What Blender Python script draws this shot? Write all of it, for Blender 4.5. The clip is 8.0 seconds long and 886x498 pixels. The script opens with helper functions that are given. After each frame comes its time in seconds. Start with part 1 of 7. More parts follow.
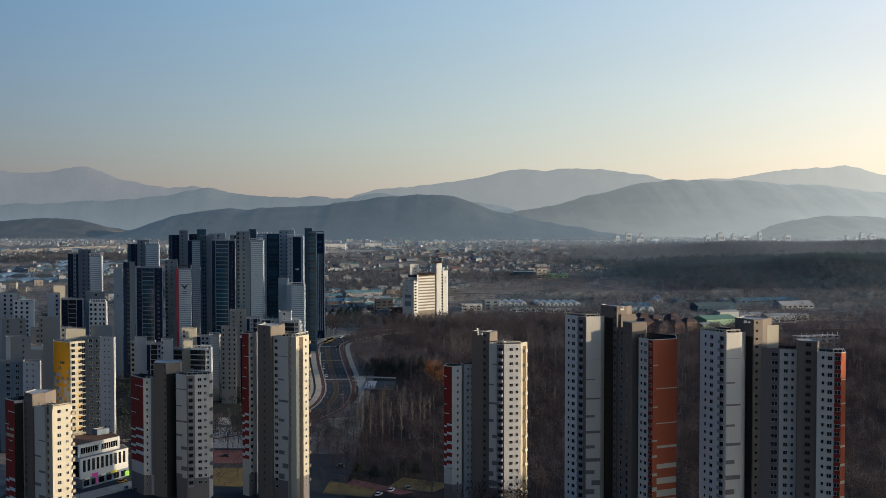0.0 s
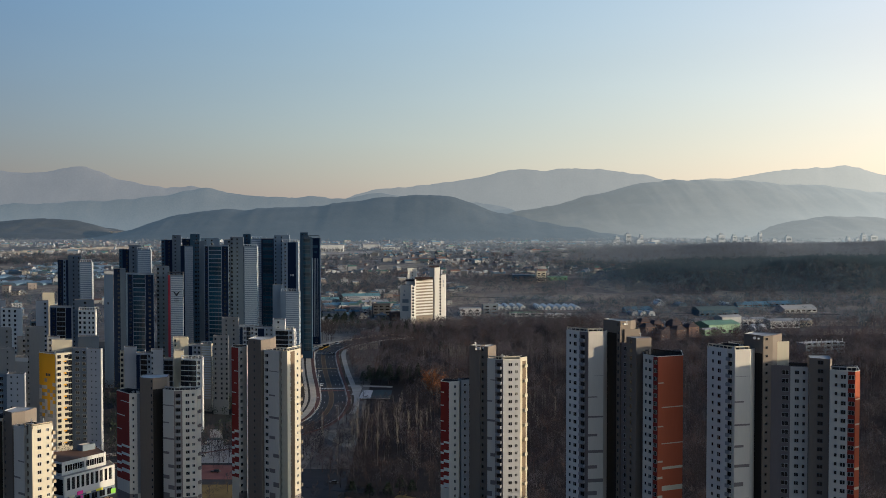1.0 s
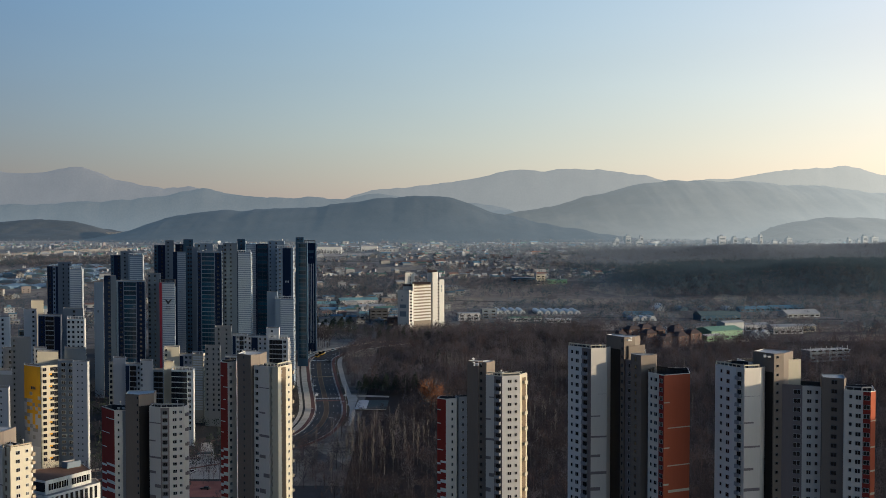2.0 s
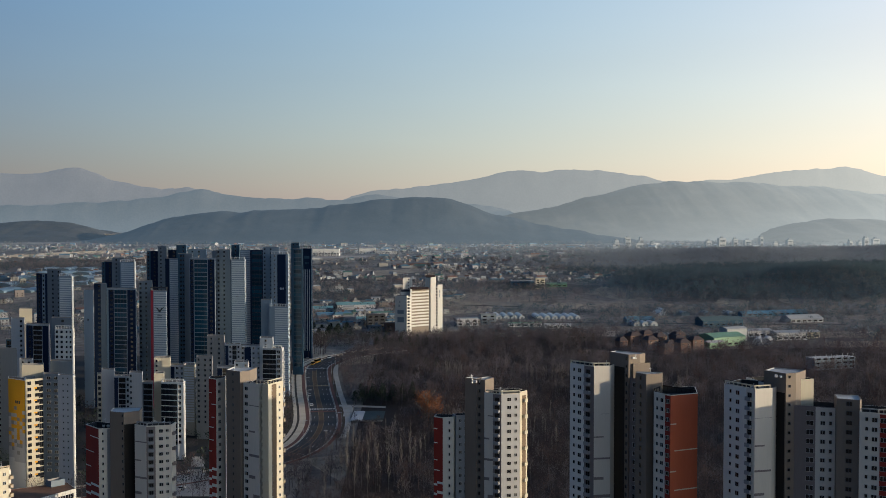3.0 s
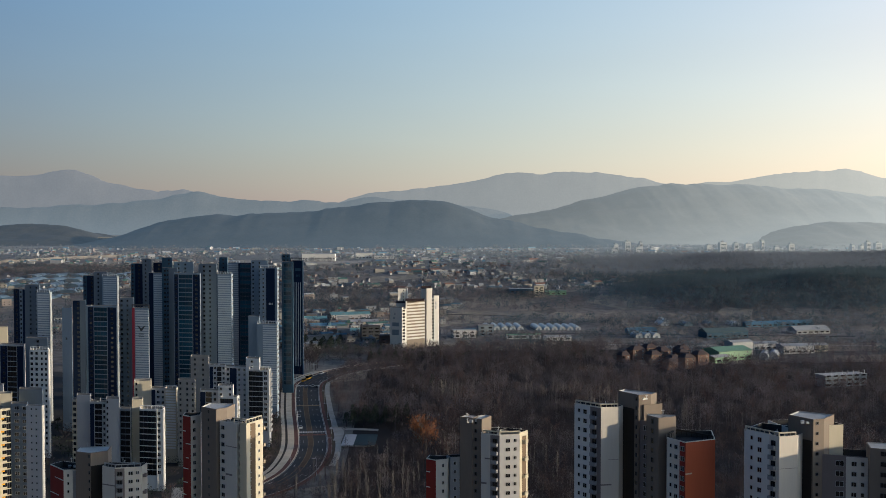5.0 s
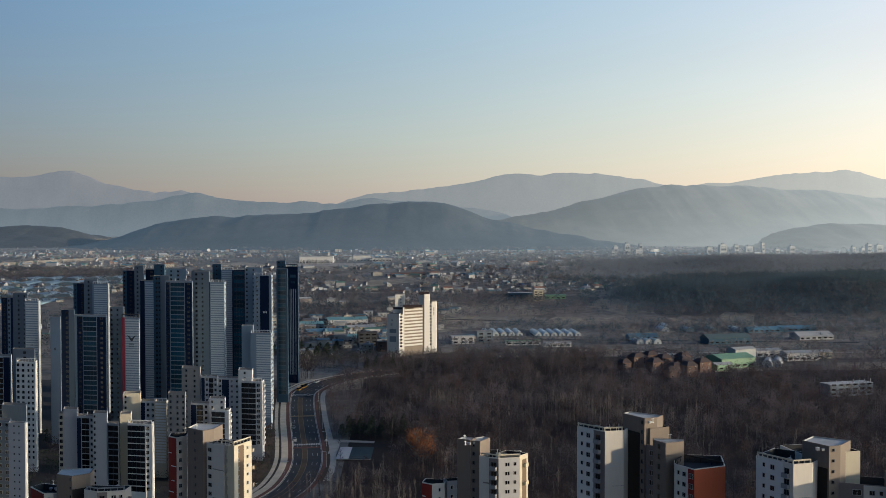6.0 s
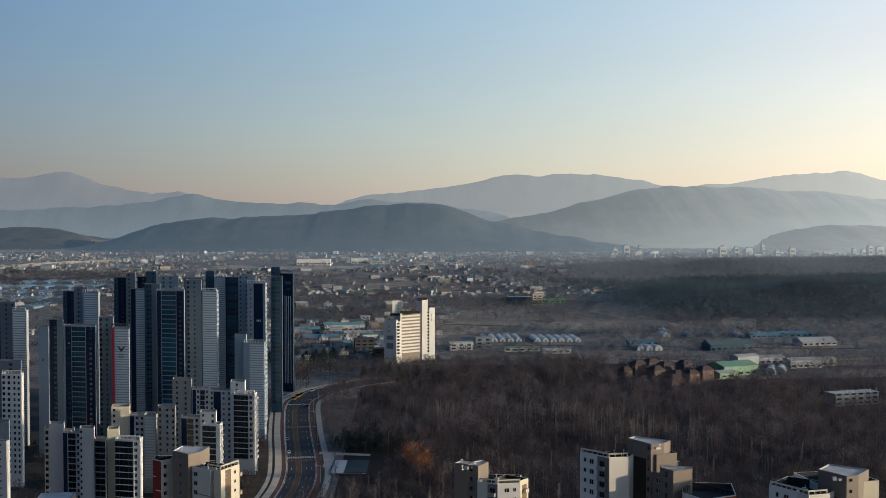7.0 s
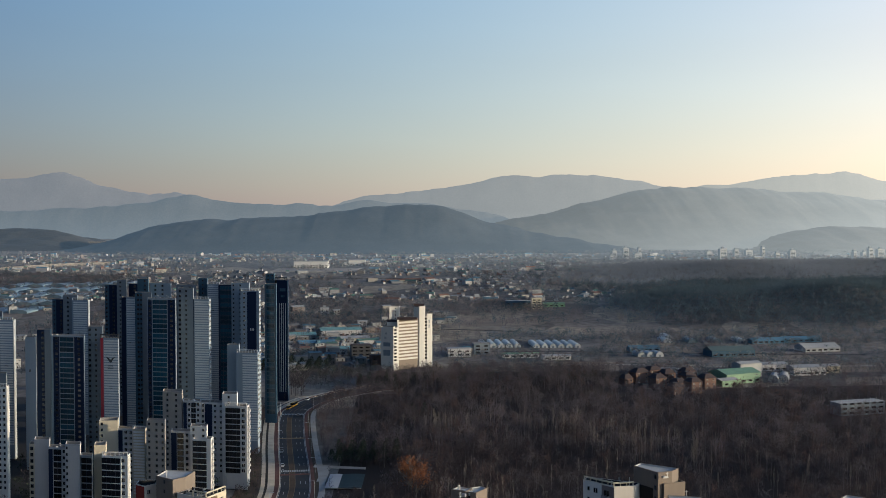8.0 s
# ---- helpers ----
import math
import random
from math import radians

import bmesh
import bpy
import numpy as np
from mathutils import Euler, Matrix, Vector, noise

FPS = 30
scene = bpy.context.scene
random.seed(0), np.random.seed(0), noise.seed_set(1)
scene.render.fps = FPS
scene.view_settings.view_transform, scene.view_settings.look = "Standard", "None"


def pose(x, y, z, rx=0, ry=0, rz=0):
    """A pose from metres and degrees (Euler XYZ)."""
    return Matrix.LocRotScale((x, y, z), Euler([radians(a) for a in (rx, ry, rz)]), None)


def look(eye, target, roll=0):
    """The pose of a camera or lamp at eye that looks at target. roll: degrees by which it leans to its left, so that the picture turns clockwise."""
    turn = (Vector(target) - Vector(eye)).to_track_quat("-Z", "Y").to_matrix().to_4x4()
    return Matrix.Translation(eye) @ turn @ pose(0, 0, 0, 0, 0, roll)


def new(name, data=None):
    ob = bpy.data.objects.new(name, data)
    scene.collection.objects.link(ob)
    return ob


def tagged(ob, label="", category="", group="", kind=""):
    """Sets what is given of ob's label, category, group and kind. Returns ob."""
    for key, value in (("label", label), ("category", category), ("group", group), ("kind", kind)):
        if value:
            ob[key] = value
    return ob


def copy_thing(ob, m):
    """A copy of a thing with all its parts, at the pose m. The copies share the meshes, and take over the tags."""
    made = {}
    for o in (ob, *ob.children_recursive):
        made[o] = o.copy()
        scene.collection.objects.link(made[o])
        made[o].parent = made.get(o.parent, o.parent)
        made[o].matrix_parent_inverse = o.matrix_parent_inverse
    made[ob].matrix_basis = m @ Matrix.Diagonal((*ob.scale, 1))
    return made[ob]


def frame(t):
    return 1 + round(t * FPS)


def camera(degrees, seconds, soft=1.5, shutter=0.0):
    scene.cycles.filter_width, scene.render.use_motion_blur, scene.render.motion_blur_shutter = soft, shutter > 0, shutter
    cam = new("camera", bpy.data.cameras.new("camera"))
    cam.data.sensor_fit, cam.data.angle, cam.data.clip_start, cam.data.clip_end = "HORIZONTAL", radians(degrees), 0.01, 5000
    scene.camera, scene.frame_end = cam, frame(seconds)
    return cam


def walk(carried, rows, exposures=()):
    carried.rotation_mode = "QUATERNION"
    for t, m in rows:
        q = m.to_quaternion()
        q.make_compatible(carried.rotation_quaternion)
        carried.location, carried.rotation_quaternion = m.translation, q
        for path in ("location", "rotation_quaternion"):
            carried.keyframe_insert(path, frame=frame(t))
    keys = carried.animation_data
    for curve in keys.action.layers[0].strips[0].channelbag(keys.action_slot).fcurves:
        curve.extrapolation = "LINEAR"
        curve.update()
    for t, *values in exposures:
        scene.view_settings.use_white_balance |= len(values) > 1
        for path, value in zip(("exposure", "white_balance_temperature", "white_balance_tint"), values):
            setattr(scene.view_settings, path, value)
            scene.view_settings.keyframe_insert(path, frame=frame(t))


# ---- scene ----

cam = camera(42.0, 8.0, soft=0.62)
PATH = [
    (0.0, pose(0.00, 0.00, 120.00, 88.097, 0.000, 0.000)),
    (0.5, pose(0.46, 8.44, 122.10, 88.071, 0.000, -0.026)),
    (1.0, pose(0.92, 16.86, 124.17, 88.051, 0.000, -0.050)),
    (1.5, pose(1.36, 25.27, 126.22, 88.038, 0.000, -0.074)),
    (2.0, pose(1.80, 33.65, 128.24, 88.030, 0.000, -0.096)),
    (2.5, pose(2.24, 42.02, 130.24, 88.026, 0.000, -0.119)),
    (3.0, pose(2.67, 50.36, 132.23, 88.026, 0.000, -0.141)),
    (3.5, pose(3.10, 58.69, 134.21, 88.029, 0.000, -0.164)),
    (4.0, pose(3.53, 66.99, 136.19, 88.034, 0.000, -0.187)),
    (4.5, pose(3.95, 75.26, 138.17, 88.040, 0.000, -0.211)),
    (5.0, pose(4.38, 83.51, 140.15, 88.047, 0.000, -0.236)),
    (5.5, pose(4.79, 91.73, 142.15, 88.053, 0.000, -0.263)),
    (6.0, pose(5.20, 99.92, 144.17, 88.058, 0.000, -0.292)),
    (6.5, pose(5.60, 108.08, 146.21, 88.061, 0.000, -0.324)),
    (7.0, pose(5.98, 116.21, 148.28, 88.062, 0.000, -0.358)),
    (7.5, pose(6.35, 124.31, 150.39, 88.059, 0.000, -0.395)),
    (8.0, pose(6.70, 132.37, 152.53, 88.052, 0.000, -0.435)),
]
walk(cam, PATH, exposures=((0.0, 0.38), (8.0, 0.38)))

# ---- light ----
HAZE_AZ = 79.0                        # where the thin haze is brightest
SUN_AZ, SUN_EL = 103.0, 9.5          # degrees clockwise from the view direction, and above the horizon
world = bpy.data.worlds.new("sky")
scene.world = world
world.use_nodes = True
wn, wl = world.node_tree.nodes, world.node_tree.links


def sky_math(op, a, b=None):
    """One arithmetic node of the sky."""
    n = wn.new("ShaderNodeMath")
    n.operation = op
    for k, v in enumerate((a, b)):
        if v is None:
            continue
        if isinstance(v, (int, float)):
            n.inputs[k].default_value = v
        else:
            wl.new(v, n.inputs[k])
    return n.outputs[0]


sky = wn.new("ShaderNodeTexSky")
sky.sky_type = "NISHITA"
sky.sun_disc = False
sky.sun_elevation, sky.sun_rotation = radians(SUN_EL), radians(SUN_AZ)
sky.altitude, sky.air_density, sky.dust_density, sky.ozone_density = 100, 1.0, 0.6, 3.0
# thin winter haze: the whole sky brightens smoothly towards the sun's side, and pales to cream at the horizon
way = wn.new("ShaderNodeTexCoord")
axes = wn.new("ShaderNodeSeparateXYZ")
wl.new(way.outputs["Generated"], axes.inputs[0])
side = sky_math("ADD", sky_math("MULTIPLY", axes.outputs[0], math.sin(radians(HAZE_AZ))), sky_math("MULTIPLY", axes.outputs[1], math.cos(radians(HAZE_AZ))))
side = sky_math("MAXIMUM", side, -0.42)          # away from the sun the haze keeps an even, dim light
glow = sky_math("POWER", 2.718, sky_math("MULTIPLY", side, 1.42))
low = sky_math("POWER", 2.718, sky_math("MULTIPLY", sky_math("ABSOLUTE", axes.outputs[2]), -7.0))
clear = wn.new("ShaderNodeVectorMath")
clear.operation = "MULTIPLY"
clear.inputs[1].default_value = (0.86, 1.09, 1.17)
wl.new(sky.outputs[0], clear.inputs[0])
veil = wn.new("ShaderNodeVectorMath")
veil.operation = "SCALE"
veil.inputs[0].default_value = (4.25, 2.95, 2.65)
wl.new(sky_math("MULTIPLY", low, sky_math("POWER", 2.718, sky_math("MULTIPLY", side, 1.9))), veil.inputs["Scale"])
streaks = wn.new("ShaderNodeTexNoise")
streaks.inputs["Scale"].default_value, streaks.inputs["Detail"].default_value = 1.6, 4
lay = wn.new("ShaderNodeMapping")
lay.inputs["Rotation"].default_value, lay.inputs["Scale"].default_value = (0, radians(14), 0), (1.0, 1.0, 7.0)
wl.new(way.outputs["Generated"], lay.inputs["Vector"])
wl.new(lay.outputs[0], streaks.inputs["Vector"])
glow = sky_math("MULTIPLY", glow, sky_math("ADD", 0.90, sky_math("MULTIPLY", streaks.outputs["Fac"], 0.20)))
bright = wn.new("ShaderNodeVectorMath")
bright.operation = "SCALE"
wl.new(clear.outputs[0], bright.inputs[0])
wl.new(glow, bright.inputs["Scale"])
both = wn.new("ShaderNodeVectorMath")
wl.new(bright.outputs[0], both.inputs[0])
wl.new(veil.outputs[0], both.inputs[1])
# the haze settles low and to the sunward side: each colour thins or thickens with height and bearing
sx = sky_math("MINIMUM", sky_math("MAXIMUM", axes.outputs[0], -0.42), 0.42)
sz = sky_math("MINIMUM", sky_math("MAXIMUM", axes.outputs[2], -0.02), 0.20)
high = wn.new("ShaderNodeMapRange")         # overhead the clear winter sky is a deeper blue
high.inputs["From Min"].default_value, high.inputs["From Max"].default_value = 0.24, 0.70
high.inputs["To Min"].default_value, high.inputs["To Max"].default_value = 0.0, 1.0
wl.new(axes.outputs[2], high.inputs["Value"])
tune = wn.new("ShaderNodeCombineXYZ")
for k, (c0, cx, cz, cxz, cxx, czz, deep) in enumerate(((-0.295, 0.224, 2.821, 1.05, -0.279, 1.026, 0.62), (-0.286, 0.200, 2.820, -1.077, -0.813, 2.030, 0.42), (-0.216, -0.119, 1.513, -1.395, -0.683, 5.537, 0.17))):
    term = sky_math("ADD", c0, sky_math("MULTIPLY", sx, cx))
    for factor, a, b in ((cz, sz, 1.0), (cxz, sx, sz), (cxx, sx, sx), (czz, sz, sz)):
        term = sky_math("ADD", term, sky_math("MULTIPLY", sky_math("MULTIPLY", a, b), factor))
    wl.new(sky_math("POWER", 2.718, sky_math("SUBTRACT", term, sky_math("MULTIPLY", high.outputs[0], deep))), tune.inputs[k])
toned = wn.new("ShaderNodeVectorMath")
toned.operation = "MULTIPLY"
wl.new(both.outputs[0], toned.inputs[0])
wl.new(tune.outputs[0], toned.inputs[1])
wl.new(toned.outputs[0], wn["Background"].inputs["Color"])
wn["Background"].inputs["Strength"].default_value = 0.070
sun_data = bpy.data.lights.new("sun", "SUN")
sun_data.energy, sun_data.angle, sun_data.color = 3.3, radians(0.6), (1.0, 0.83, 0.60)
sun = new("sun", sun_data)
az, el = radians(SUN_AZ), radians(SUN_EL)
sun.matrix_world = look((math.sin(az) * math.cos(el) * 900, math.cos(az) * math.cos(el) * 900, math.sin(el) * 900), (0, 0, 0))


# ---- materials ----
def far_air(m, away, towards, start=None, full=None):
    """Haze painted as emission on far surfaces: brighter towards the sun, thicker low down; start, full: where along
    the valley it sets in.
    """
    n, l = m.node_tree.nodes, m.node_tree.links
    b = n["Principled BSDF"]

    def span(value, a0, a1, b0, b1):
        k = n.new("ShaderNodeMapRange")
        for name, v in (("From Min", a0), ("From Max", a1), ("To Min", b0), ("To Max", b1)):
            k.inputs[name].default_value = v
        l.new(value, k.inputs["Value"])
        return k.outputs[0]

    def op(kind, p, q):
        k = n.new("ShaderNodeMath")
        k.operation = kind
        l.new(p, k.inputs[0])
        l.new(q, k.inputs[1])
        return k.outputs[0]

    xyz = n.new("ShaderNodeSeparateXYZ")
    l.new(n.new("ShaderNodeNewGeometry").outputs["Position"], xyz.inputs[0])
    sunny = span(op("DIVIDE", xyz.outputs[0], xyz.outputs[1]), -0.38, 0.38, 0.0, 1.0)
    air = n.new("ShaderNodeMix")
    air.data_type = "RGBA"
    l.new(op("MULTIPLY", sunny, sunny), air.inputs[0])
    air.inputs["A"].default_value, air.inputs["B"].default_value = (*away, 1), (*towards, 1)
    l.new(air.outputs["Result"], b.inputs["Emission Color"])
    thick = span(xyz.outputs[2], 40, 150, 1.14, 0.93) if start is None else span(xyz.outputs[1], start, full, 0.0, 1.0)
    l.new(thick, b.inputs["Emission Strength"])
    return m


def material(name, color, rough=0.8, vary=0.18, scale=0.35, streak=0.0, metal=0.0, bump=0.15, island=0.0, obj=0.0, haze=None, coat=0.0, thin=0.0):
    """A weathered surface: broad stains, fine grain, optional rain streaks, and variation from piece to piece."""
    m = bpy.data.materials.new(name)
    m.use_nodes = True
    n, l = m.node_tree.nodes, m.node_tree.links
    b = n["Principled BSDF"]
    b.inputs["Roughness"].default_value, b.inputs["Metallic"].default_value = rough, metal
    b.inputs["Coat Weight"].default_value = coat
    b.inputs["Specular IOR Level"].default_value = 0.5 if rough < 0.55 else 0.2
    geo = n.new("ShaderNodeNewGeometry")
    broad, fine = n.new("ShaderNodeTexNoise"), n.new("ShaderNodeTexNoise")
    broad.inputs["Scale"].default_value, broad.inputs["Detail"].default_value = scale * 0.25, 5
    fine.inputs["Scale"].default_value, fine.inputs["Detail"].default_value = scale * 6, 4
    stretch = n.new("ShaderNodeMapping")
    stretch.inputs["Scale"].default_value = (1, 1, 1.0 if not streak else 0.12)
    l.new(geo.outputs["Position"], stretch.inputs["Vector"])
    l.new(stretch.outputs[0], broad.inputs["Vector"])
    l.new(stretch.outputs[0], fine.inputs["Vector"])
    add = n.new("ShaderNodeMath")
    add.operation = "MULTIPLY_ADD"
    l.new(fine.outputs["Fac"], add.inputs[0])
    add.inputs[1].default_value = 0.6
    l.new(broad.outputs["Fac"], add.inputs[2])
    span = n.new("ShaderNodeMapRange")
    span.inputs["From Min"].default_value, span.inputs["From Max"].default_value = 0.45, 1.15
    span.inputs["To Min"].default_value, span.inputs["To Max"].default_value = 1 - vary, 1 + vary
    l.new(add.outputs[0], span.inputs["Value"])
    value = span.outputs[0]
    for amount, node, out in ((island, geo, "Random Per Island"), (obj, n.new("ShaderNodeObjectInfo"), "Random")):
        if amount:
            r = n.new("ShaderNodeMapRange")
            r.inputs["To Min"].default_value, r.inputs["To Max"].default_value = 1 - amount, 1 + amount
            l.new(node.outputs[out], r.inputs["Value"])
            t = n.new("ShaderNodeMath")
            t.operation = "MULTIPLY"
            l.new(value, t.inputs[0])
            l.new(r.outputs[0], t.inputs[1])
            value = t.outputs[0]
    tint = n.new("ShaderNodeVectorMath")
    tint.operation = "SCALE"
    tint.inputs[0].default_value = color[:3]
    l.new(value, tint.inputs["Scale"])
    l.new(tint.outputs[0], b.inputs["Base Color"])
    if bump:
        h = n.new("ShaderNodeBump")
        h.inputs["Strength"].default_value, h.inputs["Distance"].default_value = bump, 0.05
        l.new(fine.outputs["Fac"], h.inputs["Height"])
        l.new(h.outputs[0], b.inputs["Normal"])
    if thin:                                  # sprays of fine twigs let part of the light through
        leak, both_ways = n.new("ShaderNodeBsdfTranslucent"), n.new("ShaderNodeMixShader")
        both_ways.inputs[0].default_value = thin
        l.new(tint.outputs[0], leak.inputs["Color"])
        l.new(b.outputs[0], both_ways.inputs[1])
        l.new(leak.outputs[0], both_ways.inputs[2])
        l.new(both_ways.outputs[0], n["Material Output"].inputs["Surface"])
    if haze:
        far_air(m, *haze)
    return m


WHITE = material("white_paint", (0.65, 0.645, 0.62), 0.75, 0.07, 0.3, 1)
# COOL's blue is partly skylight and haze mixed into the paint
COOL = material("cool_grey_paint", (0.235, 0.295, 0.350), 0.75, 0.08, 0.3, 1)
COOLWHITE = material("cool_white_paint", (0.55, 0.585, 0.61), 0.75, 0.08, 0.3, 1)
CRIMSON = material("crimson_paint", (0.42, 0.045, 0.06), 0.7, 0.08, 0.3, 1)
IVORY = material("ivory_paint", (0.52, 0.505, 0.47), 0.8, 0.1, 0.3, 1)
CREAM = material("cream_paint", (0.49, 0.44, 0.34), 0.75, 0.07, 0.3, 1)
CORE = material("warm_grey_paint", (0.275, 0.268, 0.256), 0.8, 0.1, 0.3, 1)
LIGHT = material("light_grey_paint", (0.45, 0.45, 0.455), 0.75, 0.08, 0.3, 1)
PALEWALL = material("pale_warm_grey_paint", (0.60, 0.555, 0.49), 0.75, 0.08, 0.3, 1)
DARKROOF = material("dark_roof_felt", (0.040, 0.040, 0.042), 0.9, 0.4, 0.8)
LIDROOF = material("pale_roof_lid", (0.42, 0.42, 0.41), 0.85, 0.25, 0.8)
NEUTRAL = material("neutral_grey_paint", (0.26, 0.265, 0.275), 0.75, 0.1, 0.3, 1)
# some of GREY's blue stands in for haze and sky-lit shade
GREY = material("grey_paint", (0.158, 0.192, 0.225), 0.75, 0.1, 0.3, 1)
SLATE = material("slate_grey_paint", (0.060, 0.064, 0.072), 0.75, 0.1, 0.3, 1)
BROWN = material("brown_paint", (0.190, 0.156, 0.128), 0.8, 0.1, 0.3, 1)
# near-black brown, also used to paint shade on the near towers' core faces
UMBER = material("dark_brown_paint_and_shade", (0.022, 0.019, 0.017), 0.8, 0.1, 0.3, 1)
TAUPE = material("taupe_plinth_paint", (0.195, 0.166, 0.160), 0.8, 0.1, 0.3, 1)
BEIGE = material("beige_paint", (0.36, 0.29, 0.205), 0.8, 0.1, 0.3, 1)
# beige bay wall browned for the shadow inside the balcony recess
RECESS = material("shaded_recess_paint", (0.15, 0.108, 0.075), 0.85, 0.15, 0.3, 1)
RED = material("dark_red_paint", (0.24, 0.030, 0.022), 0.75, 0.1, 0.3, 1)
RUST = material("rust_red_paint", (0.36, 0.085, 0.040), 0.75, 0.08, 0.3, 1)
YELLOW = material("yellow_paint", (0.72, 0.36, 0.02), 0.7, 0.07, 0.3, 1)
NAVY = material("navy_paint", (0.003, 0.014, 0.044), 0.6, 0.15, 0.3, 1)
STEEL = material("blue_grey_paint", (0.045, 0.095, 0.140), 0.7, 0.1, 0.3, 1)
ROOF = material("roof_screed", (0.30, 0.28, 0.26), 0.9, 0.25, 0.8)
SLABROOF = material("dark_brown_roof_tiles", (0.062, 0.042, 0.038), 0.8, 0.3, 0.8)
RUSTROOF = material("brown_roof_sheet", (0.19, 0.10, 0.06), 0.8, 0.35, 0.8)
FRAME = material("window_frame_white", (0.42, 0.42, 0.41), 0.5, 0.05)
GREYFRAME = material("window_frame_grey", (0.06, 0.066, 0.075), 0.5, 0.05)
GLASS = material("dark_window_glass", (0.004, 0.005, 0.008), 0.08, 0.2, 0.5, obj=0.6, bump=0)
CURTAIN = material("teal_balcony_glass", (0.006, 0.046, 0.078), 0.12, 0.2, 0.5, obj=0.5, bump=0)
METAL = material("galvanised_metal", (0.45, 0.46, 0.47), 0.45, 0.1, 2, metal=0.7)
ASPHALT = material("asphalt", (0.045, 0.046, 0.050), 0.9, 0.25, 0.6)
REDPATH = material("red_cycle_path", (0.135, 0.062, 0.050), 0.9, 0.25, 0.8)
PAVING = material("pale_paving", (0.36, 0.34, 0.31), 0.9, 0.2, 0.8)
# tan paving, warmed and brightened in colour to look sunlit
TAN = material("sunlit_tan_paving", (0.52, 0.44, 0.34), 0.9, 0.25, 0.8)
LINE = material("road_paint", (0.46, 0.46, 0.44), 0.7, 0.2, 2)
AMBER = material("yellow_road_paint", (0.24, 0.17, 0.085), 0.7, 0.2, 2)
BARK = material("bare_twigs", (0.074, 0.063, 0.070), 0.95, 0.35, 0.06, bump=0, island=0.15, thin=0.5)
BARKDARK = material("dark_twigs", (0.046, 0.040, 0.044), 0.95, 0.35, 0.06, bump=0, island=0.15, thin=0.5)
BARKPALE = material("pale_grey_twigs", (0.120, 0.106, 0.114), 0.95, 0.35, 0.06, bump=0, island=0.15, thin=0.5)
PALEBARK = material("pale_birch_bark", (0.135, 0.124, 0.118), 0.9, 0.2, 0.5, bump=0, island=0.3)
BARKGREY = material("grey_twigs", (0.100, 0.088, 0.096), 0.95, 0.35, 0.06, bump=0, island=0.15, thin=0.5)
BARKRED = material("reddish_twigs", (0.096, 0.068, 0.066), 0.95, 0.35, 0.06, bump=0, island=0.15, thin=0.5)
RUSTLEAF = material("rust_brown_leaves", (0.185, 0.078, 0.040), 0.9, 0.25, 0.5, bump=0, island=0.4)
PINE = material("dark_pine_needles", (0.028, 0.040, 0.028), 0.9, 0.25, 0.4, bump=0, island=0.4)


# ---- helpers of this scene ----
PROFILE = ((-900, 0), (450, 0), (620, 2), (770, 6), (940, 10), (1100, 13), (1350, 14), (1800, 28), (2344, 38), (3000, 42), (5000, 44))


def ground_z(x, y):
    """Height of the valley floor, with the wooded hill that stands in it."""
    z = np.interp(y, [a for a, _ in PROFILE], [b for _, b in PROFILE])
    hill = 13 * np.exp(-((x - 850) / 420) ** 2 - ((y - 2100) / 330) ** 2)
    for cx, cy, rx, ry, tall in ((390, 1640, 105, 120, 12), (560, 2180, 110, 130, 9), (560, 1660, 95, 135, 21), (760, 1670, 100, 135, 17), (900, 2200, 130, 120, 9), (940, 1700, 110, 140, 22)):
        hill = hill + tall * np.exp(-((x - cx) / rx) ** 2 - ((y - cy) / ry) ** 2)
    return z + hill


def mesh_object(name, verts, faces, mats, parent=None, slots=None, label=""):
    me = bpy.data.meshes.new(name)
    me.from_pydata(verts, [], faces)
    for m in mats:
        me.materials.append(m)
    if slots is not None:
        me.polygons.foreach_set("material_index", slots)
    me.update()
    ob = new(name, me)
    ob.parent = parent
    return tagged(ob, label)


def part(name, bm, mat, parent, label=""):
    me = bpy.data.meshes.new(name)
    bm.to_mesh(me)
    bm.free()
    for m in (mat if isinstance(mat, (list, tuple)) else (mat,)):
        me.materials.append(m)
    ob = new(name, me)
    ob.parent = parent
    return tagged(ob, label)


def shared(name, me, parent, m):
    ob = new(name, me)
    ob.parent = parent
    ob.matrix_basis = m
    return ob


def thing(name, at, label, category, group="", turn=0):
    e = new(name)
    e.empty_display_size = 1
    e.matrix_basis = pose(*at, 0, 0, turn)
    return tagged(e, label, category, group)


def add_box(bm, x0, y0, z0, x1, y1, z1, slot=0):
    v = [bm.verts.new((x, y, z)) for z in (z0, z1) for x, y in ((x0, y0), (x1, y0), (x1, y1), (x0, y1))]
    for f in ((3, 2, 1, 0), (4, 5, 6, 7), (0, 1, 5, 4), (1, 2, 6, 5), (2, 3, 7, 6), (3, 0, 4, 7)):
        bm.faces.new([v[i] for i in f]).material_index = slot
    return v


def box_mesh(name, x0, y0, z0, x1, y1, z1, mat):
    key = (name, x0, y0, z0, x1, y1, z1, mat.name)
    if key not in CACHE:
        bm = bmesh.new()
        add_box(bm, x0, y0, z0, x1, y1, z1)
        me = bpy.data.meshes.new(name)
        bm.to_mesh(me)
        bm.free()
        me.materials.append(mat)
        CACHE[key] = me
    return CACHE[key]


CACHE = {}


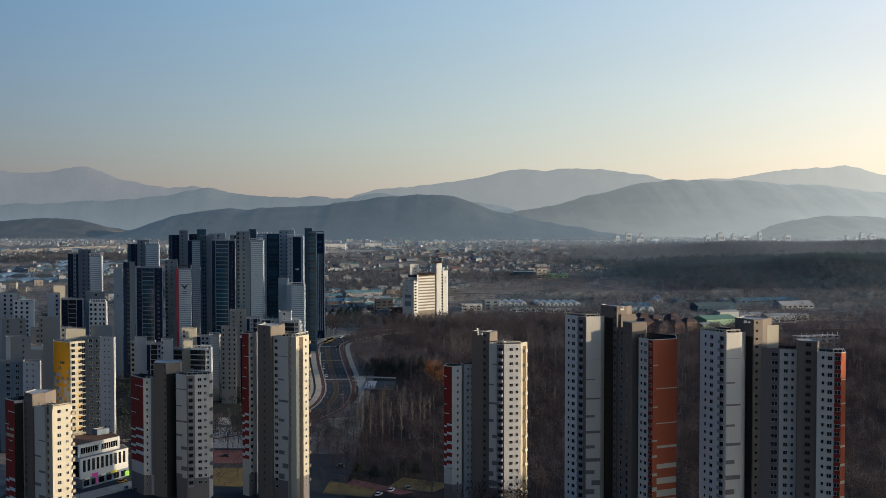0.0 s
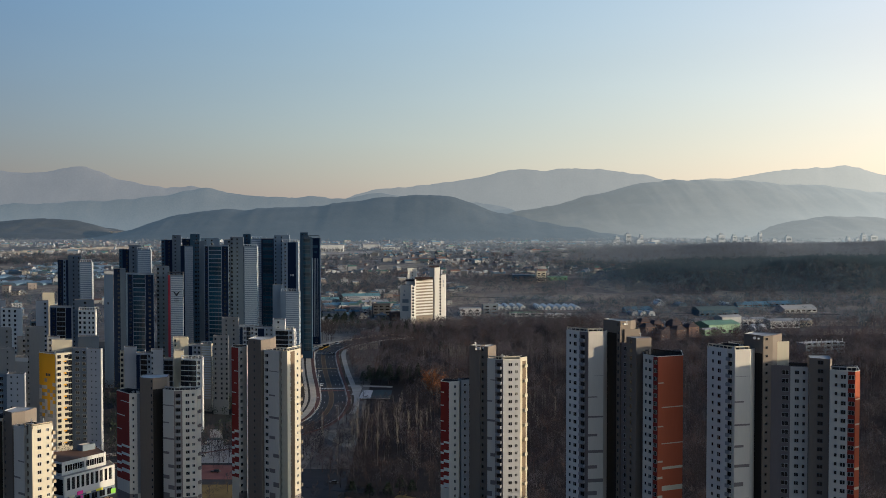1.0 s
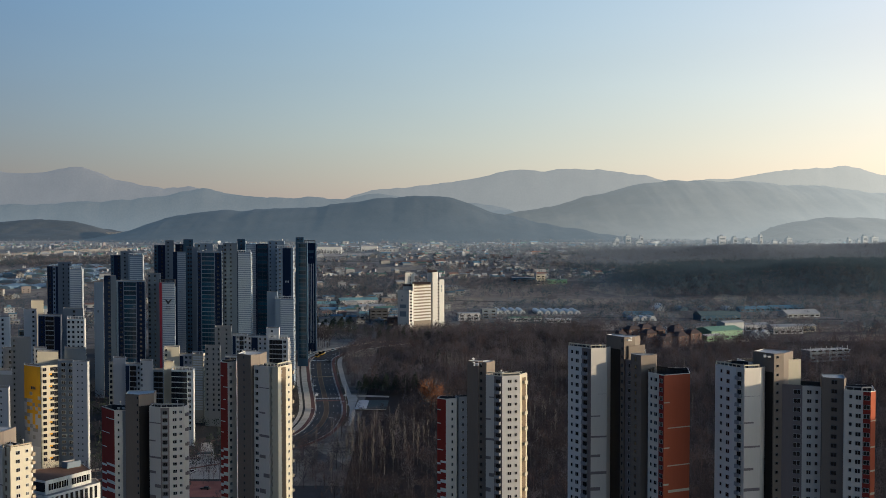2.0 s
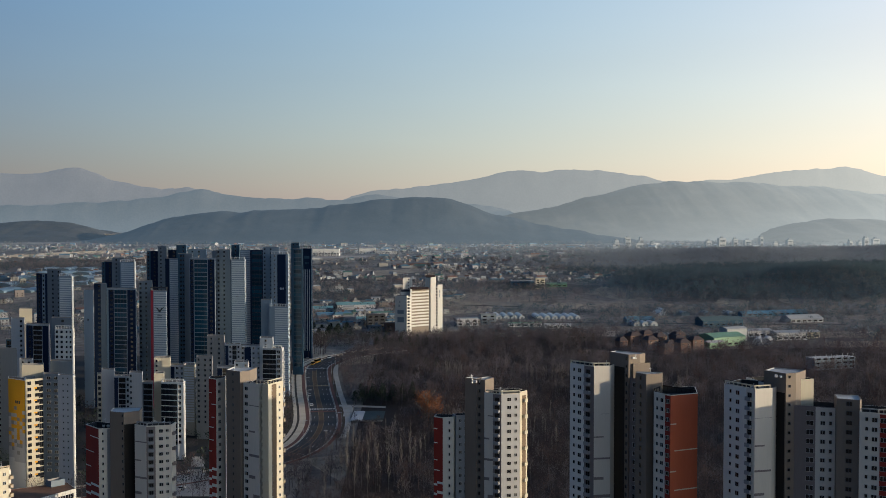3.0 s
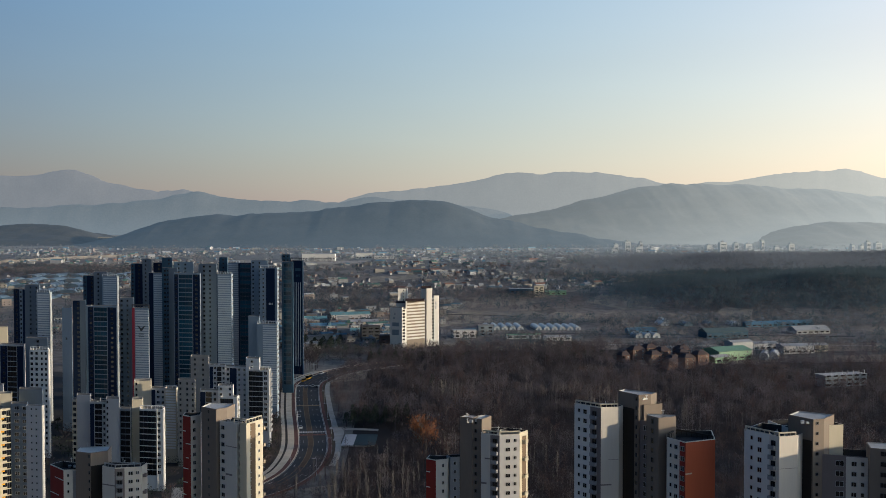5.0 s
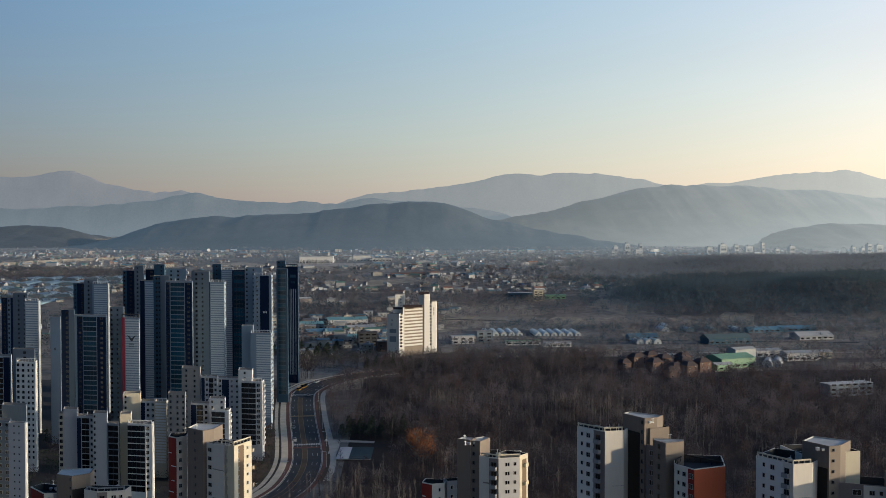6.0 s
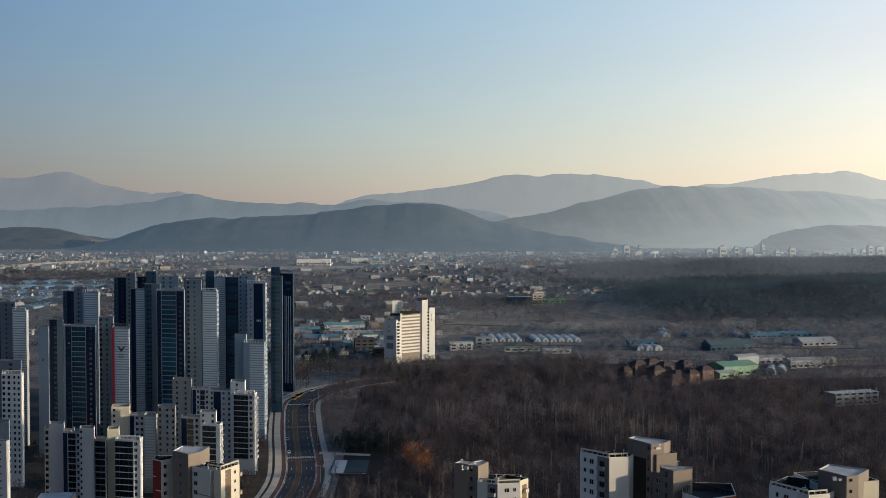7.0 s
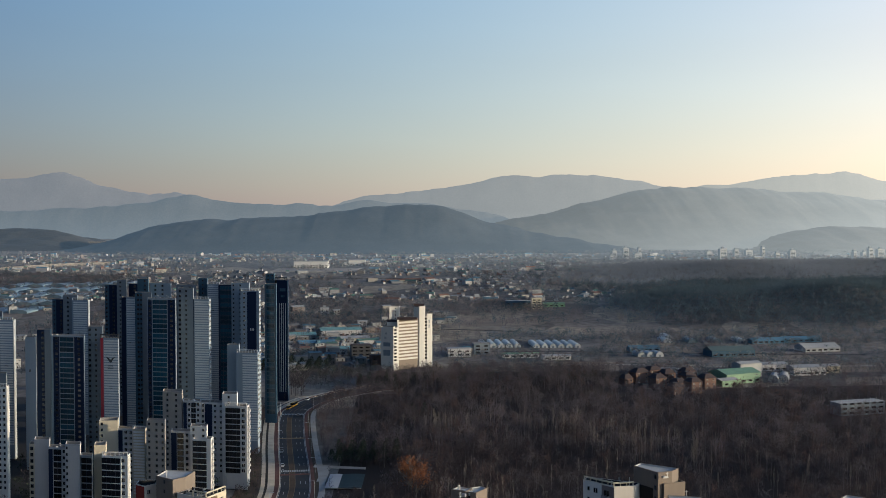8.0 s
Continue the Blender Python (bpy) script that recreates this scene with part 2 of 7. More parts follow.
def window_mesh(w, h, frame_mat, glass, panes=2):
    """A framed window standing a little proud of its wall, its panes set back; the wall is the plane y = 0."""
    key = ("window", w, h, frame_mat.name, glass.name, panes)
    if key in CACHE:
        return CACHE[key]
    v, f, s = [], [], []
    t, d, g = 0.09, -0.11, -0.05

    def rect(x0, z0, x1, z1, y):
        v.extend(((x0, y, z0), (x1, y, z0), (x1, y, z1), (x0, y, z1)))
        return len(v) - 4
    o0, o1, i1, i2 = rect(-w / 2, 0, w / 2, h, 0.02), rect(-w / 2, 0, w / 2, h, d), rect(-w / 2 + t, t, w / 2 - t, h - t, d), rect(-w / 2 + t, t, w / 2 - t, h - t, g)
    for k in range(4):
        j = (k + 1) % 4
        f += [(o0 + k, o0 + j, o1 + j, o1 + k), (o1 + k, o1 + j, i1 + j, i1 + k), (i1 + k, i1 + j, i2 + j, i2 + k)]
        s += [0, 0, 0]
    f.append((i2, i2 + 1, i2 + 2, i2 + 3))
    s.append(1)
    for k in range(1, panes):
        x = -w / 2 + w * k / panes
        a = rect(x - 0.05, t, x + 0.05, h - t, d + 0.02)
        f.append((a, a + 1, a + 2, a + 3))
        s.append(0)
    me = bpy.data.meshes.new("window")
    me.from_pydata(v, [], f)
    me.materials.append(frame_mat)
    me.materials.append(glass)
    me.polygons.foreach_set("material_index", s)
    me.update()
    CACHE[key] = me
    return me


def balcony_mesh(w, mat):
    """A balcony slab with a solid parapet and a rail on top."""
    key = ("balcony", w, mat.name)
    if key not in CACHE:
        bm = bmesh.new()
        add_box(bm, -w / 2, -1.1, -0.15, w / 2, 0.02, 0.05)
        add_box(bm, -w / 2, -1.1, 0.05, w / 2, -0.98, 0.95)
        add_box(bm, -w / 2, -0.98, 0.05, -w / 2 + 0.1, 0.0, 0.95)
        add_box(bm, w / 2 - 0.1, -0.98, 0.05, w / 2, 0.0, 0.95)
        add_box(bm, -w / 2, -1.1, 1.08, w / 2, -1.02, 1.15)
        me = bpy.data.meshes.new("balcony")
        bm.to_mesh(me)
        bm.free()
        me.materials.append(mat)
        CACHE[key] = me
    return CACHE[key]


def inset(poly, d):
    """The polygon moved inwards by d (corners run anticlockwise)."""
    out, n = [], len(poly)
    for i in range(n):
        a, b, c = (Vector(poly[(i + k - 1) % n]) for k in range(3))
        e1, e2 = (b - a).normalized(), (c - b).normalized()
        n1, n2 = Vector((-e1.y, e1.x)), Vector((-e2.y, e2.x))
        k = n1 + n2
        k = k / max(0.35, k.length_squared / 2) if k.length > 1e-3 else n1
        out.append((b.x + k.x * d, b.y + k.y * d))
    return out


def wing(tower, name, front, depth, z0, z1, wall, segs=(), fh=2.85, roof=None, parapet=1.2, turn=0.0, start=3.0, sides=None, label=""):
    """One block of a building under the Empty tower. front: its corners seen from the south, west to east; depth: how far it reaches back.
    segs: what each of its faces carries, in order; sides: what the face that runs back from the last corner carries."""
    base = tower.matrix_basis.translation
    chord = Vector(front[-1]) - Vector(front[0])
    back = Vector((-chord.y, chord.x)).normalized()
    back = Matrix.Rotation(radians(turn), 2) @ back
    poly = list(front) + [tuple(Vector(front[-1]) + back * depth), tuple(Vector(front[0]) + back * depth)]
    poly = [(x - base.x, y - base.y) for x, y in poly]
    n, zb, zt = len(poly), z0 - base.z, z1 - base.z
    inner = inset(poly, 0.3)
    verts = [(x, y, zb) for x, y in poly] + [(x, y, zt) for x, y in poly] + [(x, y, zt) for x, y in inner] + [(x, y, zt - parapet) for x, y in inner]
    faces, slots = [], []
    for i in range(n):
        j = (i + 1) % n
        for a, b, m in ((0, 1, 0), (1, 2, 0), (2, 3, 1)):
            faces.append((a * n + i, a * n + j, b * n + j, b * n + i))
            slots.append(m)
    faces.append(tuple(range(3 * n, 4 * n)))
    slots.append(1)
    body = mesh_object(name, verts, faces, [wall, roof or ROOF], tower, slots, label)
    runs = list(zip(poly, poly[1:]))
    for k, seg in enumerate(segs):
        if seg:
            dress(body, *runs[k], zb, zt, seg, fh, parapet, start)
    if sides:
        dress(body, *runs[len(front) - 1], zb, zt, sides, fh, parapet, start)
    return body


def dress(body, a, b, zb, zt, items, fh, parapet, start):
    """Fits windows, balconies, glazing, cladding and painted panels on the wall that runs from a to b."""
    a, b = Vector(a), Vector(b)
    length = (b - a).length
    turn = math.degrees(math.atan2(b.y - a.y, b.x - a.x))
    floors = max(1, int((zt - zb - parapet * 0.4 - start) / fh))
    top = zt - parapet * 0.4 - 0.55          # heads of the topmost windows
    for item in items:
        kind = item[0]
        if kind == "win":                    # ("win", place along the wall, width, height, frame, glass)
            _, u, w, h, *rest = item
            w, h = round(w * 1.18, 2), round(h * 1.1, 2)
            fm, gm = (list(rest) + [FRAME, GLASS][len(rest):])[:2]
            me = window_mesh(w, h, fm, gm, 2 if w > 1.0 else 1)
            p = a.lerp(b, u)
            for i in range(floors):
                shared("window", me, body, pose(p.x, p.y, top - h - i * fh, 0, 0, turn))
        elif kind == "bal":
            _, u, w, mat = item[:4]
            step = item[4] if len(item) > 4 else 1
            p = a.lerp(b, u)
            for i in range(0, floors, step):
                shared("balcony", balcony_mesh(w, mat), body, pose(p.x, p.y, top - 2.3 - i * fh, 0, 0, turn))
        elif kind == "glass":                # ("glass", from, to, material): glazing band on every floor
            _, u0, u1, mat = item
            w = round((u1 - u0) * length, 2)
            p = a.lerp(b, (u0 + u1) / 2)
            me = window_mesh(w, round(fh - 0.42, 2), GREYFRAME, mat, max(2, round(w / 2.2)))
            for i in range(floors):
                shared("glazing", me, body, pose(p.x, p.y, top - fh + 0.5 - i * fh, 0, 0, turn))
        elif kind == "strip":                # ("strip", from, to, material): horizontal cladding, two strips a floor
            _, u0, u1, mat = item
            w = round((u1 - u0) * length, 2)
            p = a.lerp(b, (u0 + u1) / 2)
            me = box_mesh("cladding_strip", -w / 2, -0.12, 0, w / 2, 0.02, round(fh * 0.30, 2), mat)
            for i in range(floors * 2):
                shared("cladding_strip", me, body, pose(p.x, p.y, top - 0.9 - i * fh / 2, 0, 0, turn))
        elif kind == "row":                  # ("row", from, to, material): a balcony parapet across every floor
            _, u0, u1, mat = item
            w = round((u1 - u0) * length, 2)
            p = a.lerp(b, (u0 + u1) / 2)
            me = box_mesh("parapet", -w / 2, -0.7, 0, w / 2, 0.02, round(fh * 0.5, 2), mat)
            for i in range(floors):
                shared("parapet", me, body, pose(p.x, p.y, top - 2.4 - i * fh, 0, 0, turn))
        elif kind == "panel":                # ("panel", from, to, material, below the top, above the foot)
            _, u0, u1, mat = item[:4]
            down, up = (list(item[4:]) + [0.0, 0.0][len(item) - 4:])[:2]
            w = round((u1 - u0) * length, 2)
            p = a.lerp(b, (u0 + u1) / 2)
            me = box_mesh("painted_panel", -w / 2, -0.035, 0, w / 2, 0.02, round(zt - zb - down - up, 2), mat)
            shared("painted_panel", me, body, pose(p.x, p.y, zb + up, 0, 0, turn))
        elif kind == "bars":                 # ("bars", material, ((from, to, below the top, height), ...)): painted bars
            for u0, u1, down, h in item[2]:
                w = round((u1 - u0) * length, 2)
                p = a.lerp(b, (u0 + u1) / 2)
                me = box_mesh("painted_bar", -w / 2, -0.06, 0, w / 2, 0.02, h, item[1])
                shared("painted_bar", me, body, pose(p.x, p.y, zt - down - h, 0, 0, turn))
        elif kind == "fin":                  # ("fin", place, width, depth, material): upright rib
            _, u, w, d, mat = item
            p = a.lerp(b, u)
            me = box_mesh("fin", -w / 2, -d, 0, w / 2, 0.02, round(zt - zb, 2), mat)
            shared("fin", me, body, pose(p.x, p.y, zb, 0, 0, turn))


def roof_frame(tower, corners, z0, z1, mat, size=0.35):
    """Beams on posts along a roof edge."""
    base = tower.matrix_basis.translation
    bm = bmesh.new()
    pts = [Vector((x - base.x, y - base.y)) for x, y in corners]
    for p in pts:
        add_box(bm, p.x - size / 2, p.y - size / 2, z0 - base.z, p.x + size / 2, p.y + size / 2, z1 - base.z)
    for p, q in zip(pts, pts[1:]):
        d = (q - p).normalized() * size / 2
        s = Vector((-d.y, d.x))
        v = [bm.verts.new((*(c + o), z)) for z in (z1 - base.z - size, z1 - base.z + 0.02) for c, o in ((p, -s), (q, -s), (q, s), (p, s))]
        for f in ((3, 2, 1, 0), (4, 5, 6, 7), (0, 1, 5, 4), (1, 2, 6, 5), (2, 3, 7, 6), (3, 0, 4, 7)):
            bm.faces.new([v[i] for i in f])
        count = max(2, int((q - p).length / 1.7))
        for k in range(1, count):
            c = p.lerp(q, k / count)
            add_box(bm, c.x - 0.09, c.y - 0.09, z0 - base.z, c.x + 0.09, c.y + 0.09, z1 - base.z - size)
    return part("roof_frame", bm, mat, tower)


def roof_gear(tower, x, y, z, seed, n=5, spread=3.0):
    """Antennas, vents and small boxes on a roof."""
    base = tower.matrix_basis.translation
    r = random.Random(seed)
    for _ in range(n):
        bm = bmesh.new()
        w = r.uniform(0.25, 0.6)
        h = r.choice((0.5, 0.8, 1.4, 2.4))
        if h > 1:
            w = 0.09
        add_box(bm, -w, -w, 0, w, w, h)
        if h > 1:
            add_box(bm, -0.5, -0.05, h - 0.3, 0.5, 0.05, h - 0.2)
            add_box(bm, -0.25, -0.25, 0, 0.25, 0.25, 0.3)
        ob = part("roof_vent" if h < 1 else "antenna", bm, METAL, tower)
        ob.matrix_basis = pose(x - base.x + r.uniform(-spread, spread), y - base.y + r.uniform(-spread, spread), z - base.z, 0, 0, r.uniform(0, 90))


# ---- ground ----
def sheet(name, xs, ys, zfun, mat, label):
    gx, gy = np.meshgrid(xs, ys)
    z = zfun(gx, gy)
    nx, ny = len(xs), len(ys)
    verts = np.stack([gx, gy, z], -1).reshape(-1, 3).tolist()
    faces = [(j * nx + i, j * nx + i + 1, (j + 1) * nx + i + 1, (j + 1) * nx + i) for j in range(ny - 1) for i in range(nx - 1)]
    ob = mesh_object(name, verts, faces, [mat])
    for p in ob.data.polygons:
        p.use_smooth = True
    return tagged(ob, label, name, "", "structure")


def ground_material():
    """Winter ground: leaf litter, dry fields in patches, bare soil."""
    m = material("winter_ground", (0.1, 0.08, 0.06), 0.95, 0.3, 0.05)
    n, l = m.node_tree.nodes, m.node_tree.links
    geo = n.new("ShaderNodeNewGeometry")
    cells = n.new("ShaderNodeTexVoronoi")
    cells.inputs["Scale"].default_value = 0.016
    warp = n.new("ShaderNodeMapping")
    warp.inputs["Scale"].default_value = (1.0, 0.55, 1.0)
    l.new(geo.outputs["Position"], warp.inputs["Vector"])
    l.new(warp.outputs[0], cells.inputs["Vector"])
    sep = n.new("ShaderNodeSeparateColor")
    l.new(cells.outputs["Color"], sep.inputs[0])
    ramp = n.new("ShaderNodeValToRGB")
    ramp.color_ramp.interpolation = "CONSTANT"
    e = ramp.color_ramp.elements
    # field tones are raised to take in the pale valley haze
    e[0].color = (0.122, 0.112, 0.105, 1)
    e[1].position, e[1].color = 0.3, (0.210, 0.188, 0.162, 1)
    for pos, col in ((0.5, (0.145, 0.138, 0.130, 1)), (0.65, (0.258, 0.226, 0.184, 1)), (0.8, (0.175, 0.158, 0.145, 1))):
        k = e.new(pos)
        k.color = col
    l.new(sep.outputs[0], ramp.inputs[0])
    grain = n.new("ShaderNodeTexNoise")
    grain.inputs["Scale"].default_value, grain.inputs["Detail"].default_value = 0.12, 8
    l.new(geo.outputs["Position"], grain.inputs["Vector"])
    mix = n.new("ShaderNodeMix")
    mix.data_type, mix.blend_type = "RGBA", "OVERLAY"
    mix.inputs[0].default_value = 0.8
    l.new(ramp.outputs[0], mix.inputs["A"])
    l.new(grain.outputs["Fac"], mix.inputs["B"])
    l.new(mix.outputs["Result"], n["Principled BSDF"].inputs["Base Color"])
    return m


FARAIR = ((0.026, 0.040, 0.054), (0.160, 0.190, 0.200), 1950, 3050)      # haze colours emitted by surfaces over the far end of the valley
GROUND = ground_material()
valley_floor = sheet("ground", np.linspace(-3200, 3200, 161), np.concatenate([np.linspace(-900, 1100, 81)[:-1], np.linspace(1100, 4900, 96)]), ground_z, GROUND, "valley floor of brown winter fields and leaf litter")
# past y 1990 the ground's own material emits the painted haze
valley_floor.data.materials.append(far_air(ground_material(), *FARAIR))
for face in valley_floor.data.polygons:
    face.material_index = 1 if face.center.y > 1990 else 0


# ---- far hills ----
def ridge(name, y, base, sigma, bumps, reach, color, haze, rough, label, step=7.0, foot=1.0):
    """A wooded range: rounded tops along a line, falling away to front and back."""
    xs = np.arange(bumps[0][0] - sigma * 2.2, bumps[-1][0] + sigma * 2.2, step)
    ss = np.linspace(-1, 0.6, 65)
    crest = sum(a * np.exp(-((xs - c) / sigma) ** 2) for c, a in bumps)
    verts, faces = [], []
    for s in ss:
        for x, h in zip(xs, crest):
            yy = y + s * reach
            fall = (0.5 + 0.5 * math.cos(math.pi * s)) ** foot
            h = h + 9 * noise.fractal((x / 120, 1.7, y / 900), 0.9, 2.1, 4)
            folds = noise.fractal((x / 160, yy / 160, 3.1), 0.9, 2.1, 5)
            small = noise.fractal((x / 16, yy / 16, 7.7), 0.9, 2.2, 3)
            z = base - 6 + h * fall + rough * (folds * 15 * math.sqrt(fall * (1.02 - fall)) + small * 1.7)
            verts.append((x, yy, z))
    n = len(xs)
    for j in range(len(ss) - 1):
        for i in range(n - 1):
            faces.append((j * n + i, j * n + i + 1, (j + 1) * n + i + 1, (j + 1) * n + i))
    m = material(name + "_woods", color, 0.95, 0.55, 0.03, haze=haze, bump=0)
    ob = mesh_object(name, verts, faces, [m])
    ob.data.polygons.foreach_set("use_smooth", np.ones(len(faces), dtype=bool))
    return tagged(ob, label, "hill", "", "structure")


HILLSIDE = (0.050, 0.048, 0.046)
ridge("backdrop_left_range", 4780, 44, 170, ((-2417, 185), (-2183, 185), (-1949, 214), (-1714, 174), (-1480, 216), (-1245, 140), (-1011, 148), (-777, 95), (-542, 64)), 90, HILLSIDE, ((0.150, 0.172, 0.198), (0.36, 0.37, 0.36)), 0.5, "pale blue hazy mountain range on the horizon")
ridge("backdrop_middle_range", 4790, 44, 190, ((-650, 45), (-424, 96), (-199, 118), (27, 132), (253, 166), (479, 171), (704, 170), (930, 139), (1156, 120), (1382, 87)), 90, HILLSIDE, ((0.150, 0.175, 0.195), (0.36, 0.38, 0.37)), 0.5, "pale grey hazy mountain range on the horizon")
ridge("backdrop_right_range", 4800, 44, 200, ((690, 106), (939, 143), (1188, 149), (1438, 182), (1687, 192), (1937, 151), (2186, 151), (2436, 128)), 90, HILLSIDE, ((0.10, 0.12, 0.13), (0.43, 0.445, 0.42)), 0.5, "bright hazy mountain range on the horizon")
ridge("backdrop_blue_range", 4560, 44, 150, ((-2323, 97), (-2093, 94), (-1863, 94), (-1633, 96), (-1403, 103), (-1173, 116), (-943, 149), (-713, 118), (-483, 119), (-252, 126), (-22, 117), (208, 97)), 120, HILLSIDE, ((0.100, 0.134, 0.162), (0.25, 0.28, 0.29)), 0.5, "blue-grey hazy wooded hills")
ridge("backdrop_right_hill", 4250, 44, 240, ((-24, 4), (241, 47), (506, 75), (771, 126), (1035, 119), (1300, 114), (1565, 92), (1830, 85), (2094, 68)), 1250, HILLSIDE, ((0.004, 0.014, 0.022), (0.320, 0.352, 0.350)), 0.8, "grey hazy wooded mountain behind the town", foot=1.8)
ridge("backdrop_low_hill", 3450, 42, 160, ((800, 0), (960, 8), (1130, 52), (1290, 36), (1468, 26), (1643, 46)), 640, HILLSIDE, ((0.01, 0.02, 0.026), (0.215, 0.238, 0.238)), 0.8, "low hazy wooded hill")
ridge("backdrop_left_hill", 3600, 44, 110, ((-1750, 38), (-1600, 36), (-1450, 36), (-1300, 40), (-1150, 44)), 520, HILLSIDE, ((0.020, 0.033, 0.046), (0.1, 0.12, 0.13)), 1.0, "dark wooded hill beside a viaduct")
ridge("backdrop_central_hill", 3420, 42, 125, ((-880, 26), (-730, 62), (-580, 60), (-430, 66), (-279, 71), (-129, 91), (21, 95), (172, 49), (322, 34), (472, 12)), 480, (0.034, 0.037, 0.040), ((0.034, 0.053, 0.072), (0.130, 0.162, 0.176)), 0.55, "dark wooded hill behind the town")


# ---- road ----
def smooth_line(points, step=6.0):
    """Points along a smooth curve through the given ones."""
    out = []
    for i in range(len(points) - 1):
        p0, p1, p2, p3 = (Vector(points[max(0, min(len(points) - 1, i + k))]) for k in (-1, 0, 1, 2))
        n = max(2, int((p2 - p1).length / step))
        for k in range(n):
            t = k / n
            out.append(0.5 * (2 * p1 + (p2 - p0) * t + (2 * p0 - 5 * p1 + 4 * p2 - p3) * t * t + (3 * p1 - p0 - 3 * p2 + p3) * t ** 3))
    out.append(Vector(points[-1]))
    return out


ROAD = smooth_line(((-190, 565), (-140, 590), (-104, 618), (-80, 645), (-69, 672), (-65.5, 700), (-66, 734), (-71, 776), (-82, 852), (-91, 930), (-88, 962), (-78, 992), (-58, 1020), (-34, 1040)))


def along(line):
    """Each point of a line with its sideways direction (to the right of the way)."""
    res = []
    for i, p in enumerate(line):
        d = (line[min(i + 1, len(line) - 1)] - line[max(i - 1, 0)]).normalized()
        res.append((p, Vector((d.y, -d.x))))
    return res


def strip(name, line, o0, o1, lift, mat, label, category, dash=None, depth=0.25):
    """A band beside a line, from offset o0 to o1, with its edges carried down into the ground. dash: (length, gap) in steps."""
    verts, faces = [], []
    pts = along(line)
    for i in range(len(pts) - 1):
        if dash and i % (dash[0] + dash[1]) >= dash[0]:
            continue
        k = len(verts)
        for p, s in (pts[i], pts[i + 1]):
            for o, dz in ((o0, lift - depth), (o0, lift), (o1, lift), (o1, lift - depth)):
                q = p + s * o
                verts.append((q.x, q.y, float(ground_z(p.x, p.y)) + dz))
        faces += [(k + 1, k + 2, k + 6, k + 5), (k, k + 1, k + 5, k + 4), (k + 2, k + 3, k + 7, k + 6)]
    return tagged(mesh_object(name, verts, faces, [mat]), label, category, "", "structure")


FINE = smooth_line([tuple(p) for p in ROAD], 2.0)
strip("road", ROAD, -8.8, 7.5, 0.12, ASPHALT, "dark asphalt road with several lanes", "road")
strip("pavement", ROAD, -9.3, -8.8, 0.28, TAN, "tan kerb strip beside the road", "pavement")
strip("cycle_path", ROAD, -11.6, -9.3, 0.26, REDPATH, "red cycle path beside the road", "path")
strip("footpath", ROAD, -15.4, -11.6, 0.30, TAN, "tan footpath beside the apartment blocks", "path")
strip("kerb", ROAD, 7.5, 7.9, 0.30, PAVING, "pale concrete kerb", "kerb")
strip("verge_path", ROAD, 7.9, 9.9, 0.24, REDPATH, "brownish paved strip beside the road", "path")
NORTH = [p for p in ROAD if p.y > 690]
strip("far_footpath", NORTH, 12.0, 15.4, 0.30, PAVING, "pale grey footpath beside the wood", "path")
strip("lane_line_amber", FINE, -3.75, -3.55, 0.135, AMBER, "yellow line along the middle strip", "road marking")
strip("lane_line_amber_2", FINE, -0.75, -0.55, 0.135, AMBER, "yellow line along the middle strip", "road marking")
for o in (-6.2, 2.2, 4.9):
    strip("lane_line", FINE, o - 0.1, o + 0.1, 0.135, LINE, "white dashed lane line", "road marking", (2, 6))
for o in (-8.4, 7.1):
    strip("edge_line", FINE, o - 0.1, o + 0.1, 0.135, LINE, "white edge line", "road marking")


def crossing(y):
    """Zebra bars across the road."""
    i = min(range(len(FINE)), key=lambda k: abs(FINE[k].y - y))
    p, s = along(FINE)[i]
    d = Vector((-s.y, s.x))
    z = float(ground_z(p.x, p.y)) + 0.14
    e = thing("crossing", (p.x, p.y, z), "white zebra crossing painted on the road", "crossing")
    e["kind"] = "structure"
    turn = math.degrees(math.atan2(s.y, s.x))
    for k in range(-8, 8):
        ob = shared("zebra_bar", box_mesh("zebra_bar", -0.32, -3.0, -0.02, 0.32, 3.0, 0.012, LINE), e, Matrix.Identity(4))
        ob.matrix_basis = pose(s.x * k, s.y * k, 0, 0, 0, turn)
    return e


crossing(776)
crossing(934)
for y, w, m in ((858, 3.0, AMBER), (768.5, 5.0, REDPATH)):
    i = min(range(len(FINE)), key=lambda k: abs(FINE[k].y - y))
    p, q = along(FINE)[i]
    e = thing("road_band", (p.x, p.y, float(ground_z(p.x, p.y)) + 0.14), "coloured warning band painted across the road", "road marking")
    e["kind"] = "structure"
    shared("band", box_mesh("band", -8.7, -w / 2, -0.03, 7.4, w / 2, 0.006, m), e, pose(0, 0, 0, 0, 0, math.degrees(math.atan2(q.y, q.x))))
strip("planted_strip", NORTH, 9.9, 12.0, 0.2, material("dry_planting", (0.075, 0.055, 0.040), 0.95, 0.4, 0.8), "dry planted strip between road and footpath", "verge")
strip("west_verge", ROAD, -32.0, -15.4, 0.1, material("dark_planting_soil", (0.060, 0.046, 0.036), 0.95, 0.4, 0.6), "dark planted verge beside the apartment blocks", "verge")
strip("dirt_path", ROAD, -19.0, -16.8, 0.16, TAN, "bare tan dirt path beside the footpath", "path")
MEDIAN = [p for p in FINE if 690 < p.y < 925]
strip("median", MEDIAN, -3.5, -0.8, 0.128, material("worn_brown_lane", (0.105, 0.070, 0.045), 0.9, 0.3, 0.5), "brown painted strip in the middle of the road", "road marking")

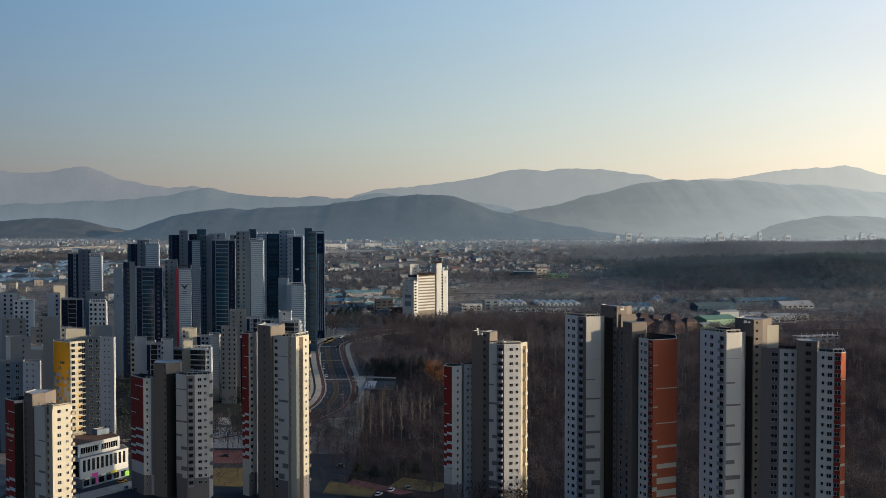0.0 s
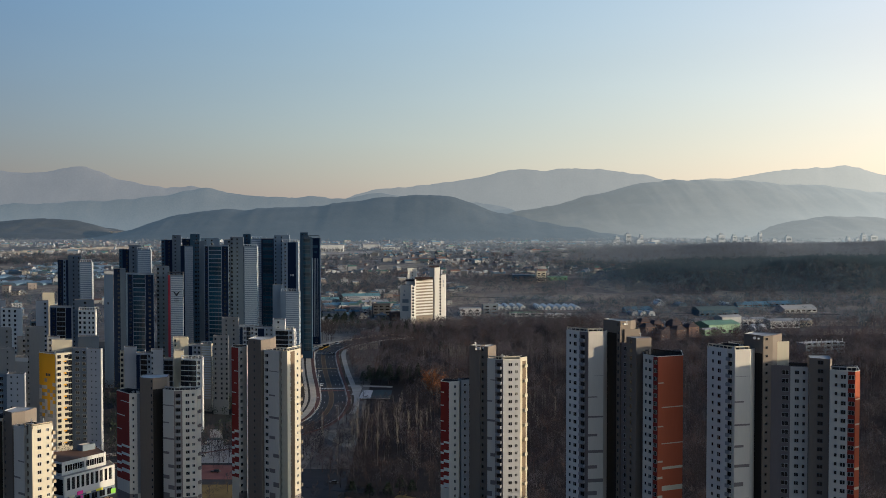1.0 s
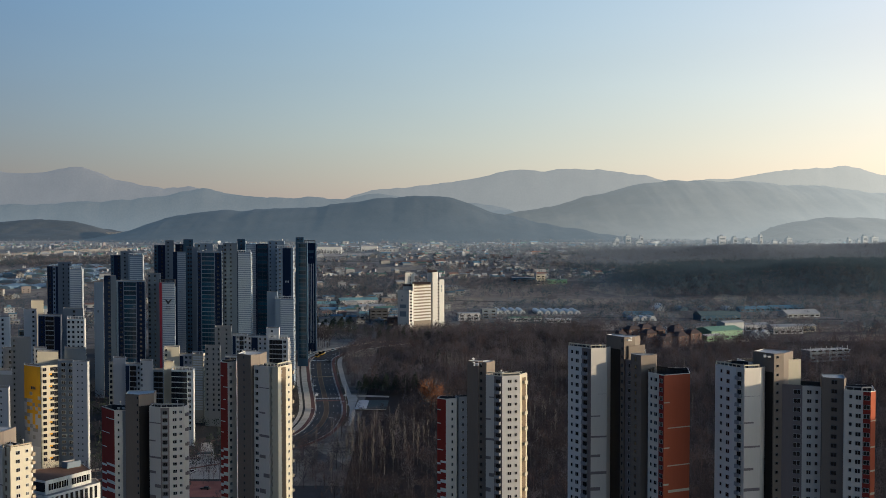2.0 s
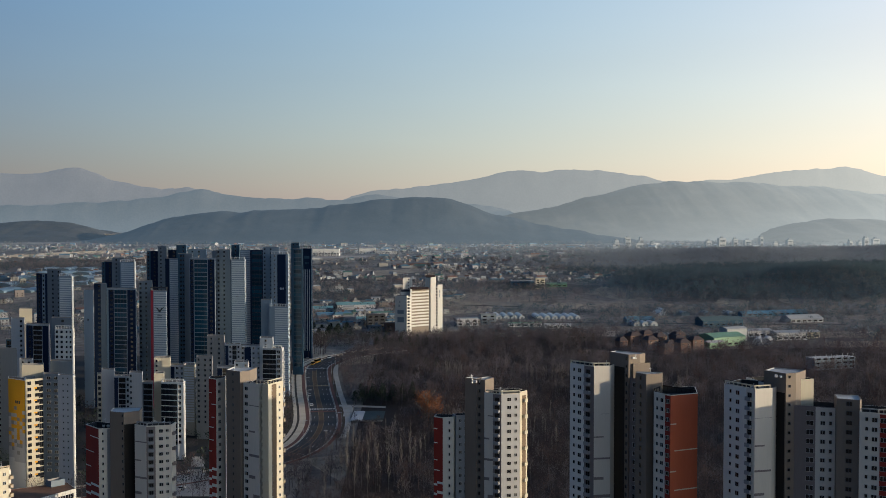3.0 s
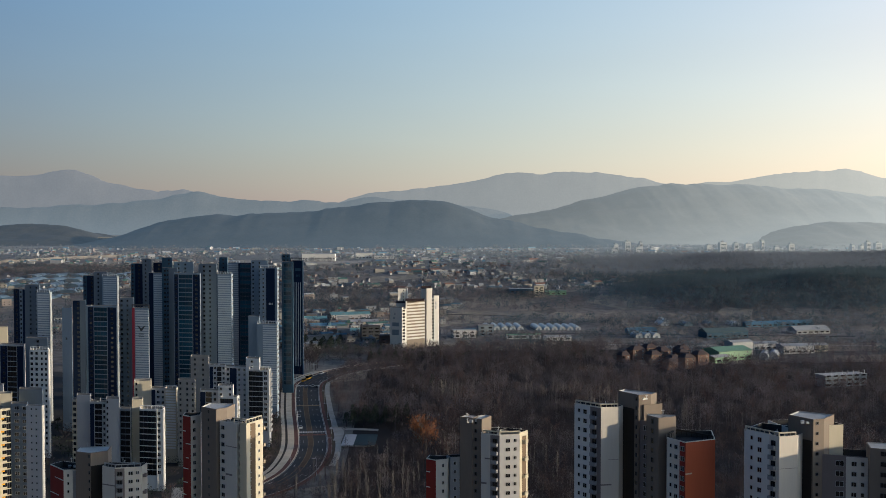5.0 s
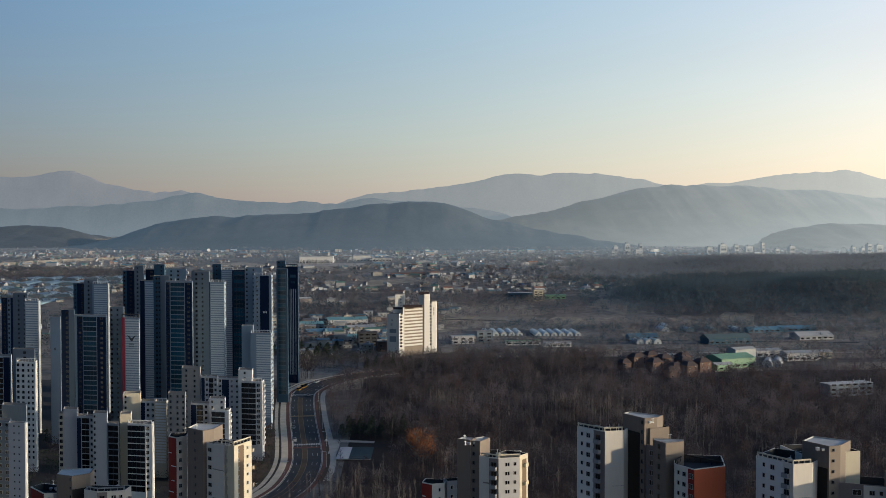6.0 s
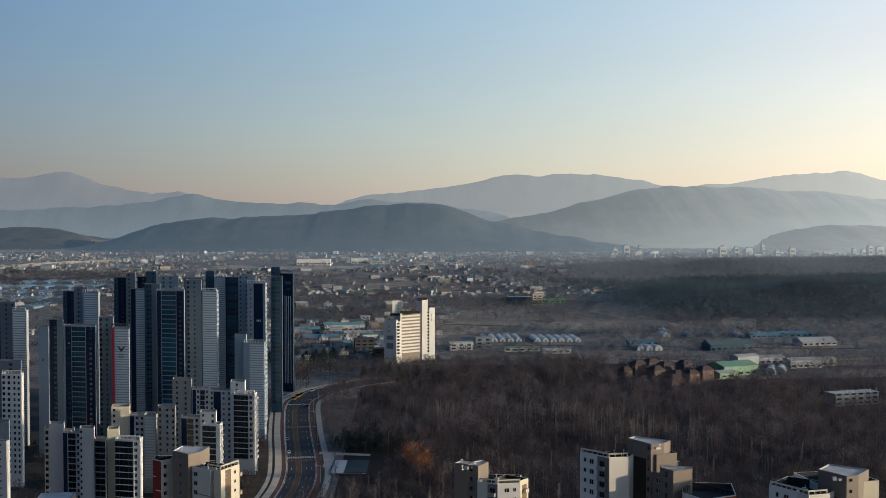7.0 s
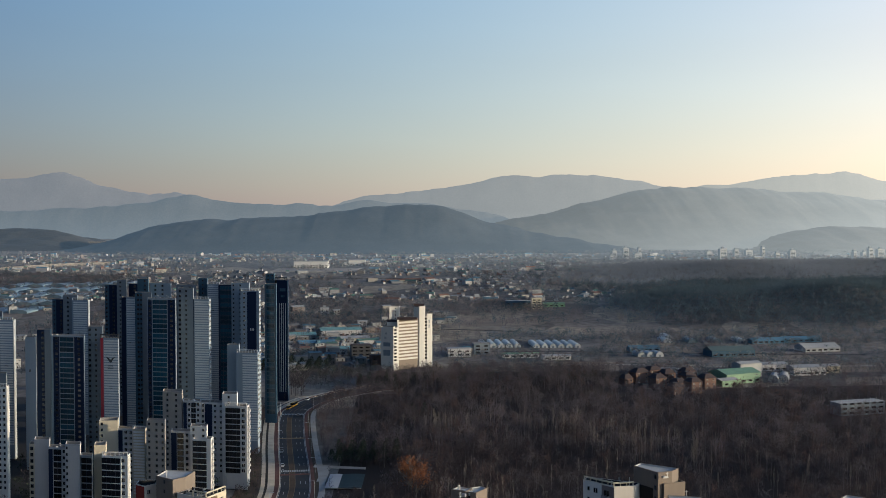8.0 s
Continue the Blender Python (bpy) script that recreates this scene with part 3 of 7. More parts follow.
# ---- the near towers ----
def bands(seed, tall, u0, u1, first, n, hs=(0.7, 1.4), lean=0.5):
    """Painted bars that thicken and crowd towards the foot of a tower."""
    r = random.Random(seed)
    out, z = [], first
    for i in range(n):
        k = i / max(1, n - 1)
        h = round(hs[0] + (hs[1] - hs[0]) * k + r.uniform(-0.1, 0.1), 1)
        a, b = (u0, u0 + (u1 - u0) * lean) if i % 2 else (u0 + (u1 - u0) * (1 - lean) * r.choice((0, 1)), u1)
        out.append((a, b, round(z, 1), h))
        z += (tall - first) / n * (1.45 - 0.9 * k)
    return tuple(out)


def dashes(seed, tall):
    """White paint on a red wall: a few short thin dashes above, broad broken bands near the foot."""
    r = random.Random(seed)
    out, z = [], tall * 0.10
    while z < tall * 0.55:
        a = r.choice((0.0, 0.35))
        out.append((a, a + r.choice((0.4, 0.65)), round(z, 1), 0.3))
        z += r.uniform(3.5, 6.5)
    while z < tall - 2:
        k = (z / tall - 0.55) / 0.45
        out.append((0.0, 0.38, round(z + 0.9, 1), round(0.7 + 0.7 * k, 1)))
        out.append((0.38, 1.0, round(z, 1), round(0.8 + 1.0 * k, 1)))
        z += r.uniform(3.2, 4.0) - 0.6 * k
    return tuple(out)


def near_tower(x, y, label):
    return thing("apartment_tower", (x, y, float(ground_z(x, y))), label, "apartment tower", "near apartment towers")


def raised(tower, name, front, depth, z0, z1, wall, segs=(), **more):
    """A wing of a near tower: open roofs behind a deep parapet, pale lids on the stair cores."""
    core = name == "stair_core"
    return wing(tower, name, front, depth, z0, z1, wall, segs, parapet=0.3 if core else 2.2, roof=LIDROOF if core else DARKROOF, **more)


d = near_tower(-70, 480, "white and brown apartment tower with dark red panel beside the road")
raised(d, "wing", ((-84.3, 482.5), (-81.1, 479.8), (-78.3, 483.1)), 5, 0, 68.9, PALEWALL, (
    (("panel", 0, 1, RED, 0.3, 16), ("bars", WHITE, dashes(1, 53))),
    (("win", 0.35, 1.0, 1.2), ("panel", 0, 1, TAUPE, 59, 0))))
raised(d, "stair_core", ((-76.8, 477.0), (-70.7, 471.9), (-67.7, 475.5)), 8, 0, 72.7, BROWN, ((("win", 0.5, 0.5, 1.0, GREYFRAME),), None), label="brown painted stair core")
raised(d, "wing", ((-69.6, 472.2), (-63.0, 466.8)), 5, 0, 68.8, PALEWALL, (
    (("win", 0.2, 1.5, 1.3), ("bars", TAUPE, bands(3, 60, 0.35, 1.0, 8, 8, (0.4, 2.2), 0.6)), ("panel", 0, 1, TAUPE, 59, 0)),), turn=2)
raised(d, "balcony_bay", ((-62.6, 468.2), (-59.3, 465.9)), 4, 0, 68.6, RECESS, ((("win", 0.5, 1.6, 1.9, GREYFRAME), ("bal", 0.5, 2.2, CREAM)),))
raised(d, "wing", ((-59.4, 465.0), (-55.3, 474.2)), 2.6, 0, 69.1, CREAM, ((("win", 0.3, 1.3, 1.2), ("win", 0.75, 0.9, 1.0), ("panel", 0, 1, TAUPE, 58, 0)),), sides=(("bal", 0.3, 2.2, BEIGE, 2),))
raised(d, "wing", ((-74, 477.5), (-59, 470.5)), 6, 0, 68.4, PALEWALL)
roof_frame(d, ((-64.0, 468.5), (-59.6, 465.6), (-55.7, 474.0)), 68.6, 70.4, CREAM)
roof_gear(d, -74, 477, 71.5, 3, 5, 2)
roof_gear(d, -64, 474, 67.6, 4, 6, 3)

f = near_tower(-116, 490, "grey and brown apartment tower with red panel in shade")
raised(f, "wing", ((-133.3, 490.8), (-125.7, 481.7), (-122.6, 482.0), (-117.1, 482.5)), 6, 0, 49.9, PALEWALL, (
    (("panel", 0, 1, RED, 0.3, 14), ("bars", WHITE, dashes(5, 36)), ("panel", 0, 1, TAUPE, 41, 0)),
    (("win", 0.5, 0.6, 1.0), ("panel", 0, 1, TAUPE, 41, 0)),
    (("panel", 0, 1, NEUTRAL, 0.3, 9), ("win", 0.3, 0.8, 1.2), ("win", 0.7, 1.0, 1.2))))
# UMBER panel paints the shadow on the core's east face below its top
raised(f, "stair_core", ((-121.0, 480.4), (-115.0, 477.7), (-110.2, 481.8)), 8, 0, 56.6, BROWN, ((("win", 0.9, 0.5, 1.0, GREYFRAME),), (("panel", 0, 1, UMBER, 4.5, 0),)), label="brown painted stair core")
raised(f, "wing", ((-110.9, 477.0), (-105.8, 474.0), (-102.6, 474.6), (-97.1, 476.1)), 6, 0, 52.3, PALEWALL, (
    (("bars", TAUPE, bands(6, 44, 0, 1, 6, 8, (0.3, 2.0), 0.55)), ("panel", 0, 1, TAUPE, 43, 0)),
    (("panel", 0, 1, TAUPE, 0.3, 0), ("win", 0.5, 1.4, 1.8, GREYFRAME), ("bal", 0.5, 2.2, NEUTRAL)),
    (("win", 0.35, 1.3, 1.2), ("win", 0.75, 0.9, 1.0), ("panel", 0, 1, TAUPE, 43, 0))), sides=(("bal", 0.3, 2.2, TAUPE, 2),))
roof_frame(f, ((-110.1, 477.5), (-105.7, 474.6), (-97.6, 476.4)), 51.8, 53.4, NEUTRAL)
roof_gear(f, -118, 488, 55.4, 8, 4, 2)
roof_gear(f, -104, 487, 51.1, 9, 5, 3)
roof_gear(f, -127, 493, 48.7, 19, 6, 3)

e_t = near_tower(-148, 425, "cream and brown apartment tower lit by the low sun")
# UMBER on the second face paints in the dark of the recess
raised(e_t, "wing", ((-163.2, 428.0), (-157.7, 422.5), (-155.4, 424.8)), 7, 0, 50.1, PALEWALL, (
    (("panel", 0, 1, RED, 0.3, 8), ("bars", WHITE, dashes(11, 42)),
     ("bars", CREAM, ((0.2, 0.42, 10.4, 0.9), (0.5, 0.9, 10.4, 0.9), (0.12, 0.24, 12.6, 1.2), (0.3, 0.55, 12.6, 1.2), (0.62, 0.9, 12.6, 1.2)))), (("panel", 0, 1, UMBER, 1, 0),)))
raised(e_t, "stair_core", ((-154.8, 424.4), (-150.0, 419.6), (-146.6, 423.0)), 8, 0, 53.0, BROWN, ((("win", 0.2, 0.5, 1.0, GREYFRAME),), None), label="brown painted stair core")
raised(e_t, "wing", ((-148.9, 418.2), (-143.6, 413.7)), 5, 0, 49.0, PALEWALL, ((("bars", TAUPE, bands(12, 44, 0, 1, 12, 8, (0.4, 2.0), 0.6)),),))
raised(e_t, "balcony_bay", ((-143.3, 414.7), (-139.5, 411.5)), 4, 0, 49.3, RECESS, ((("win", 0.55, 1.6, 1.9, GREYFRAME), ("bal", 0.6, 2.4, CREAM)),))
raised(e_t, "wing", ((-139.6, 410.1), (-134.8, 416.1)), 2.2, 0, 50.0, CREAM, ((("win", 0.35, 1.3, 1.2), ("win", 0.78, 0.9, 1.0)),), sides=(("bal", 0.25, 2.4, BEIGE, 1),))
raised(e_t, "wing", ((-149, 421), (-138.6, 413.2)), 6, 0, 48.9, PALEWALL)
roof_frame(e_t, ((-143.0, 413.0), (-139.5, 410.3), (-134.9, 416.3)), 49.0, 50.6, BEIGE)
roof_gear(e_t, -141, 419, 48.3, 13, 7, 3)

a_t = near_tower(18, 463, "white and brown apartment tower with red panel before the wood")
raised(a_t, "wing", ((0.4, 464.5), (3.6, 461.8), (7.5, 463.2)), 5, 0, 57.6, PALEWALL, (
    (("panel", 0, 1, RED, 0.3, 16), ("bars", WHITE, dashes(15, 42)), ("panel", 0, 1, TAUPE, 48, 0)),
    (("win", 0.6, 0.6, 1.1), ("panel", 0, 1, TAUPE, 48, 0))))
raised(a_t, "wing", ((8.4, 463.8), (13.5, 465.5)), 4, 0, 58.0, NEUTRAL, ((("win", 0.3, 0.9, 1.1), ("win", 0.72, 1.3, 1.2)),))
raised(a_t, "stair_core", ((11.6, 464.5), (15.7, 462.1)), 4, 0, 71.5, BROWN, (None,), label="brown painted stair core")
raised(a_t, "stair_core", ((15.7, 462.5), (18.7, 461.1), (22.1, 466.9)), 3, 0, 71.3, BROWN, ((("win", 0.35, 0.7, 1.1, GREYFRAME),), None), label="brown painted stair core")
raised(a_t, "wing", ((18.4, 459.5), (21.4, 457.8), (24.3, 456.2), (30.9, 457.8)), 10, 0, 67.0, PALEWALL, (
    (("bars", TAUPE, bands(16, 58, 0, 1, 8, 9, (0.4, 2.2), 0.6)), ("panel", 0, 1, TAUPE, 58, 0)),
    (("panel", 0, 1, TAUPE, 0.3, 0), ("win", 0.5, 1.5, 1.8, GREYFRAME), ("bal", 0.5, 2.2, NEUTRAL)),
    (("panel", 0, 1, LIGHT, 0.2, 0), ("win", 0.42, 1.3, 1.2), ("win", 0.78, 0.9, 1.1), ("panel", 0, 1, TAUPE, 58, 0))))
# RECESS strip paints the bay's shadow on the cream wall
raised(a_t, "balcony_bay", ((31.0, 458.0), (33.9, 462.0)), 8, 0, 67.4, CREAM, ((("panel", 0.3, 0.8, RECESS, 1.5, 3), ("bal", 0.55, 1.8, CREAM, 2)),))
roof_frame(a_t, ((19.1, 459.7), (24.3, 456.8), (30.8, 458.3)), 66.2, 68.0, CREAM)
roof_gear(a_t, 16, 463, 70.2, 17, 8, 2.5)
roof_gear(a_t, 26, 461, 65.8, 18, 7, 4)

b_t = near_tower(66, 428, "tall grey and brown apartment tower with rust-red end panel")
raised(b_t, "wing", ((46.6, 438.8), (50.8, 433.8), (53.6, 430.5), (59.2, 431.5)), 3.4, 0, 80.4, PALEWALL, (
    (("panel", 0, 1, WHITE, 0.2, 9), ("win", 0.3, 0.8, 1.1), ("win", 0.68, 1.3, 1.3), ("panel", 0, 1, TAUPE, 71, 0)),
    (("panel", 0, 1, TAUPE, 0.3, 0), ("win", 0.4, 1.5, 1.8, GREYFRAME), ("bal", 0.4, 2.2, NEUTRAL)),
    (("panel", 0, 1, PALEWALL, 0.2, 18), ("bars", TAUPE, bands(21, 68, 0, 1, 16, 10, (0.2, 2.0), 0.6)), ("panel", 0, 1, TAUPE, 69, 0))))
# UMBER panel: dark paint with the shade of the recess beside the core
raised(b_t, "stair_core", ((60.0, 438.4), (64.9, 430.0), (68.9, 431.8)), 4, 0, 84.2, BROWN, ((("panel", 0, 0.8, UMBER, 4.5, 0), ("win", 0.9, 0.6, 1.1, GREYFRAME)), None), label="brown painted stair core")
raised(b_t, "wing", ((66.5, 430.0), (72.6, 432.8)), 4, 0, 81.2, BROWN, (None,))
raised(b_t, "wing", ((64.6, 431.0), (67.6, 428.0)), 4, 0, 76.6, TAUPE, ((("win", 0.75, 1.4, 1.4),),))
raised(b_t, "stair_core", ((66.2, 424.0), (68.9, 419.3), (74.5, 422.0)), 2.4, 0, 79.2, BROWN, ((("win", 0.5, 0.8, 1.4, GREYFRAME),), None), label="brown painted stair core")
raised(b_t, "wing", ((70.8, 416.0), (73.5, 411.5), (74.7, 409.3), (84.2, 413.8)), 13, 0, 74.1, PALEWALL, (
    (("win", 0.3, 0.8, 1.1), ("win", 0.72, 1.2, 1.2)),
    (("panel", 0, 1, RED, 0.3, 6), ("win", 0.5, 1.4, 1.3)),
    (("panel", 0, 1, RUST, 0.2, 8), ("bars", CREAM, ((0, 0.22, 9, 0.4), (0.15, 1, 17.5, 0.35), (0, 0.22, 24, 0.4), (0.15, 1, 30.0, 0.35), (0, 0.2, 36, 0.6), (0.18, 1, 38.2, 0.9),
     (0, 0.2, 41.5, 0.8), (0.18, 1, 44.8, 1.7), (0, 0.2, 48.0, 1.0), (0.18, 1, 49.8, 2.2), (0, 0.2, 53.0, 1.5), (0.18, 1, 54.2, 2.4), (0.18, 1, 57.4, 5.0), (0, 0.15, 60, 2.2))))))
roof_frame(b_t, ((46.9, 438.6), (53.6, 431.0), (58.8, 432.0)), 79.8, 81.4, CREAM)
roof_frame(b_t, ((71.2, 417.0), (75.2, 424.5), (83.6, 414.2)), 73.5, 75.0, UMBER)
roof_gear(b_t, 66, 431, 83.0, 22, 4, 2)
roof_gear(b_t, 56, 438, 79.2, 23, 6, 3)
roof_gear(b_t, 70, 424, 78.1, 24, 3, 2)

c_t = near_tower(112, 402, "broad grey and brown apartment tower with red window strip")


def tower_c(c_t, dx=0.0, dy=0.0):
    def at(*pts):
        return tuple((x + dx, y + dy) for x, y in pts)
    raised(c_t, "wing", at((91.9, 411.0), (96.7, 402.8), (98.5, 399.6), (104.0, 401.1)), 12, 0, 77.6, PALEWALL, (
        (("panel", 0, 1, WHITE, 0.2, 9), ("win", 0.3, 0.8, 1.1), ("win", 0.62, 1.3, 1.3), ("panel", 0, 1, TAUPE, 69, 0)),
        (("panel", 0, 1, PALEWALL, 0.3, 0), ("win", 0.4, 1.5, 1.8, GREYFRAME), ("bal", 0.4, 2.2, NEUTRAL)),
        (("panel", 0, 1, PALEWALL, 0.2, 14), ("bars", TAUPE, bands(31, 66, 0, 1, 9, 10, (0.2, 2.2), 0.6)))))
    # UMBER panel darkens the core front below its sunlit head
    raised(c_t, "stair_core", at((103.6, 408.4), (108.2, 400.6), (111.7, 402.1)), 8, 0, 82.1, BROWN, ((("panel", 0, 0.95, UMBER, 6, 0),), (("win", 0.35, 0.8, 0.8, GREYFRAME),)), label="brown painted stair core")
    raised(c_t, "wing", at((111.4, 404.6), (118.6, 406.6)), 9, 0, 79.6, CREAM, (None,))
    raised(c_t, "wing", at((111.0, 402.0), (117.0, 399.6), (123.6, 397.2)), 10, 0, 72.2, TAUPE, (
        (("panel", 0, 0.45, TAUPE, 0.2, 0), ("win", 0.75, 1.9, 1.4)),
        (("panel", 0, 1, PALEWALL, 0.2, 8), ("win", 0.3, 1.2, 1.2), ("win", 0.62, 0.8, 1.1), ("win", 0.9, 0.8, 1.1))))
    raised(c_t, "stair_core", at((121.5, 394.0), (127.2, 390.7), (128.4, 392.4)), 8, 0, 75.6, BROWN, ((("win", 0.55, 1.5, 1.2, GREYFRAME),), None), label="brown painted stair core")
    raised(c_t, "wing", at((126.6, 389.0), (131.5, 386.2), (133.4, 385.1), (135.4, 386.5)), 12, 0, 72.5, PALEWALL, (
        (("win", 0.35, 0.8, 1.1), ("win", 0.75, 1.4, 1.3)),
        (("panel", 0, 1, RED, 0.3, 6), ("win", 0.5, 1.6, 1.3)),
        (("panel", 0, 1, RUST, 0.2, 8), ("bars", CREAM, bands(33, 64, 0, 1, 9, 10, (0.3, 1.4), 1)))))
    # unseen rear wing, added for the shadow it throws westwards
    raised(c_t, "wing", at((105, 411), (116, 413)), 14, 0, 77.5, PALEWALL)
    roof_frame(c_t, at((92.2, 410.6), (98.6, 400.2), (103.6, 401.6)), 77.0, 78.6, CREAM)
    roof_frame(c_t, at((127.2, 389.4), (131.4, 387.0), (134.6, 387.4)), 71.9, 73.6, NEUTRAL)
    roof_gear(c_t, 107 + dx, 402 + dy, 80.9, 34, 4, 2)
    roof_gear(c_t, 99 + dx, 407 + dy, 76.4, 35, 6, 3)
    roof_gear(c_t, 125 + dx, 394 + dy, 74.4, 36, 3, 1)


tower_c(c_t)
# this copy stands out of view, added to shade the tower beside it
tower_c(near_tower(174, 386, "broad grey and brown apartment tower with red window strip"), 62, -16)

# ---- the navy and grey high-rises ----
def high_rise(x, y, label):
    return thing("high_rise", (x, y, float(ground_z(x, y))), label, "high-rise", "navy and grey high-rises")




def hr(tower, name, x0, y0, x1, y1, z1, wall, segs, depth=7, sides=None, fh=2.9):
    """A wing of a high-rise or block; cream cores are turned towards the sun, flanks with windows show their sunlit side."""
    z0 = tower.matrix_basis.translation.z
    if name == "stair_core" and wall is CREAM and y0 < 800:
        y1 = y0 + 0.16 * (x1 - x0)
    heading = math.degrees(math.atan2(y1 - y0, x1 - x0)) + 90
    lean = math.degrees(math.atan2(y1 - 130, x1)) - (9 if sides else 3)
    return wing(tower, name, ((x0, y0), (x1, y1)), depth, z0, z1, wall, (segs,), fh=fh, sides=sides, start=6, turn=lean - heading)


def marks(u, down, n, size, mat):
    """A short row of plain painted bars."""
    w = size * 0.2
    return ("bars", mat, tuple((u + i * w, u + i * w + w * 0.7, down, round(size * 5, 1)) for i in range(n)))


t = high_rise(-250, 815, "grey and navy high-rise with ribbed end wall")
hr(t, "wing", -267.5, 822, -257.9, 816.5, 89.4, NAVY, (("panel", 0.5, 0.75, COOL), ("win", 0.62, 1.2, 1.3, GREYFRAME), ("win", 0.25, 1.2, 1.6, GREYFRAME)))
hr(t, "wing", -258, 815.5, -247.2, 811, 92.6, GREY, (("win", 0.8, 1.0, 1.2, GREYFRAME), ("win", 0.4, 1.0, 1.2, GREYFRAME)))
hr(t, "end_block", -247, 805, -237.8, 802.9, 88.5, COOL, (("strip", 0.08, 0.95, COOLWHITE), marks(0.4, 26, 3, 0.3, SLATE)), sides=(("win", 0.15, 1.4, 1.6), ("win", 0.5, 1.4, 1.6), ("win", 0.8, 1.4, 1.6), ("fin", 0.02, 0.6, 0.5, COOLWHITE), ("fin", 0.32, 0.5, 0.5, COOLWHITE), ("fin", 0.66, 0.5, 0.5, COOLWHITE)))
roof_gear(t, -243, 808, 87.3, 41, 5, 3)
roof_frame(t, ((-246.5, 805.3), (-238.2, 803.0)), 88.0, 90.2, COOLWHITE)

t = high_rise(-226, 880, "grey and navy high-rise standing behind the others")
hr(t, "wing", -241, 881, -231.3, 876.5, 94.6, NAVY, (("panel", 0, 0.3, STEEL), ("win", 0.7, 1.2, 1.5, GREYFRAME), ("win", 0.15, 0.9, 1.1, GREYFRAME)))
hr(t, "wing", -231.3, 872.5, -221.6, 870.3, 97.8, GREY, (("win", 0.35, 1.0, 1.2, GREYFRAME),))
hr(t, "end_block", -224.8, 869.5, -213.7, 866.9, 94.9, COOL, (("strip", 0.1, 0.95, COOLWHITE),), sides=(("win", 0.2, 1.4, 1.6), ("win", 0.6, 1.4, 1.6), ("fin", 0.02, 0.6, 0.5, COOLWHITE), ("fin", 0.4, 0.5, 0.5, COOLWHITE)))
roof_frame(t, ((-224.3, 869.8), (-214.1, 868.0)), 94.4, 96.4, COOLWHITE)

t = high_rise(-198, 785, "grey and navy high-rise with glazed front and red edge")
hr(t, "end_block", -222.3, 778, -215.9, 776.5, 81.2, COOL, (marks(0.35, 18, 3, 0.3, SLATE),))
hr(t, "wing", -216.7, 781, -208.4, 779.1, 85.2, STEEL, (("panel", 0, 0.55, NAVY), ("win", 0.42, 1.3, 1.3, GREYFRAME), ("panel", 0.55, 1, GREY)))
hr(t, "glazed_wing", -208.4, 780, -188.6, 775.4, 82.2, COOL, (("panel", 0.06, 0.24, NAVY, 0.8), ("panel", 0.7, 0.98, NAVY, 0.8), ("glass", 0.26, 0.68, CURTAIN), ("win", 0.16, 1.3, 1.2, GREYFRAME), ("win", 0.84, 1.3, 1.2, GREYFRAME)))
hr(t, "wing", -189, 784, -180.2, 782, 86.6, GREY, (("win", 0.12, 1.2, 1.3, GREYFRAME), ("win", 0.55, 1.0, 1.2, GREYFRAME)))
hr(t, "end_block", -179.4, 775, -168.8, 772.6, 81.2, COOL, (("panel", 0.0, 0.16, CRIMSON), ("strip", 0.2, 0.99, COOLWHITE), marks(0.5, 27, 3, 0.28, SLATE)))
roof_frame(t, ((-179.2, 775.3), (-169, 773.4)), 80.6, 83.4, SLATE, 0.7)
bm = bmesh.new()
tips = [bm.verts.new((x, -0.16, z)) for x, z in ((-3.0, 2.4), (-1.6, 0.9), (-0.5, -0.9), (0.5, -0.9), (1.6, 0.9), (3.0, 2.4), (1.2, 1.7), (0.4, 0.8), (-0.4, 0.8), (-1.2, 1.7))]
face = bm.faces.new(tips)
back = bmesh.ops.extrude_face_region(bm, geom=[face])
for v in back["geom"]:
    if isinstance(v, bmesh.types.BMVert):
        v.co.y = 0.0
ob = part("emblem", bm, SLATE, t)
ob.matrix_basis = pose(-173.4 + 198, 773.4 - 785, 68.5 - t.matrix_basis.translation.z, 0, 0, -13)
for k, (w, z) in enumerate(((3.0, 65.4), (3.6, 64.0))):
    ob = shared("lettering", box_mesh("lettering", -w / 2, -0.16, 0, w / 2, 0.0, 0.8, GREY), t, pose(-173.4 + 198, 773.4 - 785, z - t.matrix_basis.translation.z, 0, 0, -13))
roof_gear(t, -199, 786, 81.0, 44, 8, 8)

t = high_rise(-208, 938, "slim grey and navy high-rise in the back row")
hr(t, "wing", -222.6, 936, -213.1, 932.5, 100.3, NAVY, (("panel", 0, 0.35, STEEL), ("win", 0.15, 1.2, 1.3, GREYFRAME), ("win", 0.7, 1.2, 1.3, GREYFRAME)))
hr(t, "stair_core", -212.6, 930, -205.4, 928.3, 104.1, GREY, (("win", 0.35, 1.0, 1.2, GREYFRAME),))
hr(t, "wing", -206, 936, -197, 933.9, 101.0, NAVY, (("win", 0.5, 1.4, 1.3, GREYFRAME),))
hr(t, "stair_core", -198.4, 930, -190.5, 928.2, 105.0, STEEL, (("win", 0.7, 1.0, 1.2, GREYFRAME),))
hr(t, "wing", -191, 936, -176, 932.5, 101.5, COOL, (("win", 0.25, 1.2, 1.3, GREYFRAME), ("win", 0.6, 1.2, 1.3, GREYFRAME)))
roof_gear(t, -200, 940, 100, 46, 8, 10)

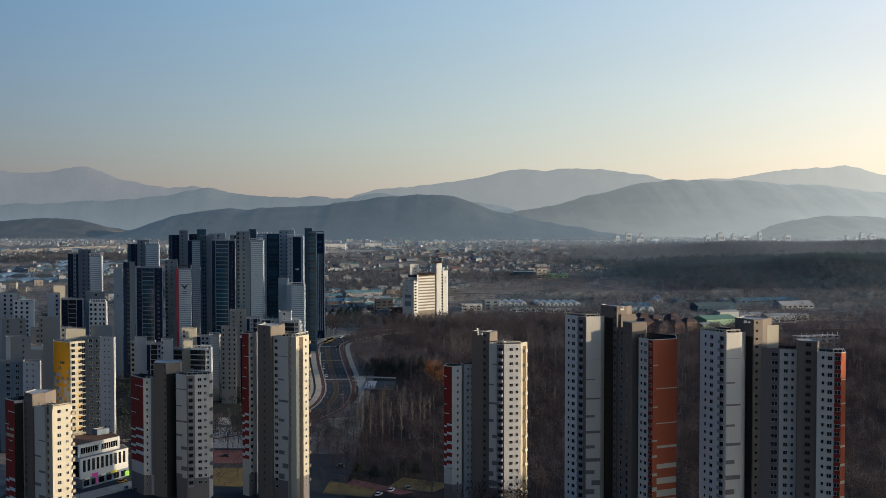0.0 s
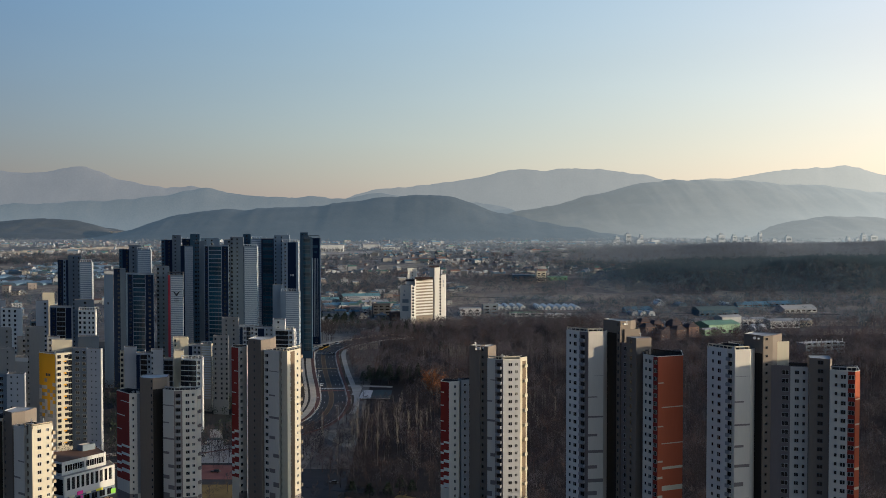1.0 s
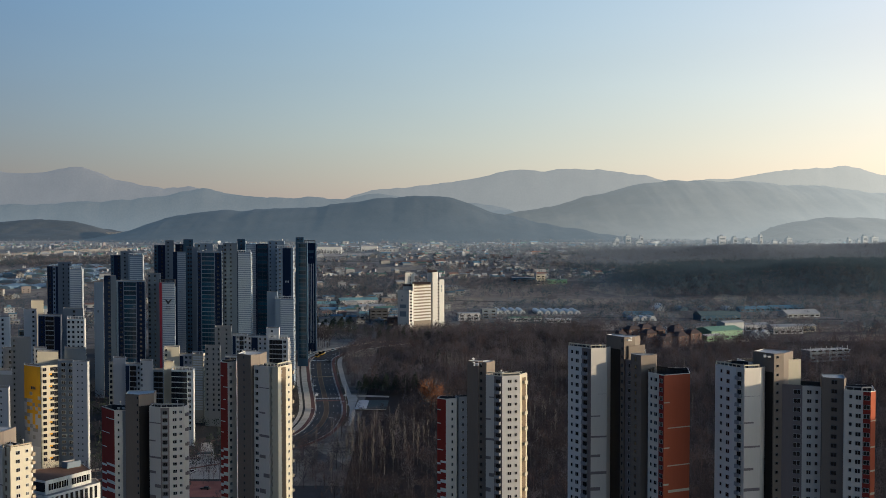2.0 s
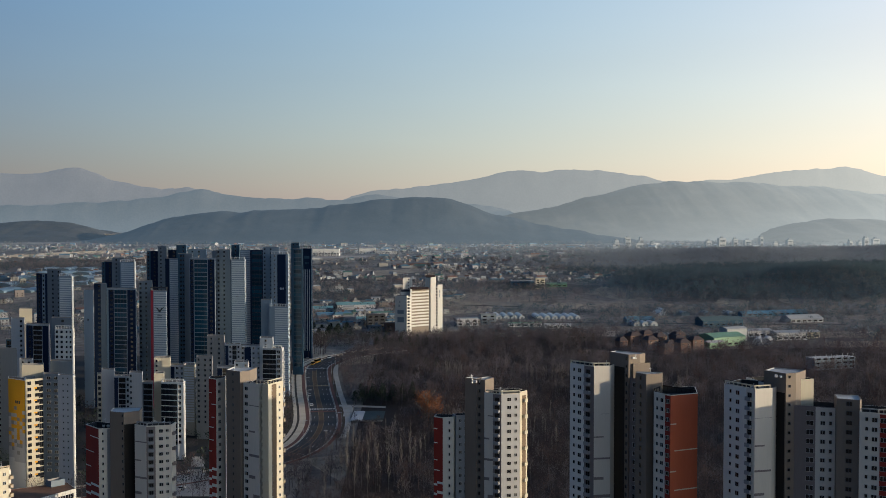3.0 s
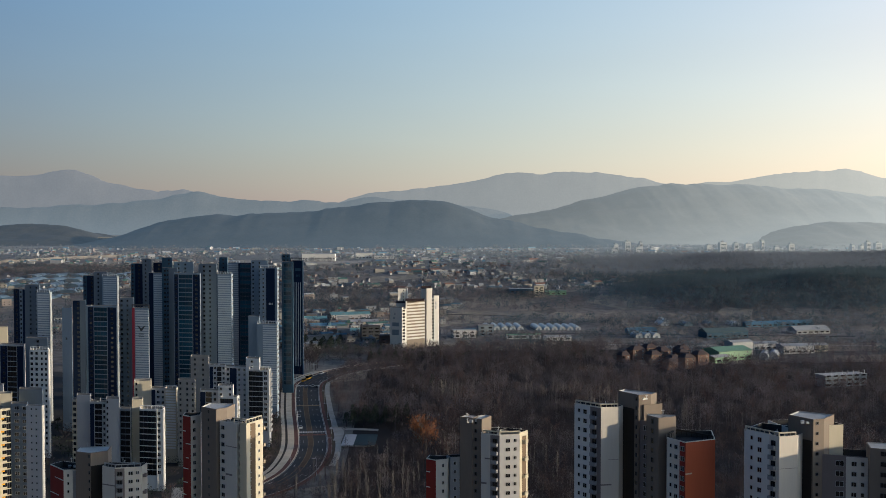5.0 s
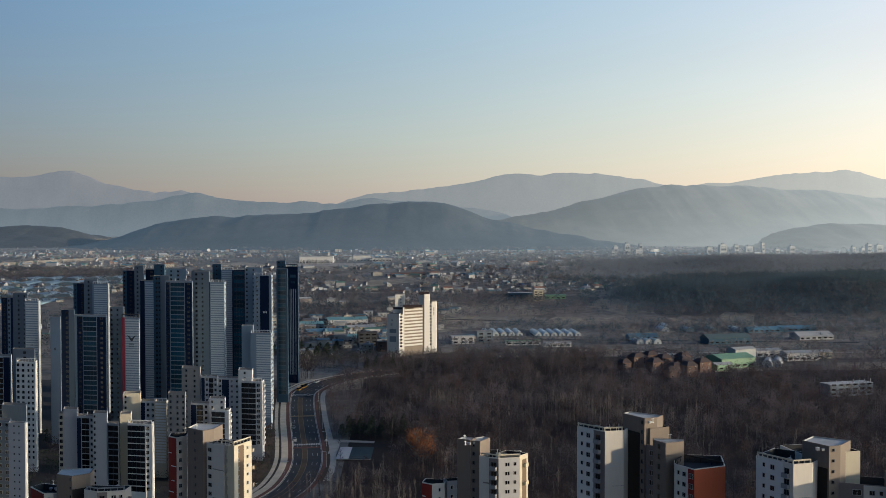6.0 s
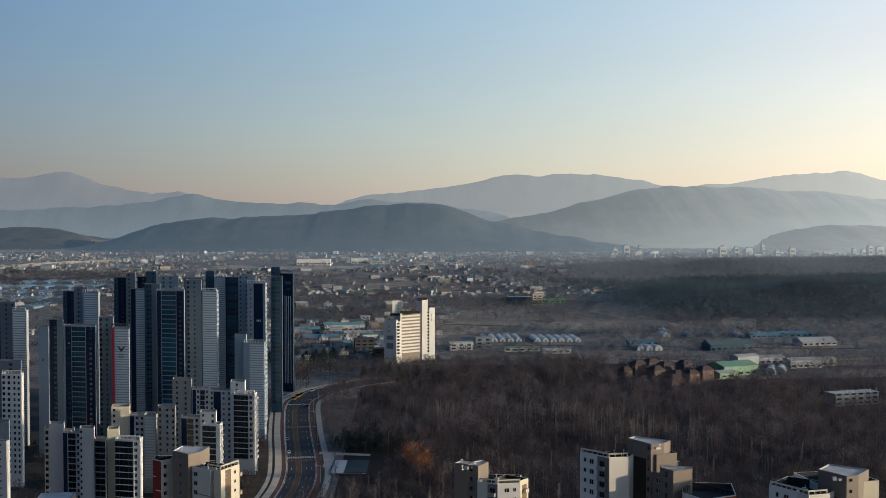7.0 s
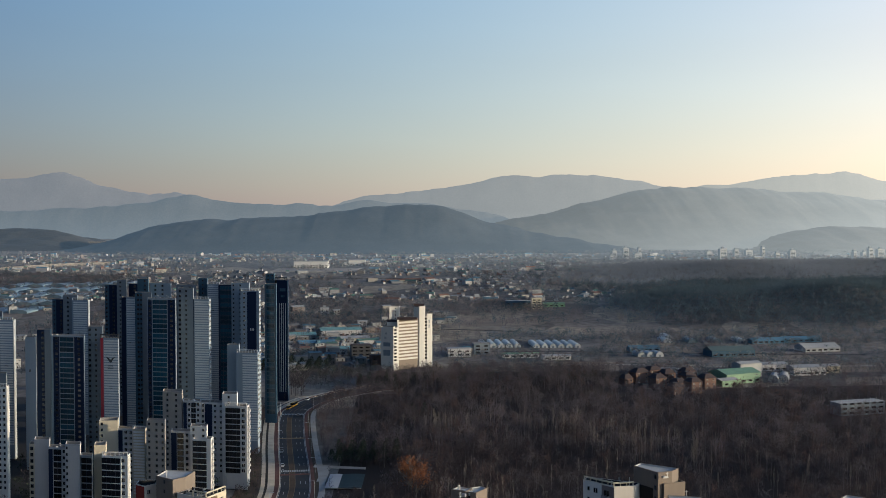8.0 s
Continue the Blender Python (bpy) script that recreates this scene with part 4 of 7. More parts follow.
t = high_rise(-158, 845, "tall grey high-rise with glazed front and ribbed end wall")
hr(t, "end_block", -188.4, 852, -178.9, 849.8, 98.0, NAVY, (("panel", 0.32, 1, COOL), ("strip", 0.36, 0.98, COOLWHITE), marks(0.5, 28, 3, 0.25, SLATE)))
hr(t, "wing", -176.8, 840, -166.4, 837.6, 101.9, GREY, (("panel", 0, 0.45, STEEL), ("win", 0.2, 1.2, 1.3, GREYFRAME), ("win", 0.38, 1.0, 1.2, GREYFRAME)))
hr(t, "glazed_wing", -165.9, 826, -148, 821.9, 99.4, COOL, (("panel", 0.02, 0.16, NAVY, 0.8), ("panel", 0.72, 0.98, NAVY, 0.8), ("glass", 0.19, 0.7, CURTAIN), ("win", 0.85, 1.3, 1.2, GREYFRAME), ("win", 0.09, 1.1, 1.2, GREYFRAME)))
hr(t, "wing", -149, 832, -139, 829.7, 105.0, GREY, (("win", 0.15, 1.2, 1.3, GREYFRAME), ("win", 0.55, 1.0, 1.2, GREYFRAME)))
hr(t, "end_block", -140.1, 830, -129.1, 827.5, 98.5, COOL, (("panel", 0, 0.14, NAVY), ("strip", 0.18, 0.98, COOLWHITE), marks(0.45, 24, 3, 0.28, SLATE)), sides=(("win", 0.3, 1.4, 1.6), ("win", 0.7, 1.4, 1.6)))
roof_frame(t, ((-139.8, 830.3), (-129.5, 828.5)), 98.0, 100.0, COOLWHITE)
roof_gear(t, -157, 834, 98.2, 47, 8, 8)

t = high_rise(-142, 930, "grey high-rise with navy glazed strip in the back row")
hr(t, "stair_core", -157.4, 935, -151, 933.5, 105.0, STEEL, (("win", 0.5, 1.0, 1.2, GREYFRAME),))
hr(t, "end_block", -149.6, 927, -140.7, 925, 101.4, COOL, (("strip", 0.05, 0.95, COOLWHITE), marks(0.4, 17, 3, 0.28, SLATE)))
hr(t, "glazed_wing", -139.9, 916, -127.6, 913.2, 101.7, NAVY, (("glass", 0.1, 0.75, CURTAIN), ("panel", 0.8, 1, STEEL)))
hr(t, "wing", -172, 932, -158, 928.8, 100.5, GREY, (("win", 0.3, 1.3, 1.3, GREYFRAME), ("win", 0.7, 1.3, 1.3, GREYFRAME)))
roof_frame(t, ((-149.2, 927.2), (-140.9, 925.8)), 101.0, 103.0, COOLWHITE)
roof_gear(t, -135, 922, 100.5, 48, 6, 4)

t = high_rise(-112, 882, "grey high-rise with dark navy end panel")
hr(t, "wing", -125.5, 884, -113.5, 881.2, 105.0, COOL, (("win", 0.12, 0.9, 1.1, GREYFRAME), ("win", 0.5, 0.9, 1.1, GREYFRAME)))
hr(t, "end_block", -118, 874, -105.6, 871.1, 100.4, COOL, (("panel", 0.36, 0.86, NAVY, 0.4), ("win", 0.2, 1.0, 1.2), ("bars", COOLWHITE, ((0.52, 0.57, 24, 1.4), (0.6, 0.65, 24, 1.4), (0.68, 0.73, 24, 1.4)))), sides=(("win", 0.3, 1.4, 1.6), ("win", 0.7, 1.4, 1.6)))
roof_frame(t, ((-117.6, 874.3), (-106, 872.2)), 100.0, 102.0, COOLWHITE)
hr(t, "wing", -107, 905, -99, 903.2, 103.0, STEEL, (("glass", 0.15, 0.85, CURTAIN),))
roof_gear(t, -118, 888, 103.8, 49, 5, 3)

t = high_rise(-106, 826, "lower grey apartment block with ribbed end wall")
hr(t, "wing", -117.9, 825, -110.5, 823.3, 71.5, COOL, None)
hr(t, "end_block", -111.6, 819.5, -98.3, 816.4, 67.4, COOL, (("strip", 0.3, 0.98, COOLWHITE), marks(0.5, 24, 3, 0.25, SLATE)), sides=(("win", 0.3, 1.4, 1.6), ("win", 0.7, 1.4, 1.6)))
roof_frame(t, ((-111, 819.8), (-98.7, 817.6)), 67.0, 69.2, COOLWHITE)

t = high_rise(-108, 992, "dark navy high-rise with white vertical lines at the road bend")
hr(t, "wing", -119, 992, -112.2, 990.4, 105.0, STEEL, (("win", 0.3, 1.1, 1.2, GREYFRAME), ("win", 0.75, 0.9, 1.0, GREYFRAME)))
hr(t, "end_block", -111.7, 988, -101.8, 984.4, 100.4, NAVY, (("panel", 0, 0.18, UMBER), ("bars", COOLWHITE, tuple((u, u + 0.045, 17.0, 66.0) for u in (0.36, 0.5, 0.64, 0.82))), ("bars", STEEL, ((0.4, 0.85, 6, 2.2), (0.5, 0.56, 11, 1.6), (0.6, 0.66, 11, 1.6), (0.7, 0.76, 11, 1.6)))), sides=(("win", 0.3, 1.4, 1.6), ("fin", 0.03, 0.5, 0.4, STEEL)))
roof_frame(t, ((-111.3, 988), (-102.2, 984.8)), 100.0, 102.6, SLATE, 0.6)

# ---- the lower blocks in front of them ----
def block(x, y, label):
    return thing("apartment_block", (x, y, float(ground_z(x, y))), label, "apartment block", "pale apartment blocks")


def mosaic(seed):
    """Square patches of paint that dissolve a yellow wall into grey and white."""
    r = random.Random(seed)
    out = {"yellow": [], "light": [], "mid": []}
    for row in range(15):
        for col in range(6):
            k = row / 14
            pick = r.random()
            kind = "yellow" if pick < 0.55 - 0.5 * k else "light" if pick < 0.70 + 0.15 * k else "mid" if pick < 0.86 else None
            if kind and (row or kind == "mid"):
                out[kind].append((round(col / 6, 3), round((col + 1) / 6, 3), round(12.6 + 1.72 * row, 2), 1.7))
    return tuple(("bars", m, tuple(out[k])) for k, m in (("yellow", YELLOW), ("light", LIGHT), ("mid", CORE)))


t = block(-180, 582, "apartment tower with yellow end wall and grey wings")
hr(t, "end_block", -197.4, 583, -187.2, 575.8, 54.2, WHITE, (("panel", 0, 1, YELLOW, 0.3, 38), ("panel", 0, 1, NEUTRAL, 15.0, 16)) + mosaic(61) + (("bars", SLATE, ((0.42, 0.5, 10, 1.3), (0.52, 0.6, 10, 1.3), (0.62, 0.7, 10, 1.3))),), depth=7, fh=2.85)
hr(t, "wing", -187, 575.8, -180.6, 581.2, 54.4, CREAM, (("win", 0.22, 1.5, 1.5, GREYFRAME), ("win", 0.65, 1.6, 1.5, GREYFRAME), ("bars", YELLOW, tuple((0.48, 0.66, 3.9 + 5.7 * i, 0.7) for i in range(8))), ("glass", 0.76, 0.98, GLASS)), depth=9, fh=2.85)
hr(t, "wing", -180.6, 581, -172.6, 579.2, 56.3, GREY, (("win", 0.35, 1.9, 1.4), ("win", 0.8, 1.6, 1.4)), fh=2.85)
hr(t, "end_block", -169.6, 568.5, -162.1, 566.2, 57.6, LIGHT, (("win", 0.35, 0.5, 0.6, GREYFRAME), ("win", 0.65, 0.5, 0.6, GREYFRAME)), depth=4, sides=(("win", 0.2, 1.4, 1.5), ("win", 0.6, 1.4, 1.5), ("fin", 0.03, 0.6, 0.5, WHITE), ("fin", 0.4, 0.5, 0.6, WHITE), ("fin", 0.8, 0.5, 0.6, WHITE)), fh=2.85)
hr(t, "stair_core", -192.1, 586, -182.5, 583.8, 59.7, CREAM, None, depth=7)
hr(t, "stair_core", -181.1, 592, -169.7, 589.4, 60.8, GREY, None, depth=8)

t = block(-204, 566, "slate and pale grey apartment tower")
hr(t, "wing", -217, 563, -204.5, 560.1, 46.3, GREY, (("win", 0.35, 1.9, 1.5), ("win", 0.75, 1.6, 1.5)), fh=2.85)
hr(t, "end_block", -204.4, 559, -195.2, 556.9, 46.8, LIGHT, (("win", 0.25, 0.6, 0.7, GREYFRAME), ("win", 0.6, 0.6, 0.7, GREYFRAME)), depth=8, sides=(("fin", 0.03, 0.6, 0.5, WHITE), ("win", 0.3, 1.4, 1.5), ("win", 0.7, 1.4, 1.5)), fh=2.85)
hr(t, "stair_core", -217, 571, -203.5, 567.9, 57.5, CORE, (("panel", 0.0, 0.18, LIGHT), ("win", 0.7, 0.6, 0.8, GREYFRAME)), depth=8)
hr(t, "stair_core", -203.5, 568, -197, 566.5, 53.5, CORE, (("panel", 0.0, 1.0, LIGHT, 0.2, 50.2),), depth=8)

t = block(-230, 645, "pale grey apartment tower with plain stair cores")
hr(t, "stair_core", -246, 642, -231.5, 638.7, 60.0, CORE, (("win", 0.25, 0.9, 1.1, GREYFRAME), ("win", 0.8, 0.9, 1.1, GREYFRAME)), depth=7)
hr(t, "stair_core", -225.5, 642, -214, 639.4, 60.6, CORE, (("win", 0.15, 0.8, 1.1, GREYFRAME),), depth=7)
hr(t, "wing", -214, 643, -206.5, 641.3, 55.0, LIGHT, (("win", 0.25, 1.0, 1.2, GREYFRAME), ("win", 0.7, 1.0, 1.2, GREYFRAME)), depth=7)
hr(t, "wing", -233, 650, -224, 647.9, 54.0, LIGHT, (("win", 0.5, 1.4, 1.4),))

t = block(-225, 722, "white apartment tower with many square windows")
hr(t, "end_block", -219.1, 713, -208, 710.4, 63.6, WHITE, (("win", 0.12, 1.2, 1.4, GREYFRAME), ("win", 0.38, 1.2, 1.4, GREYFRAME), ("win", 0.66, 0.9, 1.3, GREYFRAME), ("win", 0.88, 0.9, 1.3, GREYFRAME)), depth=8, sides=(("fin", 0.03, 0.6, 0.5, WHITE), ("win", 0.3, 1.4, 1.5), ("win", 0.7, 1.4, 1.5), ("fin", 0.5, 0.5, 0.5, WHITE)))
hr(t, "stair_core", -224, 722, -211.2, 719.1, 69.1, GREY, (("win", 0.55, 1.4, 1.3, GREYFRAME),), depth=7)
hr(t, "glazed_wing", -243.5, 734, -227.9, 730.4, 64.2, LIGHT, (("panel", 0.04, 0.3, NAVY, 0.8), ("panel", 0.7, 0.94, NAVY, 0.8), ("glass", 0.32, 0.68, GLASS), ("win", 0.18, 1.2, 1.3, GREYFRAME)), depth=8)
hr(t, "wing", -253.5, 738, -244.8, 736, 67.2, LIGHT, (("win", 0.75, 1.2, 1.2, GREYFRAME),), depth=8)
roof_frame(t, ((-218.6, 713.3), (-208.4, 711.4)), 63.2, 65.4, WHITE)

t = block(-275, 756, "white apartment block with square windows and stair core")
hr(t, "end_block", -278, 745, -264, 741.8, 62.0, WHITE, (("win", 0.15, 1.2, 1.4, GREYFRAME), ("win", 0.42, 1.2, 1.4, GREYFRAME), ("win", 0.7, 1.2, 1.4, GREYFRAME)), depth=8, sides=(("fin", 0.03, 0.6, 0.5, WHITE), ("fin", 0.5, 0.6, 0.5, WHITE)))
hr(t, "wing", -297, 766, -281.6, 762.5, 65.3, LIGHT, (("win", 0.4, 1.2, 1.4, GREYFRAME), ("win", 0.7, 1.2, 1.4, GREYFRAME)), depth=8)
hr(t, "wing", -262, 752, -254, 750.2, 53.0, STEEL, (("glass", 0.1, 0.9, GLASS),), depth=8)
hr(t, "stair_core", -262, 775, -254.5, 773.3, 69.5, CREAM, None, depth=8)

t = block(-154, 655, "pale apartment block with dark glazed bays and rooftop boxes")
hr(t, "wing", -179.2, 660, -176.6, 659.4, 45.0, CREAM, (("win", 0.5, 1.3, 1.5, GREYFRAME),), depth=7)
hr(t, "stair_core", -176.8, 659.7, -169.3, 658, 47.4, LIGHT, None, depth=7)
hr(t, "wing", -168.9, 655, -159.9, 652.9, 44.8, LIGHT, (("panel", 0.02, 0.25, NAVY, 1), ("glass", 0.3, 0.72, GLASS), ("win", 0.86, 0.9, 1.3, GREYFRAME)), depth=7)
hr(t, "stair_core", -158.9, 648, -151.7, 646.3, 47.4, LIGHT, (("win", 0.12, 0.7, 1.1, GREYFRAME),), depth=8)
hr(t, "glazed_wing", -151.4, 646, -145.8, 644.7, 42.8, GREY, (("glass", 0.05, 0.95, GLASS),), depth=7)
hr(t, "stair_core", -146.6, 650, -141.6, 649, 46.6, CREAM, None, depth=8)
hr(t, "glazed_wing", -141.7, 645, -129.6, 642.2, 43.0, WHITE, (("glass", 0.0, 0.72, GLASS), ("win", 0.84, 1.4, 1.6), ("fin", 0.76, 0.4, 0.3, WHITE)), depth=8, sides=(("win", 0.12, 1.2, 1.6), ("win", 0.38, 1.2, 1.6), ("win", 0.64, 1.2, 1.6), ("fin", 0.02, 0.4, 0.4, WHITE), ("fin", 0.26, 0.4, 0.4, WHITE), ("fin", 0.52, 0.4, 0.4, WHITE)))
roof_frame(t, ((-141.4, 645.3), (-130, 644.2)), 42.6, 44.6, WHITE)
roof_gear(t, -165, 659, 43.6, 51, 5, 3)
roof_gear(t, -137, 650, 41.8, 52, 5, 3)

t = block(-147, 708, "pale apartment block with cream stair core and ribbed end wall")
hr(t, "stair_core", -159.6, 703, -150.8, 701, 47.9, CREAM, (("win", 0.15, 0.8, 1.2, GREYFRAME),), depth=9)
hr(t, "wing", -151.3, 706, -142.6, 704, 43.6, LIGHT, (("panel", 0.05, 0.3, NAVY, 1), ("win", 0.5, 1.4, 1.4), ("win", 0.8, 1.2, 1.4)), depth=7)
hr(t, "end_block", -142.5, 700, -135.8, 698.5, 44.4, CREAM, (("strip", 0.1, 0.95, WHITE),), depth=8, sides=(("win", 0.3, 1.4, 1.5), ("win", 0.7, 1.4, 1.5)))
roof_frame(t, ((-142.2, 700.2), (-136, 699.1)), 44.0, 46.0, WHITE)

t = block(-122, 697, "pale apartment block with glazed corner and plain stair core")
hr(t, "stair_core", -133.4, 692, -124, 689.8, 50.1, CORE, (("win", 0.15, 0.9, 1.2, GREYFRAME), ("win", 0.55, 0.9, 1.2, GREYFRAME), ("win", 0.88, 0.9, 1.2, GREYFRAME)), depth=7)
hr(t, "wing", -123.5, 700, -113.2, 697.6, 43.5, LIGHT, (("panel", 0.02, 0.3, NAVY, 1), ("glass", 0.33, 0.65, GLASS), ("win", 0.82, 1.2, 1.4, GREYFRAME)), depth=7)
hr(t, "stair_core", -113, 696, -104.6, 694.1, 46.5, WHITE, (("win", 0.2, 0.9, 1.2, GREYFRAME), ("win", 0.8, 1.0, 1.2, GREYFRAME)), depth=8)
hr(t, "glazed_wing", -110.6, 690, -101.6, 687.9, 41.5, WHITE, (("glass", 0.0, 0.78, GLASS),), depth=8, sides=(("win", 0.2, 1.6, 1.6), ("win", 0.6, 1.6, 1.6), ("bal", 0.4, 1.8, WHITE), ("fin", 0.02, 0.4, 0.4, WHITE), ("fin", 0.8, 0.4, 0.4, WHITE)))
roof_gear(t, -108, 698, 45.3, 53, 5, 3)

t = block(-112, 753, "pale apartment block with dark glazed front beside the road")
hr(t, "stair_core", -138.7, 748, -127.8, 745.5, 55.5, CORE, (("win", 0.25, 0.9, 1.2, GREYFRAME), ("win", 0.7, 0.9, 1.2, GREYFRAME)), depth=9)
hr(t, "wing", -127.2, 745, -117.6, 742.8, 51.0, LIGHT, (("panel", 0.02, 0.22, NAVY, 1), ("win", 0.35, 1.2, 1.4), ("glass", 0.48, 0.75, GLASS), ("win", 0.88, 1.0, 1.3, GREYFRAME)), depth=7)
hr(t, "wing", -118.1, 745, -104.6, 741.9, 50.2, LIGHT, (("win", 0.12, 1.0, 1.3, GREYFRAME), ("panel", 0.2, 0.5, NAVY, 1), ("win", 0.62, 1.1, 1.3), ("win", 0.85, 1.1, 1.3)), depth=7)
hr(t, "stair_core", -105.6, 741, -97.5, 739.1, 55.2, WHITE, (("win", 0.45, 1.0, 1.2, GREYFRAME),), depth=9)
hr(t, "glazed_wing", -103.2, 737, -91.6, 734.3, 49.4, LIGHT, (("glass", 0.0, 0.7, GLASS), ("win", 0.84, 1.6, 1.7)), depth=9, sides=(("win", 0.2, 1.6, 1.7), ("bal", 0.2, 1.8, LIGHT), ("win", 0.6, 1.6, 1.7), ("bal", 0.6, 1.8, LIGHT), ("fin", 0.02, 0.4, 0.4, WHITE)))
roof_frame(t, ((-103, 737.3), (-92, 736.3)), 49.0, 51.2, WHITE)
roof_gear(t, -122, 749, 50, 54, 6, 4)
roof_gear(t, -111, 748, 49, 55, 6, 4)

# ---- white slab block beyond the wood ----
t = thing("slab_block", (-15, 1165, float(ground_z(-15, 1165))), "white slab apartment block lit by the sun beyond the wood", "apartment block")
hr(t, "end_block", -39.5, 1128, -28.5, 1124.5, 51.5, IVORY, (marks(0.36, 5, 2, 0.3, GREY), marks(0.30, 8.5, 2, 0.4, GREY), ("bars", GREY, ((0.2, 0.75, 13.5, 3.5), (0.2, 0.75, 20, 5.0)))), depth=9, sides=(("win", 0.3, 1.4, 1.4), ("win", 0.7, 1.4, 1.4)))
hr(t, "balcony_strip", -28.4, 1125.0, -25.4, 1127.5, 50.5, IVORY, (("win", 0.5, 2.2, 1.5, GREYFRAME),), depth=5)
hr(t, "slab", -25.8, 1132, -8.0, 1146.8, 57.0, BROWN, (("fin", 0.04, 1.4, 0.6, IVORY), ("row", 0.08, 0.98, IVORY)), depth=13)
hr(t, "step_block", -34.5, 1136, -25.0, 1137, 54.5, IVORY, None, depth=9)
hr(t, "stair_core", -33.0, 1152, -24.5, 1155, 66.6, IVORY, (("win", 0.6, 0.8, 1.0, GREYFRAME),), depth=7)
hr(t, "stair_core", -11.5, 1149.5, -6.5, 1147.5, 66.8, IVORY, None, depth=9)
hr(t, "stair_core", -6.4, 1147.2, -1.8, 1150.2, 67.5, IVORY, None, depth=9)
hr(t, "balcony_strip", -1.8, 1151.0, 0.2, 1152.4, 58.0, IVORY, (("win", 0.5, 1.6, 1.5, GREYFRAME),), depth=9)
hr(t, "end_block", 0.2, 1151.6, 4.4, 1154.4, 60.0, IVORY, (marks(0.35, 5, 2, 0.6, GREY), marks(0.35, 9, 2, 0.6, GREY)), depth=9)
for x0, y0, x1, y1, z in ((-34.5, 1137, -25.2, 1138, 54.5), (-25.6, 1133, -8.2, 1147, 57.0), (-11.4, 1150, -2.2, 1151, 67.4)):
    bm = bmesh.new()
    v = add_box(bm, min(x0, x1), y0, z, max(x0, x1), y0 + 8, z + 1.8)
    for k in v[4:]:
        k.co.y = (k.co.y + y0 + 4) / 2
    bmesh.ops.translate(bm, vec=-t.matrix_basis.translation, verts=bm.verts)
    part("roof", bm, SLABROOF, t, "dark brown pitched roof")
roof_gear(t, -18, 1145, 57.5, 57, 8, 5)

# ---- trees ----
def bare_tree(seed, twigs, spread=0.34, flare=1.0, leafy=False, first=0.28):
    """Triangles of a bare tree 1 m high: a tapered trunk, rising limbs, and fine twigs along them."""
    r = random.Random(seed)
    tris = []

    def limb(p, q, w0, w1):
        d = (q - p).normalized()
        s = d.cross(Vector((0.3, 0.2, 1) if abs(d.z) < 0.9 else (1, 0.2, 0))).normalized()
        u = d.cross(s)
        ring = [[c + (s * math.cos(a) + u * math.sin(a)) * w for a in (0, 2.094, 4.189)] for c, w in ((p, w0), (q, w1))]
        for i in range(3):
            j = (i + 1) % 3
            tris.append((ring[0][i], ring[0][j], ring[1][j]))
            tris.append((ring[0][i], ring[1][j], ring[1][i]))

    lean = Vector((r.uniform(-0.05, 0.05), r.uniform(-0.05, 0.05), 0))
    top = Vector((0, 0, 0.9)) + lean
    limb(Vector((0, 0, -0.03)), Vector((0, 0, 0.45)) + lean * 0.5, 0.016, 0.011)
    limb(Vector((0, 0, 0.45)) + lean * 0.5, top, 0.011, 0.003)
    limbs = []
    for k in range(9):
        z = first + 0.55 * k / 8
        a = k * 2.4 + r.uniform(-0.4, 0.4)
        reach = spread * flare * (1.0 - 0.75 * abs(z - 0.45)) * r.uniform(0.7, 1.1)
        p = Vector((0, 0, z)) + lean * z
        q = p + Vector((math.cos(a) * reach, math.sin(a) * reach, r.uniform(0.16, 0.3)))
        limb(p, q, 0.008, 0.002)
        limbs.append((p, q))
    limbs.append((Vector((0, 0, 0.5)), top + Vector((0, 0, 0.05))))
    for _ in range(twigs):
        p, q = r.choice(limbs)
        c = p.lerp(q, r.uniform(0.3, 1.0))
        out = (c - Vector((0, 0, 0.35))).normalized()
        d = (out + Vector((r.uniform(-0.8, 0.8), r.uniform(-0.8, 0.8), r.uniform(0.0, 0.9)))).normalized()
        n = r.uniform(0.08, 0.2)
        s = d.cross(Vector((r.uniform(-1, 1), r.uniform(-1, 1), r.uniform(-1, 1)))).normalized()
        w = r.uniform(0.007, 0.013) * (2.0 if leafy else 1.0)
        n *= 0.6 if leafy else 1.0
        tris.append((c - s * w, c + s * w, c + d * n))
    return np.array([[tuple(v) for v in t] for t in tris])


def soft_tree(seed, n=34, wide=0.40, size=0.10):
    """Triangles of a bare tree 1 m high as it looks far off: a trunk and a loose round crown of twig sprays."""
    r = random.Random(seed)
    tris = [((-0.02, 0, -0.03), (0.02, 0, -0.03), (0, 0, 0.7)), ((0, -0.02, -0.03), (0, 0.02, -0.03), (0, 0, 0.7))]
    for _ in range(n):
        a, u, v = r.uniform(0, 6.283), r.uniform(-1, 1), r.random() ** 0.4
        k = math.sqrt(1 - u * u) * v
        c = Vector((math.cos(a) * k * wide, math.sin(a) * k * wide, 0.58 + 0.40 * u * v))
        d = ((c - Vector((0, 0, 0.3))).normalized() + Vector((r.uniform(-0.6, 0.6), r.uniform(-0.6, 0.6), r.uniform(-0.2, 0.7)))).normalized()
        s = d.cross(Vector((r.uniform(-1, 1), r.uniform(-1, 1), r.uniform(-1, 1)))).normalized() * size * r.uniform(0.25, 0.6)
        tris.append((tuple(c - s), tuple(c + s), tuple(c + d * size * r.uniform(1.0, 2.0))))
    return np.array([[tuple(v) for v in t] for t in tris])


